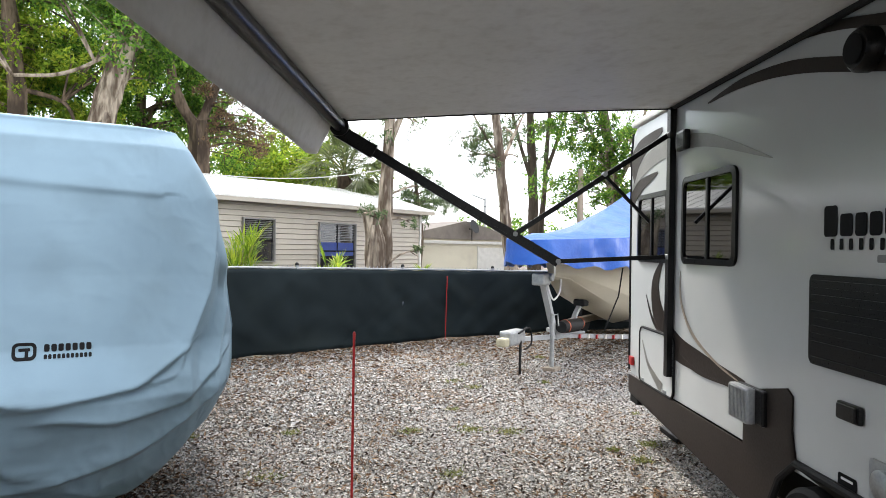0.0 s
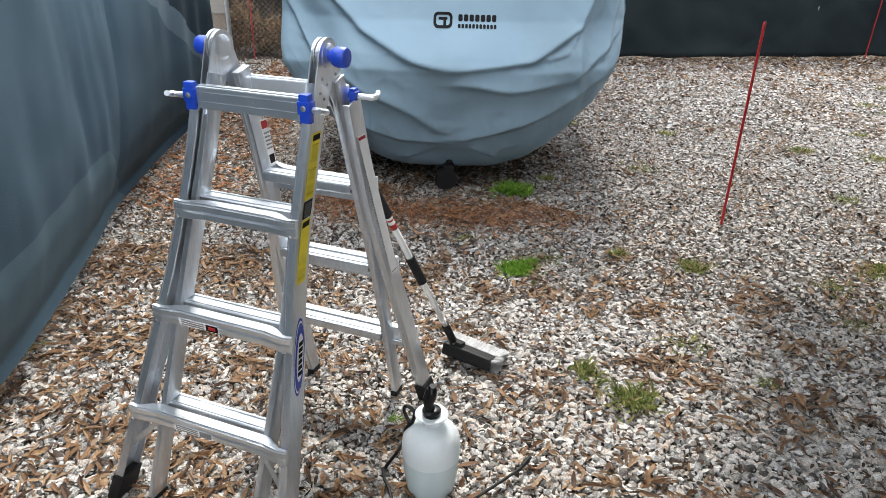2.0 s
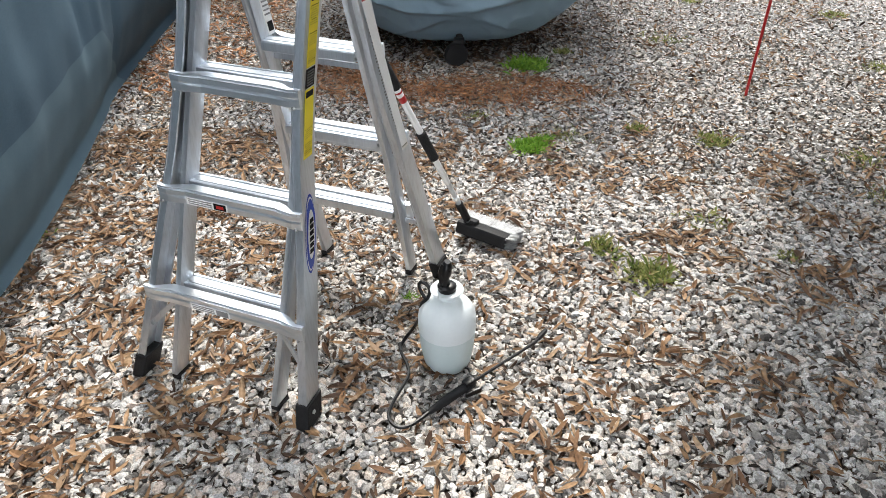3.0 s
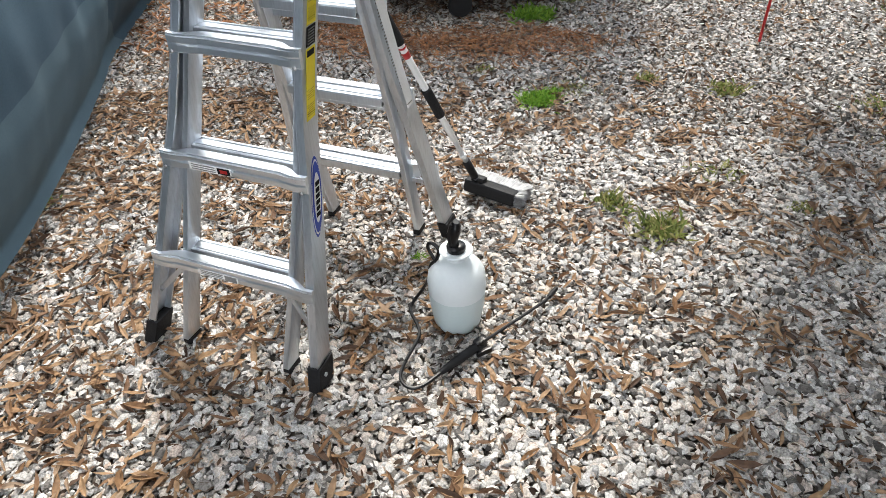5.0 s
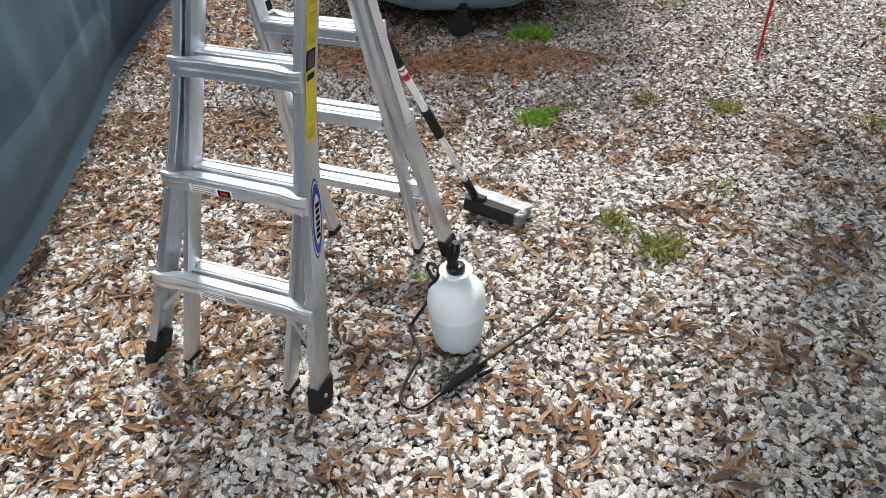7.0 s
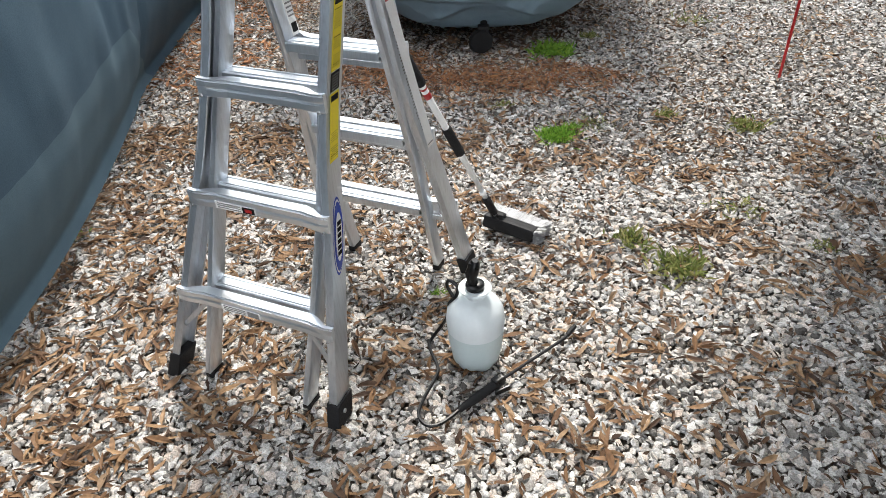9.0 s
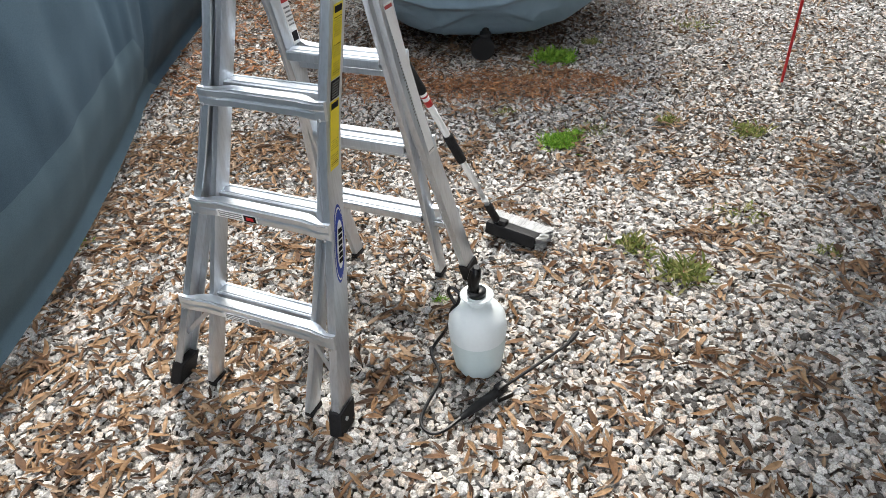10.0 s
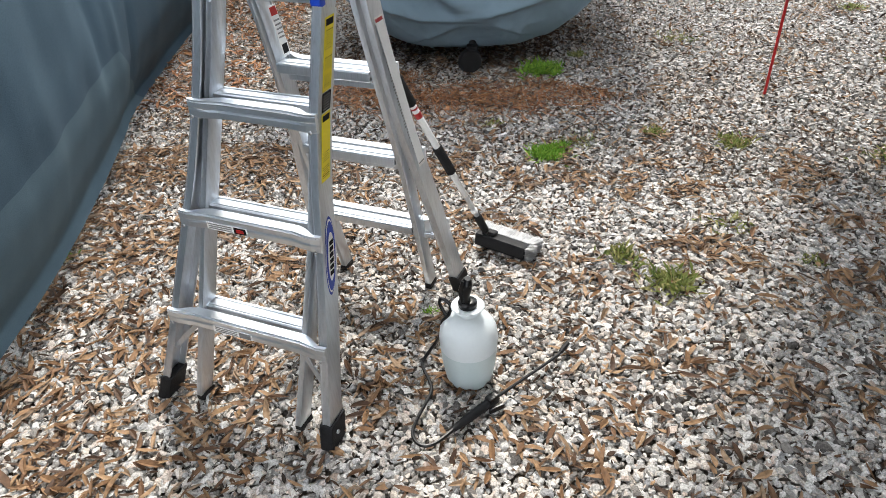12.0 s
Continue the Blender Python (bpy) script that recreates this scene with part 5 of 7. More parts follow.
def build_ladder():
    th = thing("folding_ladder", LADDER, "aluminium multi-position ladder with blue hinge knobs standing on gravel", "ladder")
    rails = {}
    for side in (-1, 1):
        for sx in (-1, 1):
            # outer flared rail
            zs = [0.03, 0.15, 0.27, 0.45, 0.605, 0.75, 0.84, 0.92, 1.02, 1.1, 1.205 if side < 0 else 1.235]
            bm = bmesh.new()
            extruded(bm, [lad(side, sx * half_outer(z), z) + Vector((0, side * 0.012, 0)) for z in zs], outer_section(sx, side))
            rails[side, sx] = part("outer_rail", bm, M_ALU, th, "aluminium flared outer rail", smooth=True)
            # inner straight rail down to its own foot
            bm = bmesh.new()
            extruded(bm, [lad(side, sx * half_inner(z), z) + Vector((0, -side * 0.008, 0)) for z in (0.016, 0.3, 0.6, 0.75, 0.9, 1.1, 1.2, 1.3)], inner_section(0.056))
            inner = part("inner_rail", bm, M_ALU, th, smooth=True)
            p = lad(side, sx * half_inner(0.03), 0.03)
            part("inner_foot", boxed(p.x - 0.014, p.x + 0.014, p.y - side * 0.008 - 0.03, p.y - side * 0.008 + 0.03, 0.0, 0.024, 0.004), M_BLACK, inner)
            # rubber boot
            p, q = lad(side, sx * half_outer(0.0), 0.0), lad(side, sx * half_outer(0.085), 0.085)
            bm = bmesh.new()
            box(bm, -0.022, 0.022, -0.042, 0.042, 0.0, 0.085, 0.006)
            for v in bm.verts:
                v.co += p + (q - p) * (v.co.z / 0.085) - Vector((0, 0, q.z * v.co.z / 0.085)) + Vector((0, side * 0.012, 0.0))
            boot = part("rubber_foot", bm, M_BLACK, rails[side, sx], "black rubber foot")
            bm = bmesh.new()
            lathe(bm, [(0.007, 0.0), (0.007, 0.004), (0.003, 0.006)], 10)
            bm.transform(Matrix.Translation(p + Vector((sx * 0.0225, side * 0.012, 0.055))) @ Matrix.Rotation(radians(90 * sx), 4, "Y"))
            part("rivet", bm, M_STEEL, boot)
        # outer rungs: ribbed, flattened and riveted at the rail faces
        for z in (0.314, 0.634, 0.944):
            h = half_outer(z) + 0.014
            bm = bmesh.new()
            prof = [(-0.018, 0.026), (0.012, 0.026), (0.012, 0.020), (0.018, 0.020), (0.018, 0.006), (0.014, 0.002), (0.018, -0.004), (0.018, -0.020), (0.006, -0.026), (-0.018, -0.026)]
            secs = []
            for x, squash, dz, push in ((-h, 0.35, 0.004, 0.036), (-h + 0.03, 0.4, 0.002, 0.036), (-h + 0.065, 0.9, 0, 0.022), (-h + 0.09, 1, 0, 0.016), (h - 0.09, 1, 0, 0.016), (h - 0.065, 0.9, 0, 0.022), (h - 0.03, 0.4, 0.002, 0.036), (h, 0.35, 0.004, 0.036)):
                c = lad(side, x, z) + Vector((0, side * (push + 0.016), dz))
                secs.append([bm.verts.new(c + Vector((0, side * a * squash, b))) for a, b in prof])
            for r0, r1 in zip(secs, secs[1:]):
                for k in range(len(prof)):
                    bm.faces.new((r0[k], r0[(k + 1) % len(prof)], r1[(k + 1) % len(prof)], r1[k]))
            bm.faces.new(secs[0])
            bm.faces.new(secs[-1])
            rung = part("rung", bm, M_ALU_BRIGHT, th, "ribbed aluminium rung flattened at its ends")
            for sx in (-1, 1):
                for dz in (-0.017, 0.021):
                    bm = bmesh.new()
                    lathe(bm, [(0.0055, 0.0), (0.0055, 0.002), (0.002, 0.004)], 8)
                    c = lad(side, sx * (h - 0.014), z + dz) + Vector((0, side * 0.059, 0))
                    bm.transform(Matrix.Translation(c) @ Matrix.Rotation(radians(-90 * side), 4, "X"))
                    part("rivet", bm, M_STEEL, rung)
            # inner tread just behind
            bm = bmesh.new()
            w = half_inner(z) - 0.0118
            tread = [(0.0, -0.020), (0.030, -0.020), (0.034, -0.017), (0.034, 0.006), (0.031, 0.011), (0.022, 0.012), (0.020, 0.0085), (0.016, 0.0085), (0.014, 0.012), (-0.010, 0.012), (-0.012, 0.009), (-0.016, 0.009), (-0.018, 0.012), (-0.022, 0.009), (-0.022, -0.020), (-0.018, -0.020), (-0.018, 0.006), (0.030, 0.006), (0.030, -0.016), (0.0, -0.016)]
            c = lad(side, 0, z + 0.018) - Vector((0, side * 0.014, 0))
            ends = [[bm.verts.new(c + Vector((x, -side * a, b))) for a, b in tread] for x in (-w, w)]
            for k in range(len(tread)):
                bm.faces.new((ends[0][k], ends[0][(k + 1) % len(tread)], ends[1][(k + 1) % len(tread)], ends[1][k]))
            bm.faces.new(ends[0])
            bm.faces.new(ends[1][::-1])
            part("inner_tread", bm, M_ALU, th, "grooved inner aluminium tread")
            if side > 0:
                # the inside of the back frame's rungs shows as a lower flange
                bm = bmesh.new()
                c = lad(side, 0, z - 0.034)
                box(bm, -half_outer(z) + 0.012, half_outer(z) - 0.012, -0.003, 0.003, -0.009, 0.009, 0.001)
                bm.transform(Matrix.Translation(c))
                fl = part("rung_flange", bm, M_ALU, rung, "lower flange of the rung")
                for sx in (-1, 1):
                    bm = bmesh.new()
                    lathe(bm, [(0.005, 0.0), (0.005, 0.002), (0.002, 0.0035)], 8)
                    bm.transform(Matrix.Translation(c + Vector((sx * (half_outer(z) - 0.022), -0.003, 0))) @ Matrix.Rotation(radians(90), 4, "X"))
                    part("bolt", bm, M_STEEL, th)
        # top bar
        bm = bmesh.new()
        box(bm, -0.165, 0.165, -0.016, 0.016, -0.032, 0.03, 0.005)
        for k in (-0.010, 0.002):
            box(bm, -0.16, 0.16, k, k + 0.005, 0.029, 0.033)
        for k in (-0.018, 0.008):
            box(bm, -0.16, 0.16, side * 0.016 - 0.002, side * 0.016 + 0.002, k, k + 0.008)
        bm.transform(Matrix.Translation(lad(side, -0.016 if side < 0 else 0.0, 1.245) + Vector((0, side * 0.022, 0))))
        part("top_rung", bm, M_ALU_BRIGHT, th, "ribbed top rung")
        for sx in (-1, 1):
            # blue lock block and its pin
            c = lad(side, sx * 0.182 - (0.018 if side < 0 else 0.0), 1.25) + Vector((0, side * 0.032, 0))
            bm = bmesh.new()
            w, f = (0.015, 1.0) if side < 0 else (0.009, 0.5)
            box(bm, -w, w, -0.016, 0.010, -0.043 * f, 0.036 * f, 0.005)
            box(bm, -w - 0.004, w + 0.004, -0.018, 0.014, -0.018 * f, 0.018 * f, 0.005)
            bm.transform(Matrix.Translation(c))
            blk = part("lock_block", bm, M_BLUE, th, "blue plastic lock block", smooth=True)
            bm = bmesh.new()
            lathe(bm, [(0.008, 0), (0.008, 0.003), (0.004, 0.005)], 10)
            bm.transform(Matrix.Translation(c + Vector((0, side * 0.016, 0))) @ Matrix.Rotation(radians(-90 * side), 4, "X"))
            part("rivet", bm, M_STEEL, blk)
            bm = bmesh.new()
            a = c + Vector((sx * 0.012, 0, -0.005))
            tube(bm, smoothpath([a, a + Vector((sx * 0.02, 0, 0)), a + Vector((sx * 0.045, side * 0.002, 0)), a + Vector((sx * 0.052, side * 0.016, 0.003)), a + Vector((sx * 0.046, side * 0.034, 0.008))], 4), [0.0085] * 12 + [0.0075] * 5, 10)
            part("lock_pin", bm, M_ALU_BRIGHT, blk, smooth=True)
    # hinges
    for sx in (-1, 1):
        c = Vector((0.056 + sx * 0.168, 0, 1.366))
        bm = bmesh.new()
        lathe(bm, [(0.012, -0.017), (0.030, -0.017), (0.034, -0.0145), (0.034, -0.003), (0.043, -0.003), (0.043, 0.003), (0.034, 0.003), (0.034, 0.0145), (0.030, 0.017), (0.012, 0.017)], 28)
        bm.transform(Matrix.Translation(c) @ Matrix.Rotation(radians(90), 4, "Y"))
        hg = part("hinge", bm, M_ALU, th, "aluminium locking hinge disc", smooth=True)
        for side in (-1, 1):
            a, b = Vector((c.x, lad(side, 0, 1.19).y, 1.19)), c.copy()
            d = (b - a).normalized()
            p = Vector((0, d.z, -d.y))
            outline = [a - p * 0.027, a + p * 0.027]
            for k in range(13):
                th_ = radians(15 * k)
                outline.append(b + p * (0.047 * math.cos(th_)) + d * (0.047 * math.sin(th_)))
            bm = bmesh.new()
            for x0, x1 in (((-0.013, -0.009), (0.009, 0.013)) if side < 0 else ((-0.008, -0.004), (0.004, 0.008))):
                lo = [bm.verts.new(q + Vector((x0, 0, 0))) for q in outline]
                hi = [bm.verts.new(q + Vector((x1, 0, 0))) for q in outline]
                bm.faces.new(lo)
                bm.faces.new(hi[::-1])
                for k in range(len(lo)):
                    bm.faces.new((lo[k], hi[k], hi[(k + 1) % len(lo)], lo[(k + 1) % len(lo)]))
            leaf = part("hinge_leaf", bm, M_ALU, hg)
            for i in range(5):
                bm = bmesh.new()
                lathe(bm, [(0.0042, 0.0), (0.0042, 0.003), (0.002, 0.004)], 8)
                p = a.lerp(b, 0.30 + 0.10 * i) + Vector((sx * (0.013 if side < 0 else 0.008), side * (0.016, -0.014, 0.012, -0.016, 0.014)[i], 0))
                bm.transform(Matrix.Translation(p) @ Matrix.Rotation(radians(90 * sx), 4, "Y"))
                part("rivet", bm, M_STEEL, leaf)
        bm = bmesh.new()
        lathe(bm, [(0.014, 0.0), (0.014, 0.014), (0.023, 0.018), (0.0265, 0.026), (0.0275, 0.05), (0.024, 0.056), (0.01, 0.058)], 24)
        bm.transform(Matrix.Translation(c + Vector((sx * 0.012, 0, 0))) @ Matrix.Rotation(radians(90 * sx), 4, "Y"))
        part("hinge_knob", bm, M_BLUE, hg, "round blue release knob", smooth=True)
        bm = bmesh.new()
        box(bm, -0.008, 0.008, -0.012, 0.012, -0.075, -0.04, 0.003)
        bm.transform(Matrix.Translation(c))
        part("hinge_lock", bm, M_BLACK, hg)
    # braces below the lowest rungs
    for side in (-1, 1):
        for sx in (-1, 1):
            bm = bmesh.new()
            tube(bm, [lad(side, sx * (half_inner(0.28) + 0.004), 0.288) + Vector((0, side * 0.03, 0)), lad(side, sx * (half_outer(0.19) - 0.006), 0.19) + Vector((0, side * 0.03, 0))], 1.0, 4, flat=(0.003, 0.011), up=(0, 1, 0))
            part("brace", bm, M_ALU, th)

    # labels on the outer faces of the right-hand rails
    def on_rail(side, sx, z0, z1, w, material, name, dy=0.0, lift=0.0, parent=None, label=""):
        a, b = lad(side, sx * half_outer(z0), z0), lad(side, sx * half_outer(z1), z1)
        bm = bmesh.new()
        o = sx * (0.0148 + lift)
        vs = []
        for p, s in ((a, -1), (a, 1), (b, 1), (b, -1)):
            vs.append(bm.verts.new(p + Vector((o, side * 0.012 + dy + s * w / 2, 0))))
        f = bm.faces.new(vs)
        g = bmesh.ops.extrude_face_region(bm, geom=[f])
        for v in g["geom"]:
            if isinstance(v, bmesh.types.BMVert):
                v.co.x += sx * 0.0006
        return part(name, bm, material, parent or rails[side, sx], label)

    for z0, z1 in ((0.790, 0.962), (1.015, 1.187)):
        lab = on_rail(-1, 1, z0, z1, 0.042, M_YELLOW, "yellow_warning_label", label="yellow warning label with black heading")
        on_rail(-1, 1, z1 - 0.020, z1 - 0.005, 0.034, M_INK, "label_heading", lift=0.001, parent=lab)
        for i in range(30):
            z = z1 - 0.030 - i * 0.0052
            if z > z0 + 0.008 and i not in (9, 10, 11, 18, 19):
                on_rail(-1, 1, z - 0.0015, z, 0.034 - 0.012 * (i % 4 == 2), M_INK if i % 6 == 0 else M_OLIVE_INK, "print_bar", lift=0.001, parent=lab)
    lab = on_rail(-1, 1, 0.966, 1.012, 0.042, M_INK, "dark_label")
    for i in range(6):
        on_rail(-1, 1, 0.971 + i * 0.0065, 0.9735 + i * 0.0065, 0.03, M_GREY_INK, "print_bar", lift=0.001, parent=lab)
    lab = on_rail(1, 1, 0.62, 1.13, 0.046, M_WHITE_LABEL, "instruction_label", label="white instruction label with grey print")
    on_rail(1, 1, 1.10, 1.125, 0.042, M_RED, "label_heading", lift=0.001, parent=lab)
    for i in range(46):
        z = 0.63 + i * 0.0101
        on_rail(1, 1, z, z + 0.004, 0.038 - 0.010 * (i % 4 == 1), M_GREY_INK, "print_bar", lift=0.001, parent=lab)
    lab = on_rail(1, -1, 0.98, 1.14, 0.036, M_WHITE_LABEL, "instruction_label", lift=-0.0506)
    on_rail(1, -1, 1.11, 1.135, 0.03, M_RED, "label_heading", lift=-0.0514, parent=lab)
    for i in range(5):
        on_rail(1, -1, 1.04 + i * 0.013, 1.045 + i * 0.013, 0.028, M_GREY_INK, "print_bar", lift=-0.0514, parent=lab)
    on_rail(1, -1, 0.99, 1.02, 0.026, M_INK, "label_mark", lift=-0.0514, parent=lab)
    # maker's oval: blue ring, white field, dark bar
    for name, sc, material, lift in (("maker_oval", 1.0, M_LABEL_BLUE, 0.0), ("oval_ring", 0.93, M_WHITE_LABEL, 0.0008), ("oval_band", 0.88, M_LABEL_BLUE, 0.0018), ("oval_field", 0.62, M_WHITE_LABEL, 0.0028)):
        bm = bmesh.new()
        zc = 0.585
        pts = []
        for k in range(28):
            t = 2 * math.pi * k / 28
            dz = 0.110 * math.sin(t) * (sc if sc > 0.5 else 0.72)
            dy = 0.027 * math.cos(t) * (sc if sc > 0.5 else 0.3)
            p = lad(-1, half_outer(zc + dz), zc + dz)
            pts.append(bm.verts.new(p + Vector((0.0146 + lift, -0.012 + dy, 0))))
        bm.faces.new(pts)
        if name == "maker_oval":
            oval = part(name, bm, material, rails[-1, 1], "blue oval maker's badge")
        else:
            part(name, bm, material, oval)
    for i in range(6):
        on_rail(-1, 1, 0.535 + i * 0.0168, 0.547 + i * 0.0168, 0.019, M_INK, "oval_bar", lift=0.0036, parent=oval)
    # small labels on the rungs
    for z, x in ((0.634, -0.075), (0.314, -0.045)):
        p = lad(-1, x, z - 0.006) + Vector((0, -0.0515, 0))
        lab = part("rung_label", boxed(p.x - 0.07, p.x + 0.07, p.y, p.y + 0.001, p.z - 0.012, p.z + 0.012), M_WHITE_LABEL, th, "small white rung label")
        part("label_mark", boxed(p.x + 0.025, p.x + 0.066, p.y - 0.001, p.y, p.z - 0.01, p.z + 0.01), M_INK if z > 0.5 else M_GREY_INK, lab)
        if z > 0.5:
            part("label_mark", boxed(p.x + 0.034, p.x + 0.058, p.y - 0.002, p.y - 0.001, p.z - 0.005, p.z + 0.005), M_RED, lab)
        for k in range(3):
            part("print_bar", boxed(p.x - 0.062, p.x + 0.018, p.y - 0.001, p.y, p.z - 0.008 + k * 0.007, p.z - 0.005 + k * 0.007), M_GREY_INK, lab)


build_ladder()


# ---------------------------------------------------------------- trees
def leaf_cloud(rng, clumps, length, width, droop=0.3):
    """Leaves as folded rhombi, scattered in clumps of (centre, radius, number); uneven, with gaps."""
    out = []
    for c, r, k in clumps:
        # twigs inside the clump, and leaves round each twig
        k = int(k * 1.7)
        length_, width_ = length * 0.8, width * 0.8
        tw = max(3, k // 26)
        d = rng.normal(size=(tw, 3))
        d /= np.linalg.norm(d, axis=1)[:, None]
        rad = r * rng.uniform(0.25, 1.0, (tw, 1)) ** 0.6
        centres = np.array(c) + d * rad * np.array([1.0, 1.0, 0.8])
        pick = rng.integers(0, tw, k)
        p = centres[pick] + rng.normal(size=(k, 3)) * r * 0.13
        a = rng.normal(size=(k, 3))
        a[:, 2] -= droop
        a /= np.linalg.norm(a, axis=1)[:, None]
        b = np.cross(a, rng.normal(size=(k, 3)))
        b /= np.linalg.norm(b, axis=1)[:, None]
        n = np.cross(a, b)
        L = length_ * rng.uniform(0.6, 1.3, (k, 1))
        W = width_ * rng.uniform(0.7, 1.3, (k, 1))
        v = np.stack([p, p + a * L * 0.45 + b * W * 0.5 + n * W * 0.12, p + a * L, p + a * L * 0.45 - b * W * 0.5 + n * W * 0.12], 1)
        out.append(v)
    return np.concatenate(out)


def tree(name, label, trunk, radii, bark, limbs=(), clumps=(), leaf=None, length=0.13, width=0.05, seed=1, droop=0.3):
    rng = np.random.default_rng(seed)
    base = Vector(trunk[0])
    th = thing(name, Matrix(), label, "tree")
    P = smoothpath(trunk, 6)
    rr = np.interp(np.linspace(0, 1, len(P)), np.linspace(0, 1, len(radii)), radii)
    bm = bmesh.new()
    tube(bm, P, list(rr), 18, wob=0.55)
    t = part("trunk", bm, bark, th, smooth=True)
    for pts, r0, r1 in limbs:
        Q = smoothpath(pts, 5)
        bm = bmesh.new()
        tube(bm, Q, list(np.linspace(r0, r1, len(Q))), 9, wob=0.3)
        part("limb", bm, bark, t, smooth=True)
    # twigs that carry the clumps
    if clumps:
        bm = bmesh.new()
        anchors = [p for p in P[len(P) // 3:]] + [Vector(q) for pts, _, _ in limbs for q in pts[1:]]
        for c, r, k in clumps:
            c = Vector(c)
            a = min(anchors, key=lambda q: (q - c).length + 0.6 * max(0, q.z - c.z))
            mid = a.lerp(c, 0.55) + Vector((0, 0, 0.12 * (c - a).length))
            tube(bm, smoothpath([a, mid, c], 3), list(np.linspace(0.035, 0.01, 7)), 5)
            for _ in range(3):
                e = c + Vector(rng.normal(size=3)) * r * 0.5
                tube(bm, [mid.lerp(c, 0.6), e], [0.014, 0.005], 4)
        tagged(part("branchwork", bm, bark, t), kind="stuff")
        o = quads("crown", leaf_cloud(rng, clumps, length, width, droop), 4, [[0, 1, 2], [0, 2, 3]], leaf, th)
        tagged(o, kind="stuff")
    return th


def puff(rng, centre, spread, number, r, leaves):
    """A crown's clumps, scattered round a centre."""
    c = np.array(centre)
    out = []
    for _ in range(number):
        p = c + rng.normal(size=3) * np.array(spread) * 0.55
        out.append((tuple(p), r * float(rng.uniform(0.7, 1.3)), int(leaves * rng.uniform(0.6, 1.3))))
    return out


def build_trees():
    R = np.random.default_rng(11)
    tree("paperbark_tree", "pale shaggy-barked tree with a broken twin trunk behind the fence",
         [(6.72, 13.5, 0), (6.76, 13.5, 1.4), (6.80, 13.5, 3.0), (6.88, 13.5, 4.8), (7.0, 13.6, 7.0), (6.9, 13.7, 10)], [0.32, 0.19, 0.14, 0.12, 0.10, 0.06], M_BARK_PALE,
         [([(6.6, 13.42, 0), (6.5, 13.35, 1.2), (6.42, 13.3, 2.0), (6.28, 13.3, 2.6)], 0.32, 0.15), ([(6.85, 13.5, 4.2), (7.3, 13.4, 5.4), (7.6, 13.5, 7.0)], 0.09, 0.03), ([(6.35, 13.25, 0.4), (6.22, 13.1, 1.3), (6.3, 13.1, 2.3)], 0.11, 0.04)],
         puff(R, (7.1, 13.5, 5.2), (0.9, 0.6, 1.1), 9, 0.4, 130) + puff(R, (7.0, 13.6, 9.0), (2.2, 2.0, 1.6), 9, 0.6, 130) + [((7.35, 13.35, 2.4), 0.18, 60), ((6.3, 13.2, 2.6), 0.3, 110), ((7.7, 13.6, 3.6), 0.35, 150), ((8.2, 13.7, 3.2), 0.35, 150), ((6.6, 13.3, 5.0), 0.35, 130), ((7.5, 13.2, 1.75), 0.22, 60)],
         M_LEAF_GREYGREEN, 0.12, 0.04, 21)
    tree("slender_tree", "slender pale-barked tree leaning over the yard",
         [(10.9, 14.0, 0), (10.74, 14.0, 1.3), (10.5, 14, 2.8), (10.22, 14.0, 4.9), (10.0, 14.1, 7.0), (10.1, 14.2, 10.0)], [0.24, 0.17, 0.13, 0.105, 0.085, 0.05], M_BARK_PALE,
         [([(10.3, 14.0, 4.2), (9.95, 14.1, 4.7), (9.6, 14.2, 5.3)], 0.05, 0.02), ([(10.35, 14, 4.0), (10.9, 14.2, 4.9), (11.4, 14.4, 5.6)], 0.06, 0.02)],
         puff(R, (9.75, 14.2, 4.5), (0.5, 0.4, 0.6), 12, 0.3, 190) + puff(R, (11.2, 14.4, 4.9), (0.7, 0.5, 0.7), 7, 0.32, 110) + puff(R, (10.2, 14.2, 8.6), (2.0, 1.8, 1.6), 8, 0.6, 130),
         M_LEAF_GREYGREEN, 0.10, 0.028, 22)
    tree("twin_trunk_tree", "tall dark twin-trunked tree far behind the fence",
         [(16.2, 20, 0), (16.1, 20, 2.7), (15.95, 20, 5.8), (15.8, 20, 9), (15.9, 20, 13)], [0.26, 0.19, 0.14, 0.11, 0.06], M_BARK_DARK,
         [([(16.3, 20.1, 0.5), (16.7, 20.2, 3.2), (17.0, 20.3, 6.5), (17.4, 20.4, 10)], 0.13, 0.06), ([(15.95, 20, 4.5), (15.2, 20, 6.4), (14.8, 20, 8)], 0.09, 0.03), ([(16.9, 20.2, 5), (17.8, 20.3, 7), (18.4, 20.3, 9)], 0.09, 0.03)],
         puff(R, (15.4, 20, 6.2), (1.6, 1, 1.0), 10, 0.5, 130) + puff(R, (16.2, 20, 9.5), (3.4, 2, 2.2), 14, 0.8, 150), M_LEAF_GREYGREEN, 0.15, 0.045, 23)
    tree("leafy_tree", "leafy green tree beyond the boat",
         [(17.6, 17, 0), (17.4, 17, 2.5), (17.2, 17, 4.9), (16.7, 17, 7.2), (16.4, 17, 10)], [0.26, 0.22, 0.18, 0.13, 0.06], M_BARK_PALE,
         [([(17.3, 17, 3.8), (18.2, 16.8, 5.6), (18.8, 16.8, 7.4)], 0.11, 0.04), ([(17.2, 17, 4.6), (16.2, 17, 6.0), (15.6, 17, 7.4)], 0.08, 0.03)],
         puff(R, (16.9, 16.6, 4.6), (2.2, 1.2, 2.2), 44, 0.55, 210) + puff(R, (17.4, 17, 8.0), (3.0, 2.0, 2.2), 30, 0.85, 210), M_LEAF_GREEN, 0.16, 0.07, 24)
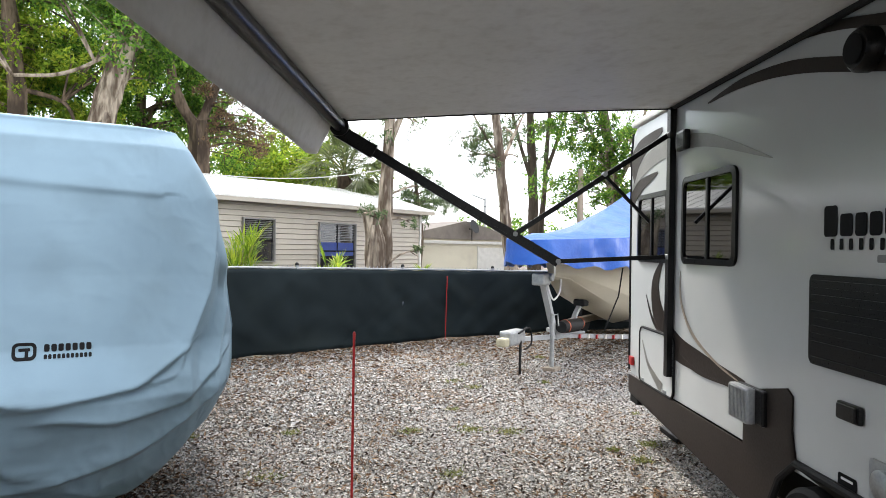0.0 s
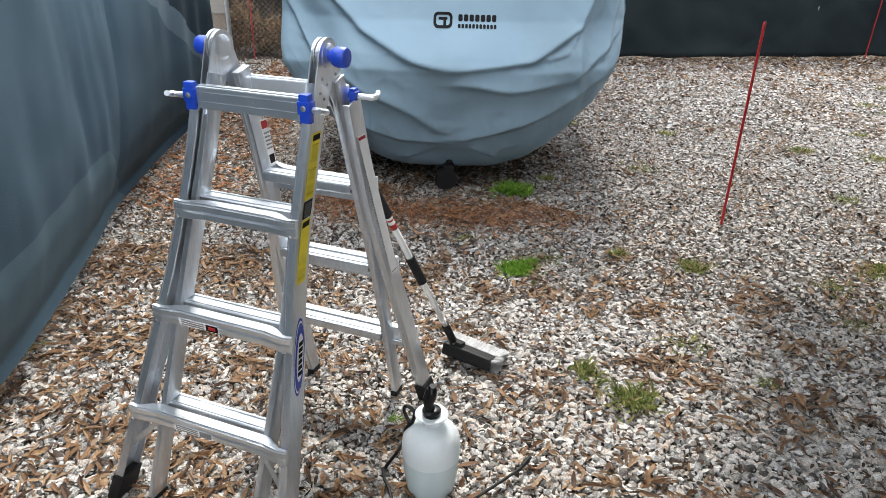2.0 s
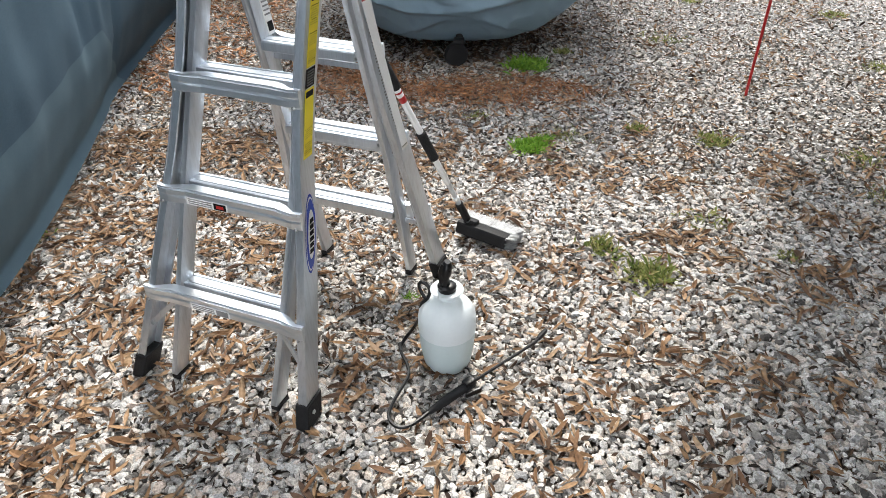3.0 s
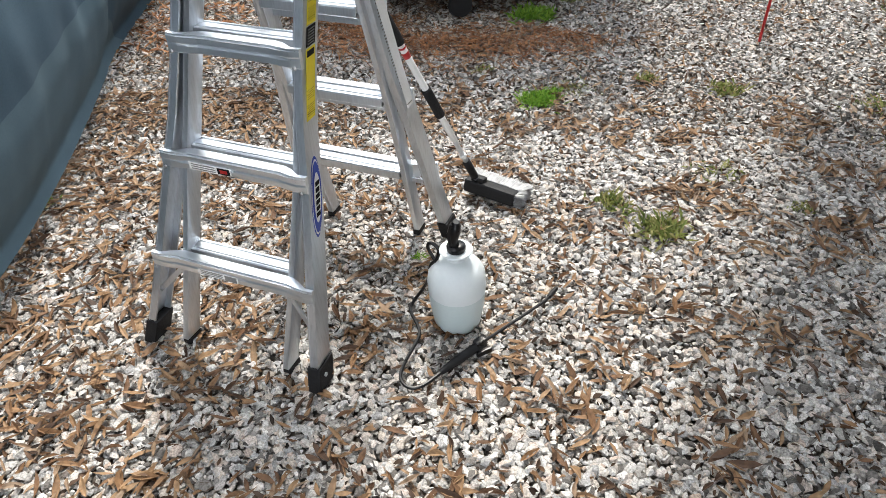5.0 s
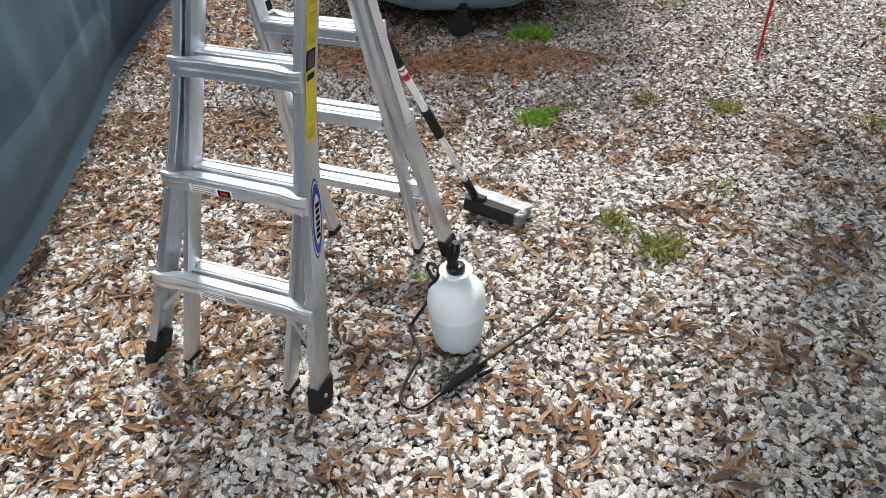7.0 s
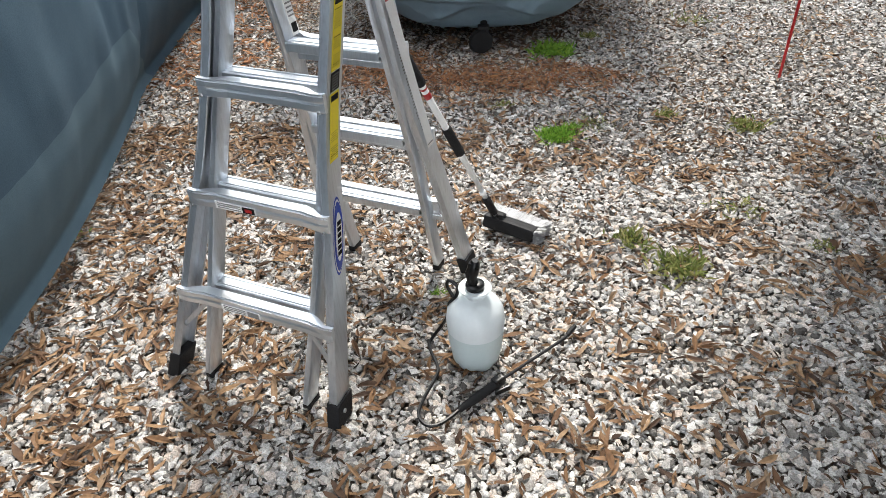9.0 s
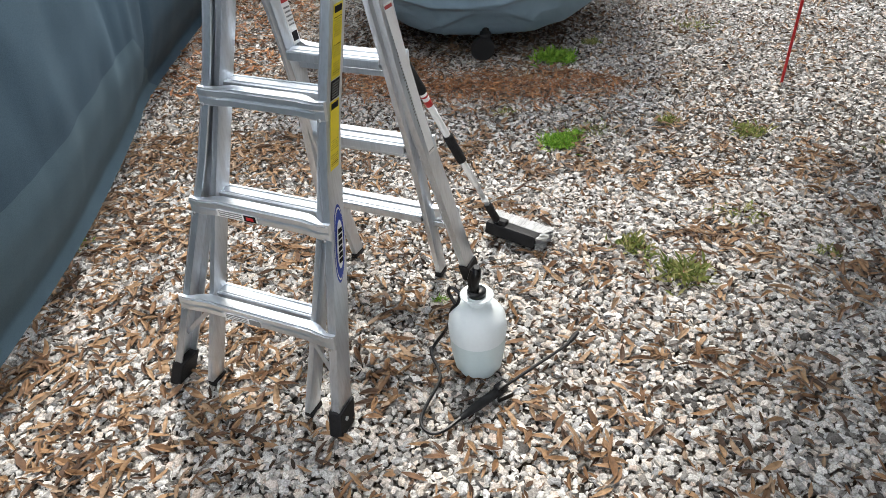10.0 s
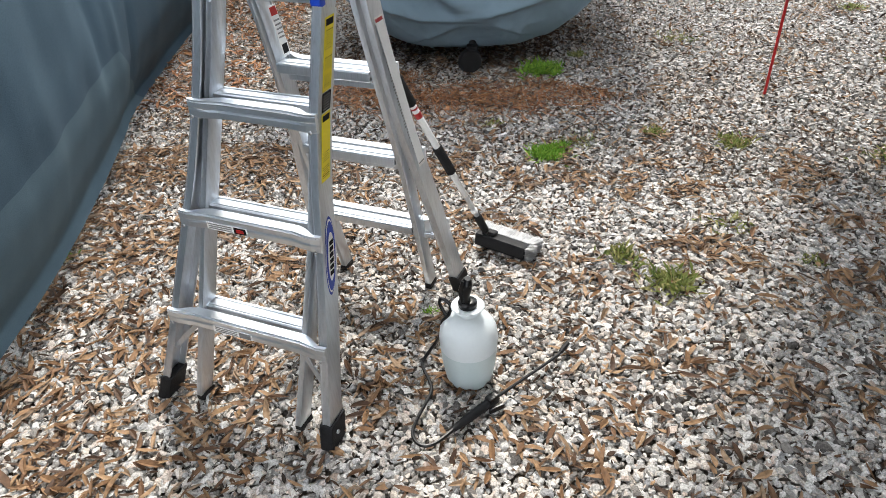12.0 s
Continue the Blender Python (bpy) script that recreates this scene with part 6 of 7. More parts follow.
    tree("leafy_tree", "leafy yellow-green tree beyond the trailer",
         [(20.4, 15.5, 0), (20.2, 15.5, 3), (20.5, 15.5, 6), (20.2, 15.5, 9)], [0.25, 0.2, 0.15, 0.06], M_BARK_BROWN,
         [([(20.3, 15.5, 3.6), (19.2, 15.4, 5.4), (18.5, 15.2, 6.6)], 0.1, 0.03)],
         puff(R, (19.6, 15.3, 5.4), (2.2, 1.4, 2.2), 40, 0.6, 200), M_LEAF_YELLOW, 0.15, 0.065, 25)
    tree("leaning_tree", "tall leaning tree with smooth pale grey bark",
         [(-0.1, 16, 0), (0.35, 16, 2), (1.0, 16, 4.3), (1.6, 16, 6.5), (2.2, 16, 9.0), (2.4, 16, 12.5)], [0.36, 0.3, 0.27, 0.24, 0.18, 0.08], M_BARK_PALE,
         [([(1.55, 16, 6.3), (0.9, 15.9, 5.75), (0.2, 15.8, 5.35), (-0.6, 15.7, 5.2)], 0.045, 0.035), ([(2.1, 16, 8.4), (3.2, 15.8, 9.8), (3.9, 15.7, 11.5)], 0.12, 0.04), ([(1.7, 16, 6.9), (0.4, 15.7, 8.6), (-0.6, 15.5, 10)], 0.12, 0.04)],
         puff(R, (1.2, 15.6, 7.6), (2.8, 1.6, 1.0), 40, 0.6, 260) + puff(R, (1.6, 15.6, 11.4), (3.2, 2.4, 1.8), 15, 0.75, 170) + puff(R, (2.3, 16.3, 6.3), (0.8, 0.7, 0.9), 10, 0.5, 170), M_LEAF_GREEN, 0.15, 0.065, 26)
    tree("forked_tree", "forked brown tree hung with dead vines",
         [(3.55, 18, 0), (3.5, 18, 2), (3.46, 18, 3.8), (3.4, 18, 5.05)], [0.34, 0.29, 0.25, 0.22], M_BARK_BROWN,
         [([(3.4, 18, 4.85), (2.95, 18, 5.5), (2.72, 18, 6.4), (2.7, 18, 8.4), (2.3, 18, 11)], 0.17, 0.06), ([(3.42, 18, 4.9), (3.65, 18, 5.5), (3.9, 18, 6.2), (4.2, 18, 8.2), (4.5, 18, 11)], 0.15, 0.05)],
         puff(R, (4.5, 17.6, 5.1), (0.7, 0.5, 1.1), 16, 0.42, 170), M_LEAF_DEAD, 0.12, 0.035, 27)
    tree("dense_tree", "dense green tree behind the mobile home",
         [(2.3, 20, 0), (2.25, 20, 3.5), (2.2, 20, 6.5), (2.4, 20, 10)], [0.2, 0.17, 0.14, 0.06], M_BARK_BROWN,
         [([(2.2, 20, 5), (3.2, 19.8, 6.8), (4.0, 19.7, 8.4)], 0.09, 0.03)],
         puff(R, (3.0, 19.6, 5.4), (2.0, 0.9, 1.6), 42, 0.6, 200) + puff(R, (3.2, 19.6, 7.8), (2.8, 1.2, 1.2), 34, 0.65, 240), M_LEAF_GREEN, 0.15, 0.06, 28)
    tree("dense_tree", "dense green tree beside the mobile home",
         [(-0.5, 17, 0), (-0.55, 17, 3), (-0.6, 17, 5.6), (-0.9, 17, 8.5), (-0.8, 17, 11)], [0.26, 0.2, 0.17, 0.12, 0.05], M_BARK_BROWN,
         [([(-0.6, 17, 5.2), (0.3, 17, 5.0), (0.6, 17, 4.4)], 0.06, 0.03), ([(-0.6, 17, 5.6), (-1.8, 16.8, 7.0), (-2.4, 16.7, 8.6)], 0.11, 0.04)],
         puff(R, (-0.5, 17.6, 5.6), (1.8, 0.9, 1.6), 44, 0.55, 240) + puff(R, (-0.9, 16.8, 9.2), (3.0, 2.0, 2.0), 20, 0.75, 180), M_LEAF_YELLOW, 0.15, 0.065, 29)
    tree("dense_tree", "dark green tree over the mobile home roof",
         [(-2.6, 18.5, 0), (-2.5, 18.5, 4), (-2.2, 18.5, 8), (-2.0, 18.5, 11)], [0.24, 0.2, 0.15, 0.06], M_BARK_DARK,
         [([(-2.4, 18.5, 5), (-1.4, 18.4, 6.4), (-0.6, 18.3, 7.6)], 0.1, 0.03)],
         puff(R, (-0.6, 18.6, 6.2), (2.3, 1.0, 1.8), 62, 0.6, 240), M_LEAF_GREEN, 0.15, 0.065, 30)
    tree("fine_leaved_tree", "airy tree with fine leaves against the sky",
         [(-3.2, 13.9, 0), (-3.3, 13.9, 2.5), (-3.1, 13.9, 4.0), (-2.9, 13.8, 6.5)], [0.1, 0.08, 0.06, 0.03], M_BARK_BROWN,
         [([(-3.2, 13.9, 3.2), (-2.9, 13.6, 3.7), (-2.7, 13.5, 4.0)], 0.03, 0.01)],
         puff(R, (-2.95, 13.6, 3.75), (0.5, 0.3, 0.5), 9, 0.28, 70) + puff(R, (-2.7, 13.8, 6), (1.5, 1, 1.0), 12, 0.5, 120), M_LEAF_GREYGREEN, 0.10, 0.03, 31)
    tree("pale_trunk_tree", "thick pale-barked tree beside the dark covered trailer",
         [(-4.35, 12.0, 0), (-4.25, 12, 2.0), (-4.1, 12, 3.2), (-3.85, 12, 4.6), (-3.7, 12, 7), (-3.9, 12, 10)], [0.33, 0.28, 0.24, 0.21, 0.16, 0.07], M_BARK_PALE,
         [([(-4.4, 12.05, 1.0), (-4.6, 12.1, 2.6), (-4.6, 12.2, 3.6), (-4.8, 12.3, 6.0)], 0.2, 0.1)],
         puff(R, (-4.2, 12.2, 9.2), (2.6, 2.2, 1.6), 18, 0.75, 180), M_LEAF_GREEN, 0.14, 0.06, 32)
    tree("sunlit_tree", "sunlit yellow-green tree behind the mobile home",
         [(7.6, 24.5, 0), (7.5, 24.5, 3), (7.6, 24.5, 6)], [0.2, 0.15, 0.06], M_BARK_BROWN, [([(7.5, 24.5, 3), (6.4, 24.2, 4.4), (5.8, 24, 5.4)], 0.08, 0.03)],
         puff(R, (7.2, 24, 4.2), (2.6, 0.9, 1.3), 60, 0.6, 220), M_LEAF_YELLOW, 0.2, 0.09, 33)
    tree("drooping_tree", "grey-green drooping tree behind the mobile home",
         [(11.2, 20.3, 0), (11.3, 20.3, 2.2), (11.1, 20.3, 4.2)], [0.14, 0.11, 0.05], M_BARK_BROWN, [],
         puff(R, (11.4, 20, 3.4), (1.0, 0.5, 0.8), 20, 0.45, 150), M_LEAF_GREYGREEN, 0.2, 0.035, 34, 1.2)
    # a far belt of woods
    R2 = np.random.default_rng(5)
    cl = []
    for i in range(90):
        x = -26 + i * 0.62 + R2.normal() * 0.5
        if 13.5 < x < 18.0:
            continue
        for _ in range(6 if x < 9.5 else 1):
            top = 12.5 if x < 8 else (7.5 if x < 9.5 else 3.0)
            cl.append(((x, 33 + R2.normal() * 1.5, R2.uniform(1.2, top)), 1.2, 100))
    o = quads("far_woods", leaf_cloud(R2, cl, 0.34, 0.16), 4, [[0, 1, 2], [0, 2, 3]], M_LEAF_GREEN)
    tagged(o, "far belt of green woods beyond the yards", "woods", kind="stuff")


build_trees()


def frond(bm_list, rng, base, direction, length, blades, spread, width):
    """A fan leaf: a stalk and pointed blades spread from its end."""
    d = Vector(direction).normalized()
    side = d.cross(Vector((0, 0, 1)))
    side = side.normalized() if side.length > 0.05 else Vector((1, 0, 0))
    hub = Vector(base) + d * length * 0.45
    tube(bm_list[0], [base, hub], [0.016, 0.01], 5)
    for i in range(blades):
        a = radians(-spread / 2 + spread * i / (blades - 1))
        b = (d * math.cos(a) + side * math.sin(a)).normalized()
        tip = hub + b * length * 0.6 * (1 - 0.25 * abs(a)) + Vector((0, 0, -0.12 * length * (1 + rng.uniform(0, 0.8))))
        mid = hub.lerp(tip, 0.5) + Vector((0, 0, 0.05 * length))
        w = b.cross(Vector((0, 0, 1)))
        w = (w.normalized() if w.length > 0.05 else side) * width
        v = [bm_list[1].verts.new(p) for p in (hub, mid + w, tip, mid - w)]
        bm_list[1].faces.new((v[0], v[1], v[2], v[3]))


def build_palms():
    rng = np.random.default_rng(3)
    th = thing("cabbage_palm", Matrix(), "cabbage palm with grey-green fan fronds", "palm tree")
    bm = bmesh.new()
    tube(bm, [(8.1, 19.2, 0), (8.0, 19.2, 2.2), (8.02, 19.2, 4.1)], [0.24, 0.2, 0.22], 12, wob=0.3)
    part("trunk", bm, M_BARK_BROWN, th, smooth=True)
    bl = [bmesh.new(), bmesh.new()]
    for i in range(64):
        az, el = rng.uniform(0, 2 * math.pi), rng.uniform(-35, 75)
        frond(bl, rng, (8.02, 19.2, 4.15), (math.cos(az) * math.cos(radians(el)), math.sin(az) * math.cos(radians(el)), math.sin(radians(el))), rng.uniform(1.5, 2.1), 24, 160, 0.026)
    part("stalks", bl[0], M_GRASS_DRY, th)
    part("fronds", bl[1], M_PALM, th)
    for (x, y, z), n, L, up, label in (((3.35, 13.0, 0.0), 34, 1.5, 1.25, "spiky palmetto bush against the siding"), ((5.0, 12.3, 0.0), 22, 1.1, 1.0, "yellow-green palmetto behind the fence"), ((8.3, 14.2, 0.3), 9, 0.9, 0.9, "small bare bush by the house corner")):
        th = thing("palmetto", pose(x, y, 0), label, "shrub", "palmettos")
        bl = [bmesh.new(), bmesh.new()]
        for i in range(n):
            az, el = rng.uniform(0, 2 * math.pi), rng.uniform(40, 82)
            st = Vector((rng.normal() * 0.08, rng.normal() * 0.08, rng.uniform(0.4, up)))
            tube(bl[0], [(0, 0, 0), st], [0.02, 0.012], 5)
            frond(bl, rng, st, (math.cos(az) * math.cos(radians(el)), math.sin(az) * math.cos(radians(el)), math.sin(radians(el))), L * rng.uniform(0.7, 1.1), 13, 100, 0.016)
        part("stalks", bl[0], M_GRASS_DRY, th)
        part("fronds", bl[1], M_LEAF_YELLOW, th)


build_palms()


def build_poles():
    th = thing("utility_pole", pose(14.9, 16.0, 0), "weathered grey wooden utility pole", "utility pole")
    part("shaft", tube(bmesh.new(), [(0, 0, 0), (0, 0, 4.45)], [0.11, 0.09], 10), M_WOOD_GREY, th, smooth=True)
    th = thing("street_light_pole", pose(20.5, 30.0, 0), "distant street light pole", "street light")
    part("shaft", tube(bmesh.new(), [(0, 0, 0), (0, 0, 4.6)], 0.07, 8), M_STEEL, th)
    part("lamp_arm", tube(bmesh.new(), [(0, 0, 4.5), (-0.9, 0, 4.75)], 0.04, 6), M_STEEL, th)
    th = thing("overhead_cable", Matrix(), "thin pale overhead cable", "cable")
    a, b = Vector((2.2, 14.4, 3.35)), Vector((8.6, 16.6, 4.1))
    part("wire", tube(bmesh.new(), [a.lerp(b, k / 12) - Vector((0, 0, 0.25 * math.sin(math.pi * k / 12))) for k in range(13)], 0.012, 5), M_TRIM_WHITE, th)
    th = thing("overhead_cable", Matrix(), "dark sagging overhead cables", "cable")
    for dz in (0, 0.25):
        a, b = Vector((10.5, 24, 3.4 + dz)), Vector((24, 26, 4.2 + dz))
        part("wire", tube(bmesh.new(), [a.lerp(b, k / 12) - Vector((0, 0, 0.3 * math.sin(math.pi * k / 12))) for k in range(13)], 0.012, 5), M_BLACK, th)


build_poles()


def build_block_pile():
    th = thing("block_post", pose(-3.15, 9.45, 0, 0, 0, 8), "concrete block set on a weathered timber post", "post")
    part("timber", boxed(-0.11, 0.11, -0.1, 0.1, 0, 0.62, 0.01), M_WOOD_GREY, th)
    part("block", boxed(-0.13, 0.13, -0.12, 0.12, 0.62, 0.92, 0.012), M_CONCRETE, th, "grey concrete block")
    # scrub and litter under the house
    R = np.random.default_rng(8)
    cl = [((x, 10.0 + R.normal() * 0.22, R.uniform(0.05, 0.85)), 0.26, 190) for x in np.arange(-3.7, -0.9, 0.085)]
    tagged(quads("brush_pile", leaf_cloud(R, cl, 0.11, 0.03), 4, [[0, 1, 2], [0, 2, 3]], M_LEAF_DEAD), "tangled dry brush and dead leaves along the fence", "brush", kind="stuff")
    cl = [((-2.3 + R.normal() * 0.35, 9.75 + R.normal() * 0.1, R.uniform(0.9, 1.5)), 0.16, 60) for x in range(9)]
    o = quads("climbing_vine", leaf_cloud(R, cl, 0.07, 0.035), 4, [[0, 1, 2], [0, 2, 3]], M_LEAF_GREEN)
    tagged(o, "green vine climbing the chain-link fence", "vine", kind="stuff")
    bm = bmesh.new()
    for i in range(60):
        a = Vector((R.uniform(-3.5, -1.0), 10.2 + R.normal() * 0.2, 0.0))
        tube(bm, [a, a + Vector((R.normal() * 0.3, R.normal() * 0.1, R.uniform(0.4, 1.0)))], [0.008, 0.003], 4)
    tagged(part("dry_stems", bm, M_BARK_BROWN), "thin dry weed stems", "weeds", kind="stuff")


build_block_pile()


# ---------------------------------------------------------------- boat on its trailer
# local frame: x along the keel from the tongue jack towards the stern, y to port, z up
BOAT = pose(6.67, 7.5, 0, 0, 0, 27.4)


def build_boat():
    th = thing("boat", BOAT, "cream-hulled motor boat under a blue tarp", "boat")
    # hull stations: x, half beam, keel height, chine height, gunwale height
    st = [(0.35, 0.02, 1.35, 1.45, 1.60), (0.7, 0.26, 1.30, 1.40, 1.62), (1.3, 0.58, 1.02, 1.22, 1.62), (2.1, 0.86, 0.70, 1.0, 1.60), (3.2, 1.05, 0.42, 0.84, 1.58), (4.8, 1.12, 0.40, 0.78, 1.55), (7.0, 1.12, 0.40, 0.76, 1.52)]
    bm = bmesh.new()
    rows = []
    for x, b, k, c, g in st:
        row = [(x, 0, k), (x, b * 0.45, k + (c - k) * 0.45), (x, b * 0.46, k + (c - k) * 0.45 + 0.015), (x, b * 0.8, c), (x, b * 0.82, c + 0.025), (x, b * 0.9, (c + g) / 2), (x, b, g)]
        row = [(p[0], -p[1], p[2]) for p in row[:0:-1]] + row
        rows.append([bm.verts.new(p) for p in row])
    for a, b in zip(rows, rows[1:]):
        for k in range(len(a) - 1):
            bm.faces.new((a[k], b[k], b[k + 1], a[k + 1]))
    bm.faces.new(rows[-1])
    hull = part("hull", bm, M_HULL, th, "cream fibreglass hull with chine lines", smooth=True)
    bm = bmesh.new()
    for sgn in (-1, 1):
        tube(bm, smoothpath([(x, sgn * (b + 0.015), g + 0.0) for x, b, k, c, g in st], 4), 0.03, 8)
    part("rub_rail", bm, M_TRIM_WHITE, hull, smooth=True)
    # tarp: skirt round the bow and a raised ridge aft
    bm = bmesh.new()
    rows = []
    xs = np.concatenate([np.linspace(-0.78, 1.0, 26), np.linspace(1.05, 7.0, 60)])
    for x in xs:
        b = interp(x, [(-0.8, 0.12), (-0.6, 0.38), (-0.2, 0.58), (0.4, 0.8), (1.3, 1.05), (2.2, 1.18), (7, 1.22)])
        ztop = interp(x, [(-0.8, 1.98), (-0.5, 2.05), (1.0, 2.09), (1.3, 2.14), (2.2, 2.42), (3.0, 2.68), (4.2, 3.03), (5.0, 3.2), (7.0, 3.2)])
        edge = interp(x, [(-0.8, 1.95), (1.2, 2.03), (3.0, 2.08), (7, 2.1)])
        low = interp(x, [(-0.8, 1.62), (0.2, 1.55), (2, 1.50), (7, 1.46)]) + 0.03 * math.sin(x * 9) + 0.03 * noise.noise((x * 2, 0, 4))
        row = []
        for s in (-1, 1):
            side = []
            for z in np.linspace(low, edge, 8):
                o = 0.07 * noise.noise((x * 3, z * 1.4, s * 3)) + 0.04 * noise.noise((x * 7, z * 2, s))
                side.append((x, s * (b + o - 0.04 * (z - low)), z))
            for f in (0.8, 0.55, 0.3, 0.12):
                rise = (ztop - edge) * (1 - f) ** 0.9
                side.append((x, s * b * f, edge + rise + 0.02 * noise.noise((x * 3, f * 5, s)) - 0.03 * math.sin(math.pi * f)))
            row = side + [(x, 0, ztop)] if s == -1 else row + side[::-1]
        rows.append([bm.verts.new(p) for p in row])
    for a, b in zip(rows, rows[1:]):
        for k in range(len(a) - 1):
            bm.faces.new((a[k], b[k], b[k + 1], a[k + 1]))
    bm.faces.new(rows[0])
    tarp = part("tarp", bm, M_TARP, th, "wrinkled blue tarp drawn over a ridge pole", smooth=True)
    for x, y in ((0.9, -0.9), (2.6, -1.1), (3.1, -1.12), (3.7, -1.12)):
        bm = bmesh.new()
        tube(bm, [(x, y, 1.55), (x + 0.12, y + 0.1, 1.1), (x - 0.1, y + 0.25, 0.55)], 0.012, 5)
        part("tie_strap", bm, M_BLACK, tarp)

    tr = thing("boat_trailer", BOAT, "grey boat trailer with winch post and tongue jack", "boat trailer")
    bm = bmesh.new()
    tube(bm, [(-1.0, 0, 0.56), (0.6, 0, 0.44), (1.6, 0, 0.40)], 1.0, 4, flat=(0.045, 0.06))
    part("tongue", bm, M_TRAILER, tr)
    for s in (-1, 1):
        fr = part("frame_rail", tube(bmesh.new(), [(0.9, 0, 0.42), (1.9, s * 0.75, 0.36), (3.0, s * 0.95, 0.34), (6.5, s * 0.95, 0.34)], 1.0, 4, flat=(0.045, 0.075)), M_TRAILER, tr)
        if s < 0:
            for i in range(7):
                a = Vector((0.9, 0, 0.42)).lerp(Vector((1.9, -0.75, 0.36)), 0.15 + i * 0.13)
                part("reflector", boxed(a.x - 0.055, a.x + 0.055, a.y - 0.07, a.y - 0.045, a.z - 0.035, a.z + 0.03, 0.0, None), M_RED if i % 2 == 0 else M_TRIM_WHITE, fr)
    part("bunk", boxed(2.6, 5.5, -0.62, -0.5, 0.40, 0.50, 0.01), M_WOOD_GREY, tr)
    part("bunk", boxed(2.2, 5.5, 0.5, 0.62, 0.40, 0.52, 0.01), M_WOOD_GREY, tr)
    part("coupler", boxed(-1.32, -0.86, -0.09, 0.09, 0.50, 0.70, 0.03), M_STEEL, tr, "silver surge coupler housing")
    part("coupler_head", boxed(-1.45, -1.28, -0.07, 0.07, 0.5, 0.62, 0.03), mat("worn_coupler_paint", (0.5, 0.46, 0.32), rough=0.6), tr)
    part("safety_chain", tube(bmesh.new(), smoothpath([(-1.0, -0.08, 0.55), (-1.05, -0.1, 0.3), (-1.05, -0.1, 0.1)], 4), 0.02, 6), M_BLACK, tr)
    part("brake_hose", tube(bmesh.new(), smoothpath([(-1.1, -0.1, 0.66), (-0.85, -0.14, 0.72), (-0.75, -0.13, 0.5), (-0.9, -0.1, 0.42)], 4), 0.014, 6), M_BLACK, tr)
    wp = part("winch_post", tube(bmesh.new(), [(0.42, 0, 0.42), (0.12, 0, 0.95), (-0.12, 0, 1.38)], 1.0, 4, flat=(0.055, 0.065)), M_TRAILER, tr, "slanting grey winch post")
    part("winch", boxed(-0.3, -0.02, -0.1, 0.1, 1.28, 1.46, 0.03), M_STEEL, wp, "hand winch")
    part("winch_drum", tube(bmesh.new(), [(-0.05, -0.14, 1.4), (-0.05, 0.14, 1.4)], 0.06, 12), M_STEEL, wp)
    part("winch_strap", tube(bmesh.new(), smoothpath([(-0.05, -0.05, 1.3), (0.15, -0.06, 1.05), (0.4, -0.06, 1.15), (0.5, -0.04, 1.35)], 4), 0.015, 5), M_WHITE_LABEL, wp)
    part("bow_arm", tube(bmesh.new(), [(0.95, 0, 0.44), (1.25, 0, 0.75), (1.5, 0, 0.92)], 1.0, 4, flat=(0.04, 0.05)), M_TRAILER, tr)
    part("bow_stop", boxed(1.38, 1.62, -0.1, 0.1, 0.86, 0.98, 0.03), M_BLACK, tr)
    part("rolled_pad", tube(bmesh.new(), [(0.3, -0.14, 0.62), (0.45, -0.14, 0.62), (0.95, -0.14, 0.60), (1.1, -0.14, 0.6)], [0.09, 0.105, 0.105, 0.085], 14), M_BLACK, tr, "black rolled pad strapped to the tongue", smooth=True)
    for x in (0.42, 1.0):
        part("orange_strap", tube(bmesh.new(), [(x, -0.14, 0.62), (x + 0.035, -0.14, 0.62)], 0.108, 14, caps=False), mat("orange_strap", (0.5, 0.09, 0.02), rough=0.6), tr)
    j = part("tongue_jack", tube(bmesh.new(), [(0.0, -0.12, 0.05), (0.0, -0.12, 0.84)], 0.035, 10), M_STEEL, tr, "galvanised tongue jack on a plate", smooth=True)
    part("foot_plate", boxed(-0.12, 0.12, -0.22, -0.02, 0.0, 0.05, 0.008), M_WOOD_GREY, j)
    part("jack_crank", tube(bmesh.new(), [(0.0, -0.12, 0.82), (0.1, -0.16, 0.84), (0.1, -0.18, 0.66)], 0.012, 6), M_STEEL, j)
    for x in (4.6, 5.4):
        for s in (-1, 1):
            bm = bmesh.new()
            lathe(bm, [(0.18, -0.09), (0.29, -0.09), (0.31, 0), (0.29, 0.09), (0.18, 0.09)], 24)
            bm.transform(Matrix.Translation((x, s * 1.15, 0.31)) @ Matrix.Rotation(radians(90), 4, "X"))
            part("wheel", bm, M_BLACK, tr, smooth=True)
    bm = bmesh.new()
    tube(bm, [(5, -1.15, 0.31), (5, 1.15, 0.31)], 0.04, 8)
    part("axle", bm, M_STEEL, tr)


build_boat()


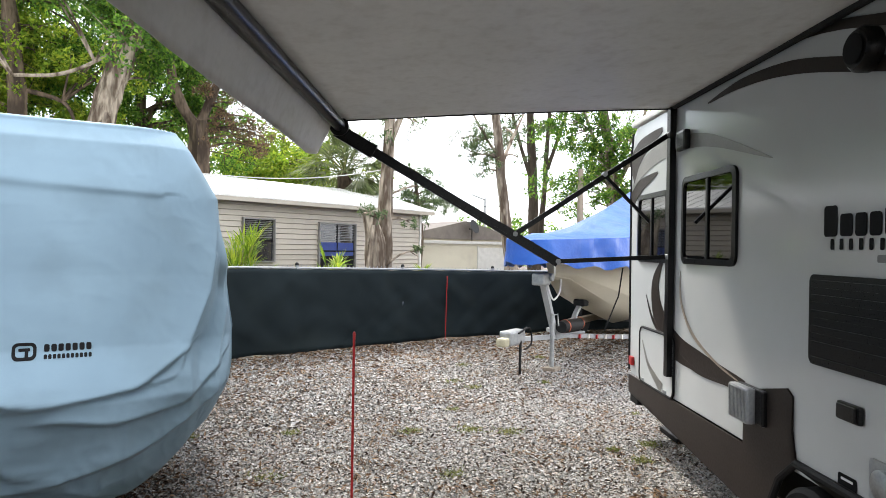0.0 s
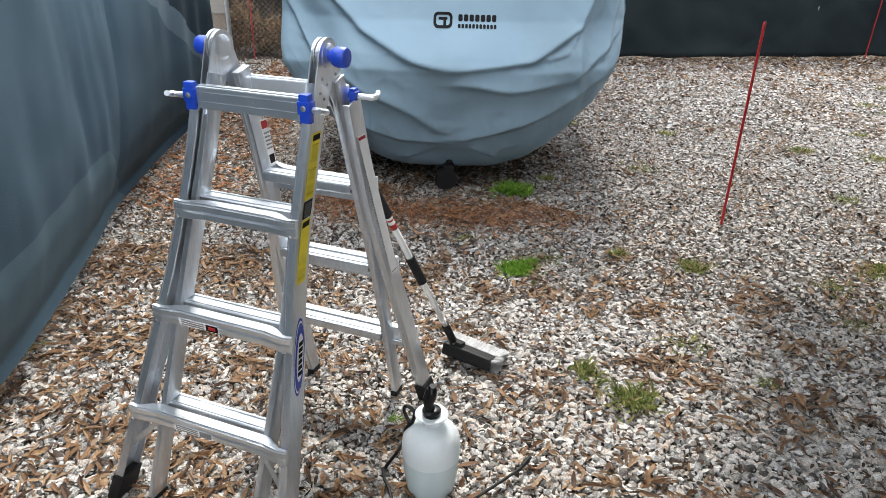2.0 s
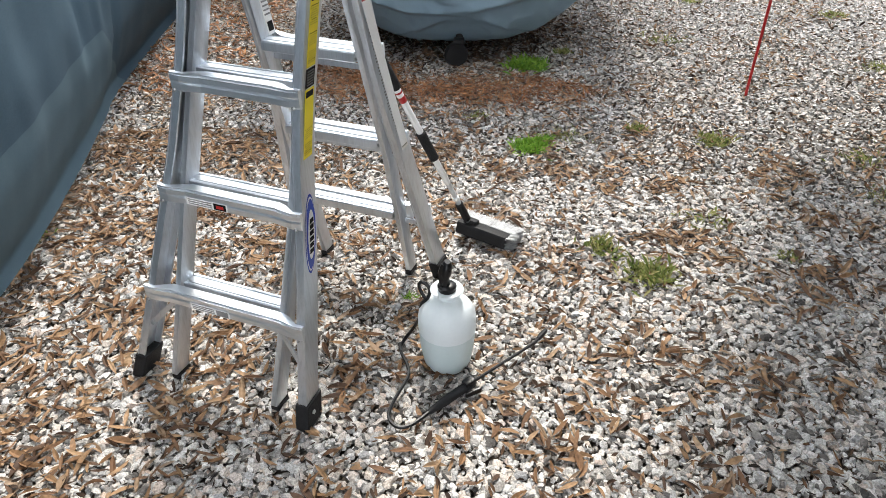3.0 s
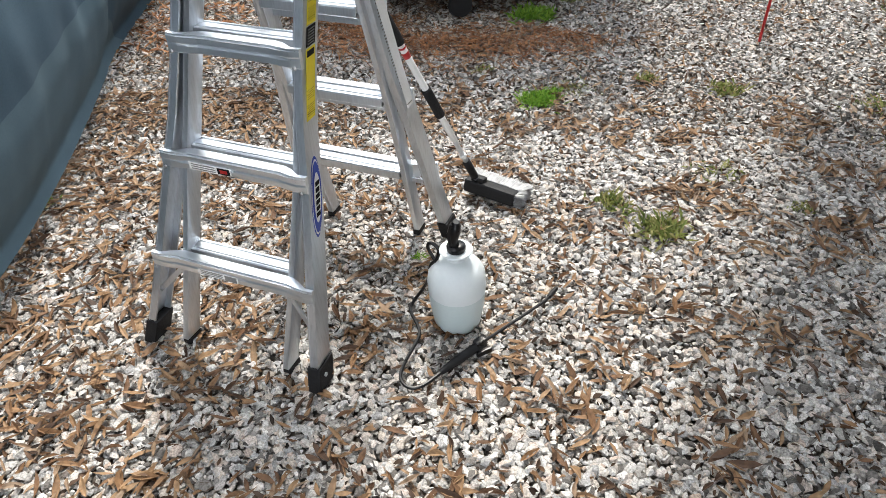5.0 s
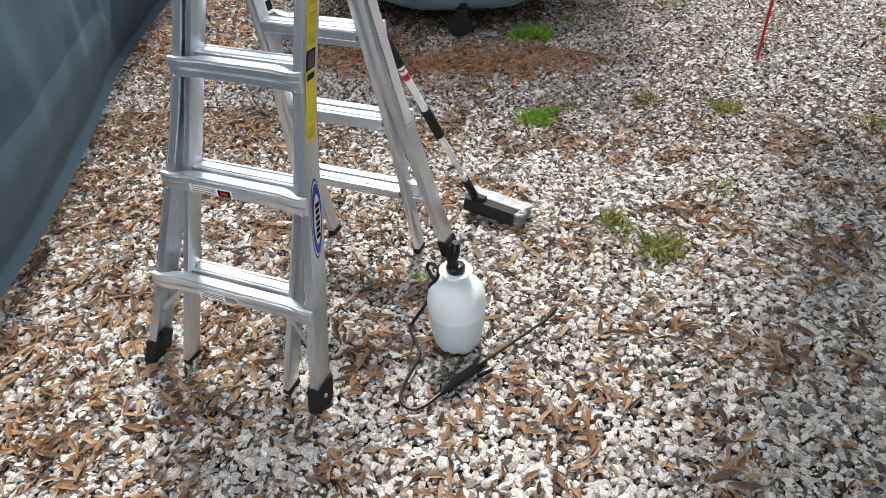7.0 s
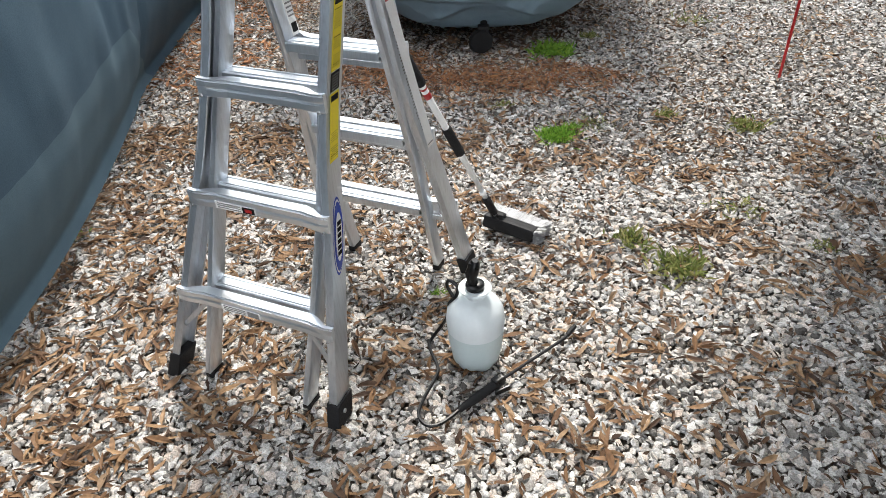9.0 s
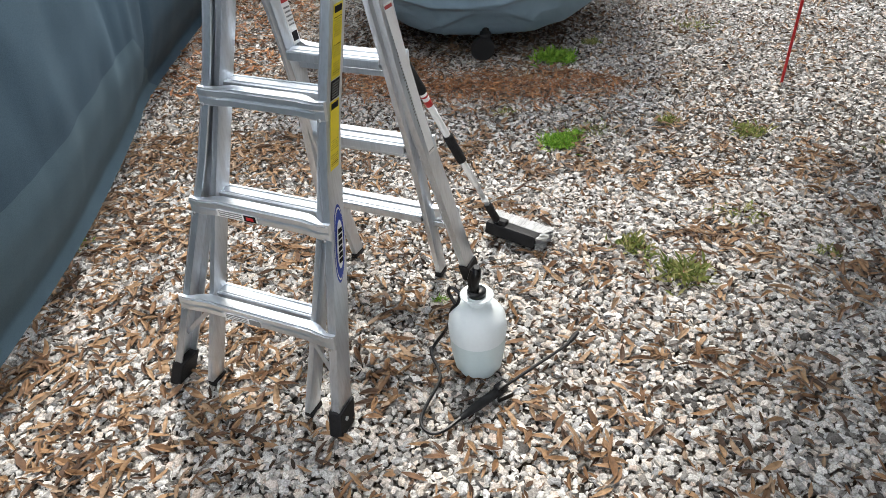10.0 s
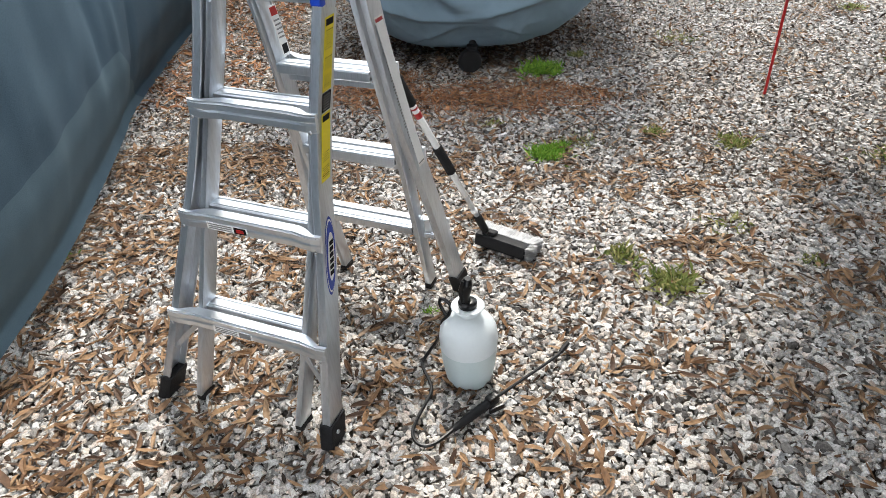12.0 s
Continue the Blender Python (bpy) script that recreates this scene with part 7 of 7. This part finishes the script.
# ---------------------------------------------------------------- pump sprayer
def build_sprayer():
    th = thing("pump_sprayer", pose(0.168, 1.285, 0.0), "white plastic pump sprayer half full, with black wand and hose", "sprayer")
    prof = [(0.054, 0.000), (0.064, -0.004), (0.073, 0.006), (0.078, 0.02), (0.087, 0.08), (0.0925, 0.15)]
    upper = [(0.0925, 0.15), (0.0942, 0.185), (0.0905, 0.217), (0.079, 0.24), (0.060, 0.26), (0.040, 0.27), (0.030, 0.274), (0.028, 0.28), (0.028, 0.30)]
    bm = bmesh.new()
    lathe(bm, prof, 48)
    for v in bm.verts:
        if v.co.z < 0.03:           # scalloped base
            a = math.atan2(v.co.y, v.co.x)
            v.co.z += 0.010 * max(0, math.sin(a * 7)) * (1 - v.co.z / 0.03)
    jug = part("jug_lower", bm, M_JUG_FULL, th, "translucent lower jug with liquid inside", smooth=True)
    bm = bmesh.new()
    lathe(bm, upper, 48)
    part("jug_upper", bm, M_JUG, th, "milky white upper jug", smooth=True)
    bm = bmesh.new()
    lathe(bm, [(0.030, 0.296), (0.050, 0.302), (0.053, 0.306), (0.050, 0.310), (0.028, 0.306)], 40)
    part("neck_flange", bm, M_JUG, th, smooth=True)
    bm = bmesh.new()
    lathe(bm, [(0.027, 0.302), (0.030, 0.312), (0.030, 0.322), (0.024, 0.327), (0.012, 0.328)], 24)
    pump = part("pump_cap", bm, M_BLACK_GLOSS, th, "black pump cap", smooth=True)
    bm = bmesh.new()
    # D-shaped pump handle, slim and upright
    for w, y in ((0.018, 0.0),):
        tube(bm, [(-0.004, 0, 0.318), (-0.006, 0, 0.35), (-0.004, 0.002, 0.372), (0.0, 0.004, 0.398), (0.002, 0.004, 0.41)], [0.015, 0.014, 0.019, 0.017, 0.010], 12, flat=(1.0, 1.25))
    part("pump_handle", bm, M_BLACK_GLOSS, pump, smooth=True)
    bm = bmesh.new()
    tube(bm, [(-0.018, -0.008, 0.33), (-0.02, -0.008, 0.372), (-0.012, -0.004, 0.405)], [0.006, 0.008, 0.006], 8)
    part("handle_rib", bm, M_BLACK_GLOSS, pump, smooth=True)
    path = [(-0.045, -0.005, 0.225), (-0.068, 0.008, 0.26), (-0.088, 0.02, 0.30), (-0.078, 0.02, 0.318), (-0.055, 0.012, 0.30), (-0.06, 0.005, 0.268), (-0.082, 0.01, 0.235), (-0.09, 0.03, 0.17), (-0.112, 0.055, 0.10), (-0.15, 0.05, 0.04), (-0.158, 0.02, 0.026), (-0.13, -0.05, 0.025), (-0.125, -0.10, 0.025), (-0.16, -0.20, 0.025), (-0.172, -0.265, 0.025), (-0.145, -0.305, 0.025), (-0.10, -0.298, 0.026), (-0.04, -0.24, 0.028)]
    bm = bmesh.new()
    tube(bm, smoothpath(path, 6), 0.0058, 8)
    part("hose", bm, M_BLACK_GLOSS, th, "black rubber hose", smooth=True)
    bm = bmesh.new()
    a, b = Vector((-0.05, -0.25, 0.028)), Vector((0.075, -0.138, 0.034))
    n = 22
    tube(bm, [a.lerp(b, k / n) for k in range(n + 1)], [0.0085 + 0.006 * min(1, k / 8) + 0.0012 * (k % 2) for k in range(n + 1)], 10)
    g = part("wand_grip", bm, M_BLACK, th, "ribbed black trigger grip", smooth=True)
    bm = bmesh.new()
    box(bm, -0.012, 0.03, -0.014, 0.014, -0.012, 0.022, 0.005, pose(0.065, -0.145, 0.032, 0, 0, 42))
    box(bm, -0.01, 0.045, -0.026, -0.016, -0.014, 0.004, 0.003, pose(0.06, -0.152, 0.026, 0, 0, 30))
    part("trigger_valve", bm, M_BLACK_GLOSS, g)
    bm = bmesh.new()
    tube(bm, [(0.07, -0.14, 0.034), (0.268, 0.036, 0.030), (0.30, 0.064, 0.032), (0.335, 0.108, 0.040)], [0.0052, 0.0052, 0.0056, 0.0052], 8)
    wand = part("wand_tube", bm, M_BLACK, th, smooth=True)
    bm = bmesh.new()
    tube(bm, [(0.31, 0.076, 0.034), (0.325, 0.096, 0.037), (0.34, 0.114, 0.041)], [0.008, 0.0095, 0.007], 8)
    part("nozzle", bm, M_BLACK, wand, smooth=True)


build_sprayer()


# ---------------------------------------------------------------- wash brush leaning on the ladder
def build_brush():
    th = thing("wash_brush", Matrix(), "telescopic wash brush with grey bristles leaning on the ladder", "brush")
    a, b = Vector((0.243, 2.022, 0.085)), Vector((-0.062, 1.765, 0.885))

    def seg(name, f0, f1, r, material, parent=None, label="", n=14):
        return part(name, tube(bmesh.new(), [a.lerp(b, f0), a.lerp(b, f0 + 0.004), a.lerp(b, f1 - 0.004), a.lerp(b, f1)], [r * 0.8, r, r, r * 0.8], n), material, parent or th, label, smooth=True)

    pole = seg("pole", 0.0, 0.98, 0.0105, M_ALU, label="aluminium telescopic pole")
    seg("pole_outer", 0.28, 0.98, 0.0128, M_WHITE_LABEL, pole)
    seg("socket", 0.02, 0.14, 0.0165, M_BLACK, pole)
    seg("collar", 0.165, 0.185, 0.0145, M_WHITE_LABEL, pole)
    seg("foam_grip", 0.44, 0.60, 0.0185, M_FOAM, pole, "black foam grip")
    seg("label_band", 0.765, 0.80, 0.0134, M_RED, pole)
    seg("label_band", 0.81, 0.825, 0.0134, M_RED, pole)
    seg("foam_grip", 0.835, 1.0, 0.0185, M_FOAM, pole, "black foam grip")
    # head
    m = Matrix.Translation((0.302, 1.992, 0.05)) @ Euler((radians(-12), radians(3), radians(-29))).to_matrix().to_4x4()
    bm = bmesh.new()
    box(bm, -0.115, 0.115, -0.028, 0.034, -0.03, 0.026, 0.010, m)
    box(bm, -0.09, -0.03, -0.02, 0.02, 0.02, 0.045, 0.008, m)
    head = part("brush_head", bm, M_BLACK, th, "black plastic brush head")
    rng = np.random.default_rng(4)
    k = 5200
    px = rng.uniform(-0.112, 0.125, k)
    pz = rng.uniform(-0.022, 0.028, k)
    base = np.stack([px, np.full(k, 0.03), pz], 1)
    tip = base + np.stack([rng.normal(size=k) * 0.004 + 0.010 * (px > 0.09) + (px / 0.12) * 0.012, rng.uniform(0.048, 0.066, k), rng.normal(size=k) * 0.003 + (pz / 0.03) * 0.012], 1)
    w = np.array([0.0014, 0, 0])
    v = np.stack([base - w, base + w, tip + w * 0.7, tip - w * 0.7], 1)
    mm = np.array(m)
    v = v @ mm[:3, :3].T + mm[:3, 3]
    tagged(quads("bristles", v, 4, [[0, 1, 2, 3]], M_BRISTLE, head), "stiff pale grey bristles", kind="stuff")
    # end bristles of the head
    px = rng.uniform(0.112, 0.12, 500)
    base = np.stack([px, rng.uniform(-0.024, 0.03, 500), rng.uniform(-0.03, 0.024, 500)], 1)
    tip = base + np.stack([rng.uniform(0.02, 0.032, 500), rng.normal(size=500) * 0.006 + 0.01, rng.normal(size=500) * 0.006], 1)
    w = np.array([0, 0.0014, 0])
    v = np.stack([base - w, base + w, tip + w, tip - w], 1) @ mm[:3, :3].T + mm[:3, 3]
    tagged(quads("end_bristles", v, 4, [[0, 1, 2, 3]], M_BRISTLE, head), kind="stuff")


build_brush()


# ---------------------------------------------------------------- gravel, fallen leaves, weeds
def in_yard(x, y):
    """Where the gravel lies open: between the dark cover and the fan that the path sees."""
    left = np.interp(y, [-1, 1.6, 2.1, 3.2, 3.7, 5.0, 9.0], [-1.75, -1.75, -1.78, -2.05, -2.15, -2.3, -3.6])
    return (x > left) & (x < np.minimum(1.35 + 1.45 * y, 3.05 + 0.6 * y) + 0.35 * np.clip(y - 3.0, 0, 9)) & (y < 9.9 + 0.17 * x)


def scatter(rng, x0, x1, y0, y1, per_m2):
    k = int((x1 - x0) * (y1 - y0) * per_m2)
    x, y = rng.uniform(x0, x1, k), rng.uniform(y0, y1, k)
    ok = in_yard(x, y)
    return x[ok], y[ok]


def patchy(x, y, s, seed):
    """Cheap smooth random field in 0..1."""
    v = np.zeros_like(x)
    rng = np.random.default_rng(seed)
    for k in range(7):
        a, f, p = rng.uniform(0, 2 * math.pi), s * 1.5 ** (k % 4), rng.uniform(0, 6.28)
        v += np.sin((x * np.cos(a) + y * np.sin(a)) * f + p + 1.3 * np.sin(0.7 * f * (x * np.sin(a) - y * np.cos(a)) + p)) / (1 + 0.3 * (k % 4))
    return 1 / (1 + np.exp(-v))


def stone_shapes(n_pts, number, seed):
    """Templates of broken, slightly worn stones: hulls of points on squarish blobs."""
    rng = np.random.default_rng(seed)
    shapes = []
    while len(shapes) < number:
        k = np.arange(n_pts) + 0.5
        th, ph = math.pi * (1 + 5 ** 0.5) * k, np.arccos(1 - 2 * k / n_pts)
        p = np.stack([np.cos(th) * np.sin(ph), np.sin(th) * np.sin(ph), np.cos(ph)], 1) + rng.normal(size=(n_pts, 3)) * 0.20
        p /= np.linalg.norm(p, axis=1)[:, None]
        p = p / (np.abs(p) ** 3.0).sum(1)[:, None] ** (1 / 3.0) * (1 + rng.normal(size=(n_pts, 1)) * 0.035)
        p = p @ np.array(Euler(rng.uniform(0, 6.28, 3)).to_matrix())
        bm = bmesh.new()
        for q in p:
            bm.verts.new(q)
        bmesh.ops.convex_hull(bm, input=bm.verts)
        bm.verts.index_update()
        if all(v.link_faces for v in bm.verts):
            bmesh.ops.triangulate(bm, faces=bm.faces)
            shapes.append((np.array([v.co[:] for v in bm.verts]), np.array([[v.index for v in f.verts] for f in bm.faces])))
        bm.free()
    return shapes


STONES_FINE = stone_shapes(13, 28, 5)
STONES_PLAIN = stone_shapes(8, 16, 6)
STONES_SMALL = stone_shapes(7, 12, 7)


def packed(rng, x0, x1, y0, y1, step):
    """Spots packed side by side: a loose, shaken grid."""
    gx, gy = np.meshgrid(np.arange(x0, x1, step), np.arange(y0, y1, step * 0.87))
    gx = gx + (np.arange(gx.shape[0]) % 2)[:, None] * step * 0.5
    x, y = gx.ravel() + rng.normal(size=gx.size) * step * 0.27, gy.ravel() + rng.normal(size=gx.size) * step * 0.27
    ok = in_yard(x, y)
    return x[ok], y[ok]


def stones(name, rng, x, y, size, z0, label, shapes=STONES_FINE, spread=0.35):
    k = len(x)
    pick = rng.integers(0, len(shapes), k)
    s = size[:, None] * np.stack([rng.uniform(0.95, 1.45, k), rng.uniform(0.75, 1.05, k), rng.uniform(0.5, 0.85, k)], 1) * 0.5
    a, b = rng.normal(size=k) * 0.38, rng.uniform(0, 2 * math.pi, k)
    ca, sa, cb, sb = np.cos(a)[:, None], np.sin(a)[:, None], np.cos(b)[:, None], np.sin(b)[:, None]
    z = z0 + size * rng.uniform(0.0, spread, k)
    vs, fs, at = [], [], 0
    for i, (pv, pf) in enumerate(shapes):
        w = np.where(pick == i)[0]
        v = pv[None] * s[w][:, None, :]
        yy, zz = v[..., 1] * ca[w] - v[..., 2] * sa[w], v[..., 1] * sa[w] + v[..., 2] * ca[w]
        xx, yy = v[..., 0] * cb[w] - yy * sb[w], v[..., 0] * sb[w] + yy * cb[w]
        vs.append(np.stack([xx + x[w][:, None], yy + y[w][:, None], zz + z[w][:, None]], 2).reshape(-1, 3))
        fs.append((at + np.arange(len(w))[:, None, None] * len(pv) + pf[None]).reshape(-1, 3))
        at += len(w) * len(pv)
    v, f = np.concatenate(vs), np.concatenate(fs)
    me = bpy.data.meshes.new(name)
    me.vertices.add(len(v))
    me.vertices.foreach_set("co", v.astype(np.float32).reshape(-1))
    me.loops.add(f.size)
    me.loops.foreach_set("vertex_index", f.reshape(-1).astype(np.int32))
    me.polygons.add(len(f))
    me.polygons.foreach_set("loop_start", (np.arange(len(f)) * 3).astype(np.int32))
    me.update(calc_edges=True)
    me.shade_smooth()
    me.set_sharp_from_angle(angle=radians(40))
    me.materials.append(M_STONE)
    return tagged(new(name, me), label, "gravel", kind="stuff")


def dry_leaves(name, rng, x, y, length, material, label, category, width=0.24, lift=0.012, flat=0.25):
    k = len(x)
    L = length * rng.uniform(0.55, 1.25, k)
    W = L * width * rng.uniform(0.7, 1.3, k)
    st = np.array([(0, 0), (0.22, 0.72), (0.22, 0), (0.22, -0.72), (0.52, 1.0), (0.52, 0), (0.52, -1.0), (0.8, 0.62), (0.8, 0), (0.8, -0.62), (1.0, 0)])
    u = (st[:, 0][None] - 0.5) * L[:, None]
    w = st[:, 1][None] * 0.5 * W[:, None]
    curl = rng.normal(size=(k, 1)) * 0.22 * L[:, None]
    twist = rng.normal(size=(k, 1)) * 0.5
    z = curl * (st[:, 0][None] - 0.5) ** 2 * 1.6 + np.abs(w) * rng.uniform(-0.2, 1.1, (k, 1)) + w * twist * (st[:, 0][None] - 0.5)
    w = w + L[:, None] * rng.normal(size=(k, 1)) * 0.045 * (st[:, 0][None] - 0.5) ** 2 * 4
    tx, ty, b = rng.normal(size=(k, 1)) * flat, rng.normal(size=(k, 1)) * flat, rng.uniform(0, 2 * math.pi, (k, 1))
    z = z + u * np.tan(np.clip(tx, -0.7, 0.7)) + w * np.tan(np.clip(ty, -0.9, 0.9))
    X = u * np.cos(b) - w * np.sin(b) + x[:, None]
    Y = u * np.sin(b) + w * np.cos(b) + y[:, None]
    Z = z + (lift + rng.uniform(0, 0.012, k))[:, None]
    v = np.stack([X, Y, np.maximum(Z, -0.008)], 2)
    fc = [(0, 2, 1), (0, 3, 2), (1, 2, 5), (1, 5, 4), (2, 3, 6), (2, 6, 5), (4, 5, 8), (4, 8, 7), (5, 6, 9), (5, 9, 8), (7, 8, 10), (8, 9, 10)]
    return tagged(quads(name, v, 11, fc, material), label, category, kind="stuff")


def tufts(name, rng, spots, material, label):
    """Low weeds: spots of (x, y, radius, blades, height)."""
    out = []
    for x, y, r, k, h in spots:
        p = np.stack([x + rng.normal(size=k) * r * 0.5, y + rng.normal(size=k) * r * 0.42, np.zeros(k)], 1)
        d = np.stack([rng.normal(size=k) * 0.7, rng.normal(size=k) * 0.7, rng.uniform(0.35, 1.2, k)], 1)
        d /= np.linalg.norm(d, axis=1)[:, None]
        s = np.cross(d, rng.normal(size=(k, 3)))
        s /= np.linalg.norm(s, axis=1)[:, None]
        H = h * rng.uniform(0.5, 1.2, (k, 1))
        W = h * 0.09
        out.append(np.stack([p, p + d * H * 0.5 + s * W, p + d * H + np.array([0, 0, -0.15]) * H, p + d * H * 0.5 - s * W], 1))
    return tagged(quads(name, np.concatenate(out), 4, [[0, 1, 2], [0, 2, 3]], material), label, "weeds", kind="stuff")


def build_litter():
    rng = np.random.default_rng(77)
    # packed gravel with larger chips lying on it, coarser towards the fence
    def chips(k, small, large):
        return np.clip(np.exp(rng.normal(size=k) * 0.30) * (small + large) * 0.5, small, large)
    x, y = packed(rng, -2.3, 2.4, 0.15, 2.5, 0.0185)
    stones("near_gravel", rng, x, y, chips(len(x), 0.012, 0.031), -0.012, "loose white and grey marble chips near the ladder")
    x, y = scatter(rng, -2.3, 2.6, 0.15, 2.6, 420)
    stones("top_gravel", rng, x, y, chips(len(x), 0.014, 0.034), -0.004, "larger marble chips lying loose on the gravel", spread=0.2)
    x, y = scatter(rng, -2.3, 4.4, 0.15, 3.0, 420)
    stones("gravel_fines", rng, x, y, rng.uniform(0.007, 0.013, len(x)), -0.004, "small marble chips between the larger ones", STONES_SMALL)
    x, y = packed(rng, -3.4, 7.0, 0.15, 6.0, 0.026)
    far = (y > 2.5) | (x > 2.4)
    x, y = x[far], y[far]
    stones("middle_gravel", rng, x, y, chips(len(x), 0.016, 0.036), -0.014, "loose marble chips across the yard", STONES_PLAIN)
    x, y = packed(rng, -3.6, 11.0, 6.0, 11.0, 0.045)
    stones("far_gravel", rng, x, y, chips(len(x), 0.024, 0.052), -0.014, "scattered marble chips by the fence", STONES_SMALL)

    # leaves lie in drifts
    def drift(x0, x1, y0, y1, n, keep):
        x, y = scatter(rng, x0, x1, y0, y1, n)
        ok = rng.uniform(size=len(x)) < keep(x, y)
        return x[ok], y[ok]

    def heap(a, b, s, seed):
        return np.clip(patchy(a, b, s, seed) * 2.2 - 1.15, 0, 1)
    x, y = drift(-2.3, 4.4, 0.15, 3.1, 1500, lambda a, b: 0.03 + 0.80 * heap(a, b, 9.0, 3) * (0.3 + patchy(a, b, 1.6, 5)) + 0.62 * np.clip((0.0 - a) / 1.5, 0, 1) * (0.3 + patchy(a, b, 6.0, 8)))
    dry_leaves("fallen_leaves", rng, x, y, 0.074, M_LEAF_BROWN, "dry brown lance-shaped leaves fallen on the gravel", "leaves", lift=0.002, width=0.21, flat=0.17)
    x, y = drift(-2.3, 4.4, 0.15, 3.1, 420, lambda a, b: 0.4 + 0.6 * heap(a, b, 9.0, 3))
    dry_leaves("leaf_scraps", rng, x, y, 0.045, M_LEAF_BROWN, "broken scraps of dry brown leaves among stones", "leaves", lift=0.002, width=0.28, flat=0.3)
    x, y = drift(-3.4, 9.0, 3.1, 8.0, 780, lambda a, b: 0.10 + 0.55 * heap(a, b, 3.2, 9) + 0.45 * np.clip((2.6 - a) / 2.0, 0, 1) * patchy(a, b, 2.0, 14))
    dry_leaves("scattered_leaves", rng, x, y, 0.052, M_LEAF_BROWN, "dry brown leaves scattered over the yard", "leaves", lift=0.006)
    x, y = drift(-3.6, 12.0, 8.0, 11.2, 420, lambda a, b: np.clip(0.2 + 0.25 * (b - 8.0), 0, 1))
    dry_leaves("leaf_drift", rng, x, y, 0.09, M_LEAF_BROWN, "drift of brown leaves along the fence", "leaves", lift=0.012)
    x, y = scatter(rng, -2.3, 4.4, 0.15, 3.3, 380)
    dry_leaves("leaf_crumbs", rng, x, y, 0.03, M_CRUMB_AND_SHADE, "dark crumbled leaf bits between the stones", "leaves", width=0.35, lift=0.0, flat=0.3)
    x, y = scatter(rng, -3.4, 9.0, 3.3, 8.5, 160)
    dry_leaves("leaf_crumbs", rng, x, y, 0.04, M_CRUMB_AND_SHADE, "dark crumbled leaf bits across the yard", "leaves", width=0.4, lift=0.006, flat=0.3)
    # dark bits strewn to stand for the shade under the covered trailer
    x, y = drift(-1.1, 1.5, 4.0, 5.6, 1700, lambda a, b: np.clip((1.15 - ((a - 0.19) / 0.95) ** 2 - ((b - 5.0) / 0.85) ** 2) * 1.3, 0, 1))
    dry_leaves("under_trailer_shade", rng, x, y, 0.045, M_CRUMB_AND_SHADE, "dark leaf bits laid for the shade under the covered trailer", "litter", width=0.4, lift=0.010, flat=0.25)
    # rusty straw arc in front of the blue cover
    k = 3400
    th = rng.uniform(math.pi * 1.0, math.pi * 1.8, k)
    rad = rng.normal(size=k) * 0.15 + 0.62 + 0.12 * np.sin(th * 5.0) * rng.uniform(0, 1, k)
    x, y = 0.18 + 1.2 * rad * np.cos(th) * 1.1, 4.2 + rad * np.sin(th) * 0.95
    dry_leaves("straw_litter", rng, x, y, 0.06, M_STRAW, "rust-brown straw litter washed into an arc", "litter", width=0.13, lift=0.010)
    x, y = drift(-2.3, -1.3, 3.6, 9.0, 700, lambda a, b: np.full_like(a, 0.7))
    dry_leaves("straw_between", rng, x, y, 0.08, M_STRAW, "brown leaf litter between the covered trailers", "litter", width=0.2, lift=0.010)
    tufts("green_weeds", rng, [(0.58, 2.9, 0.085, 800, 0.048), (0.66, 4.15, 0.11, 700, 0.08), (0.66, 2.98, 0.05, 120, 0.045), (-1.62, 2.0, 0.05, 60, 0.04), (0.02, 1.62, 0.03, 40, 0.03)], M_WEED, "low bright green weeds growing through gravel")
    spots = [(2.66, 3.0, 0.1, 260, 0.045), (2.5, 2.56, 0.1, 220, 0.045), (3.0, 2.95, 0.14, 300, 0.05), (0.95, 1.76, 0.09, 190, 0.07), (1.57, 2.97, 0.08, 140, 0.06), (0.80, 1.95, 0.07, 120, 0.065), (0.78, 3.05, 0.12, 160, 0.03), (1.55, 1.9, 0.05, 60, 0.035), (2.2, 2.4, 0.1, 120, 0.03), (3.04, 4.14, 0.12, 160, 0.04), (2.58, 2.95, 0.12, 160, 0.035), (0.3, 3.3, 0.06, 60, 0.04)]
    for _ in range(34):
        a, b = rng.uniform(0.5, 7.5), rng.uniform(2.0, 8.5)
        if a < 1.2 + b:
            spots.append((a, b, rng.uniform(0.04, 0.16), int(rng.uniform(30, 140)), 0.055))
    tufts("dry_weeds", rng, spots, M_GRASS_DRY, "sparse yellow-green weeds in the gravel")


build_litter()
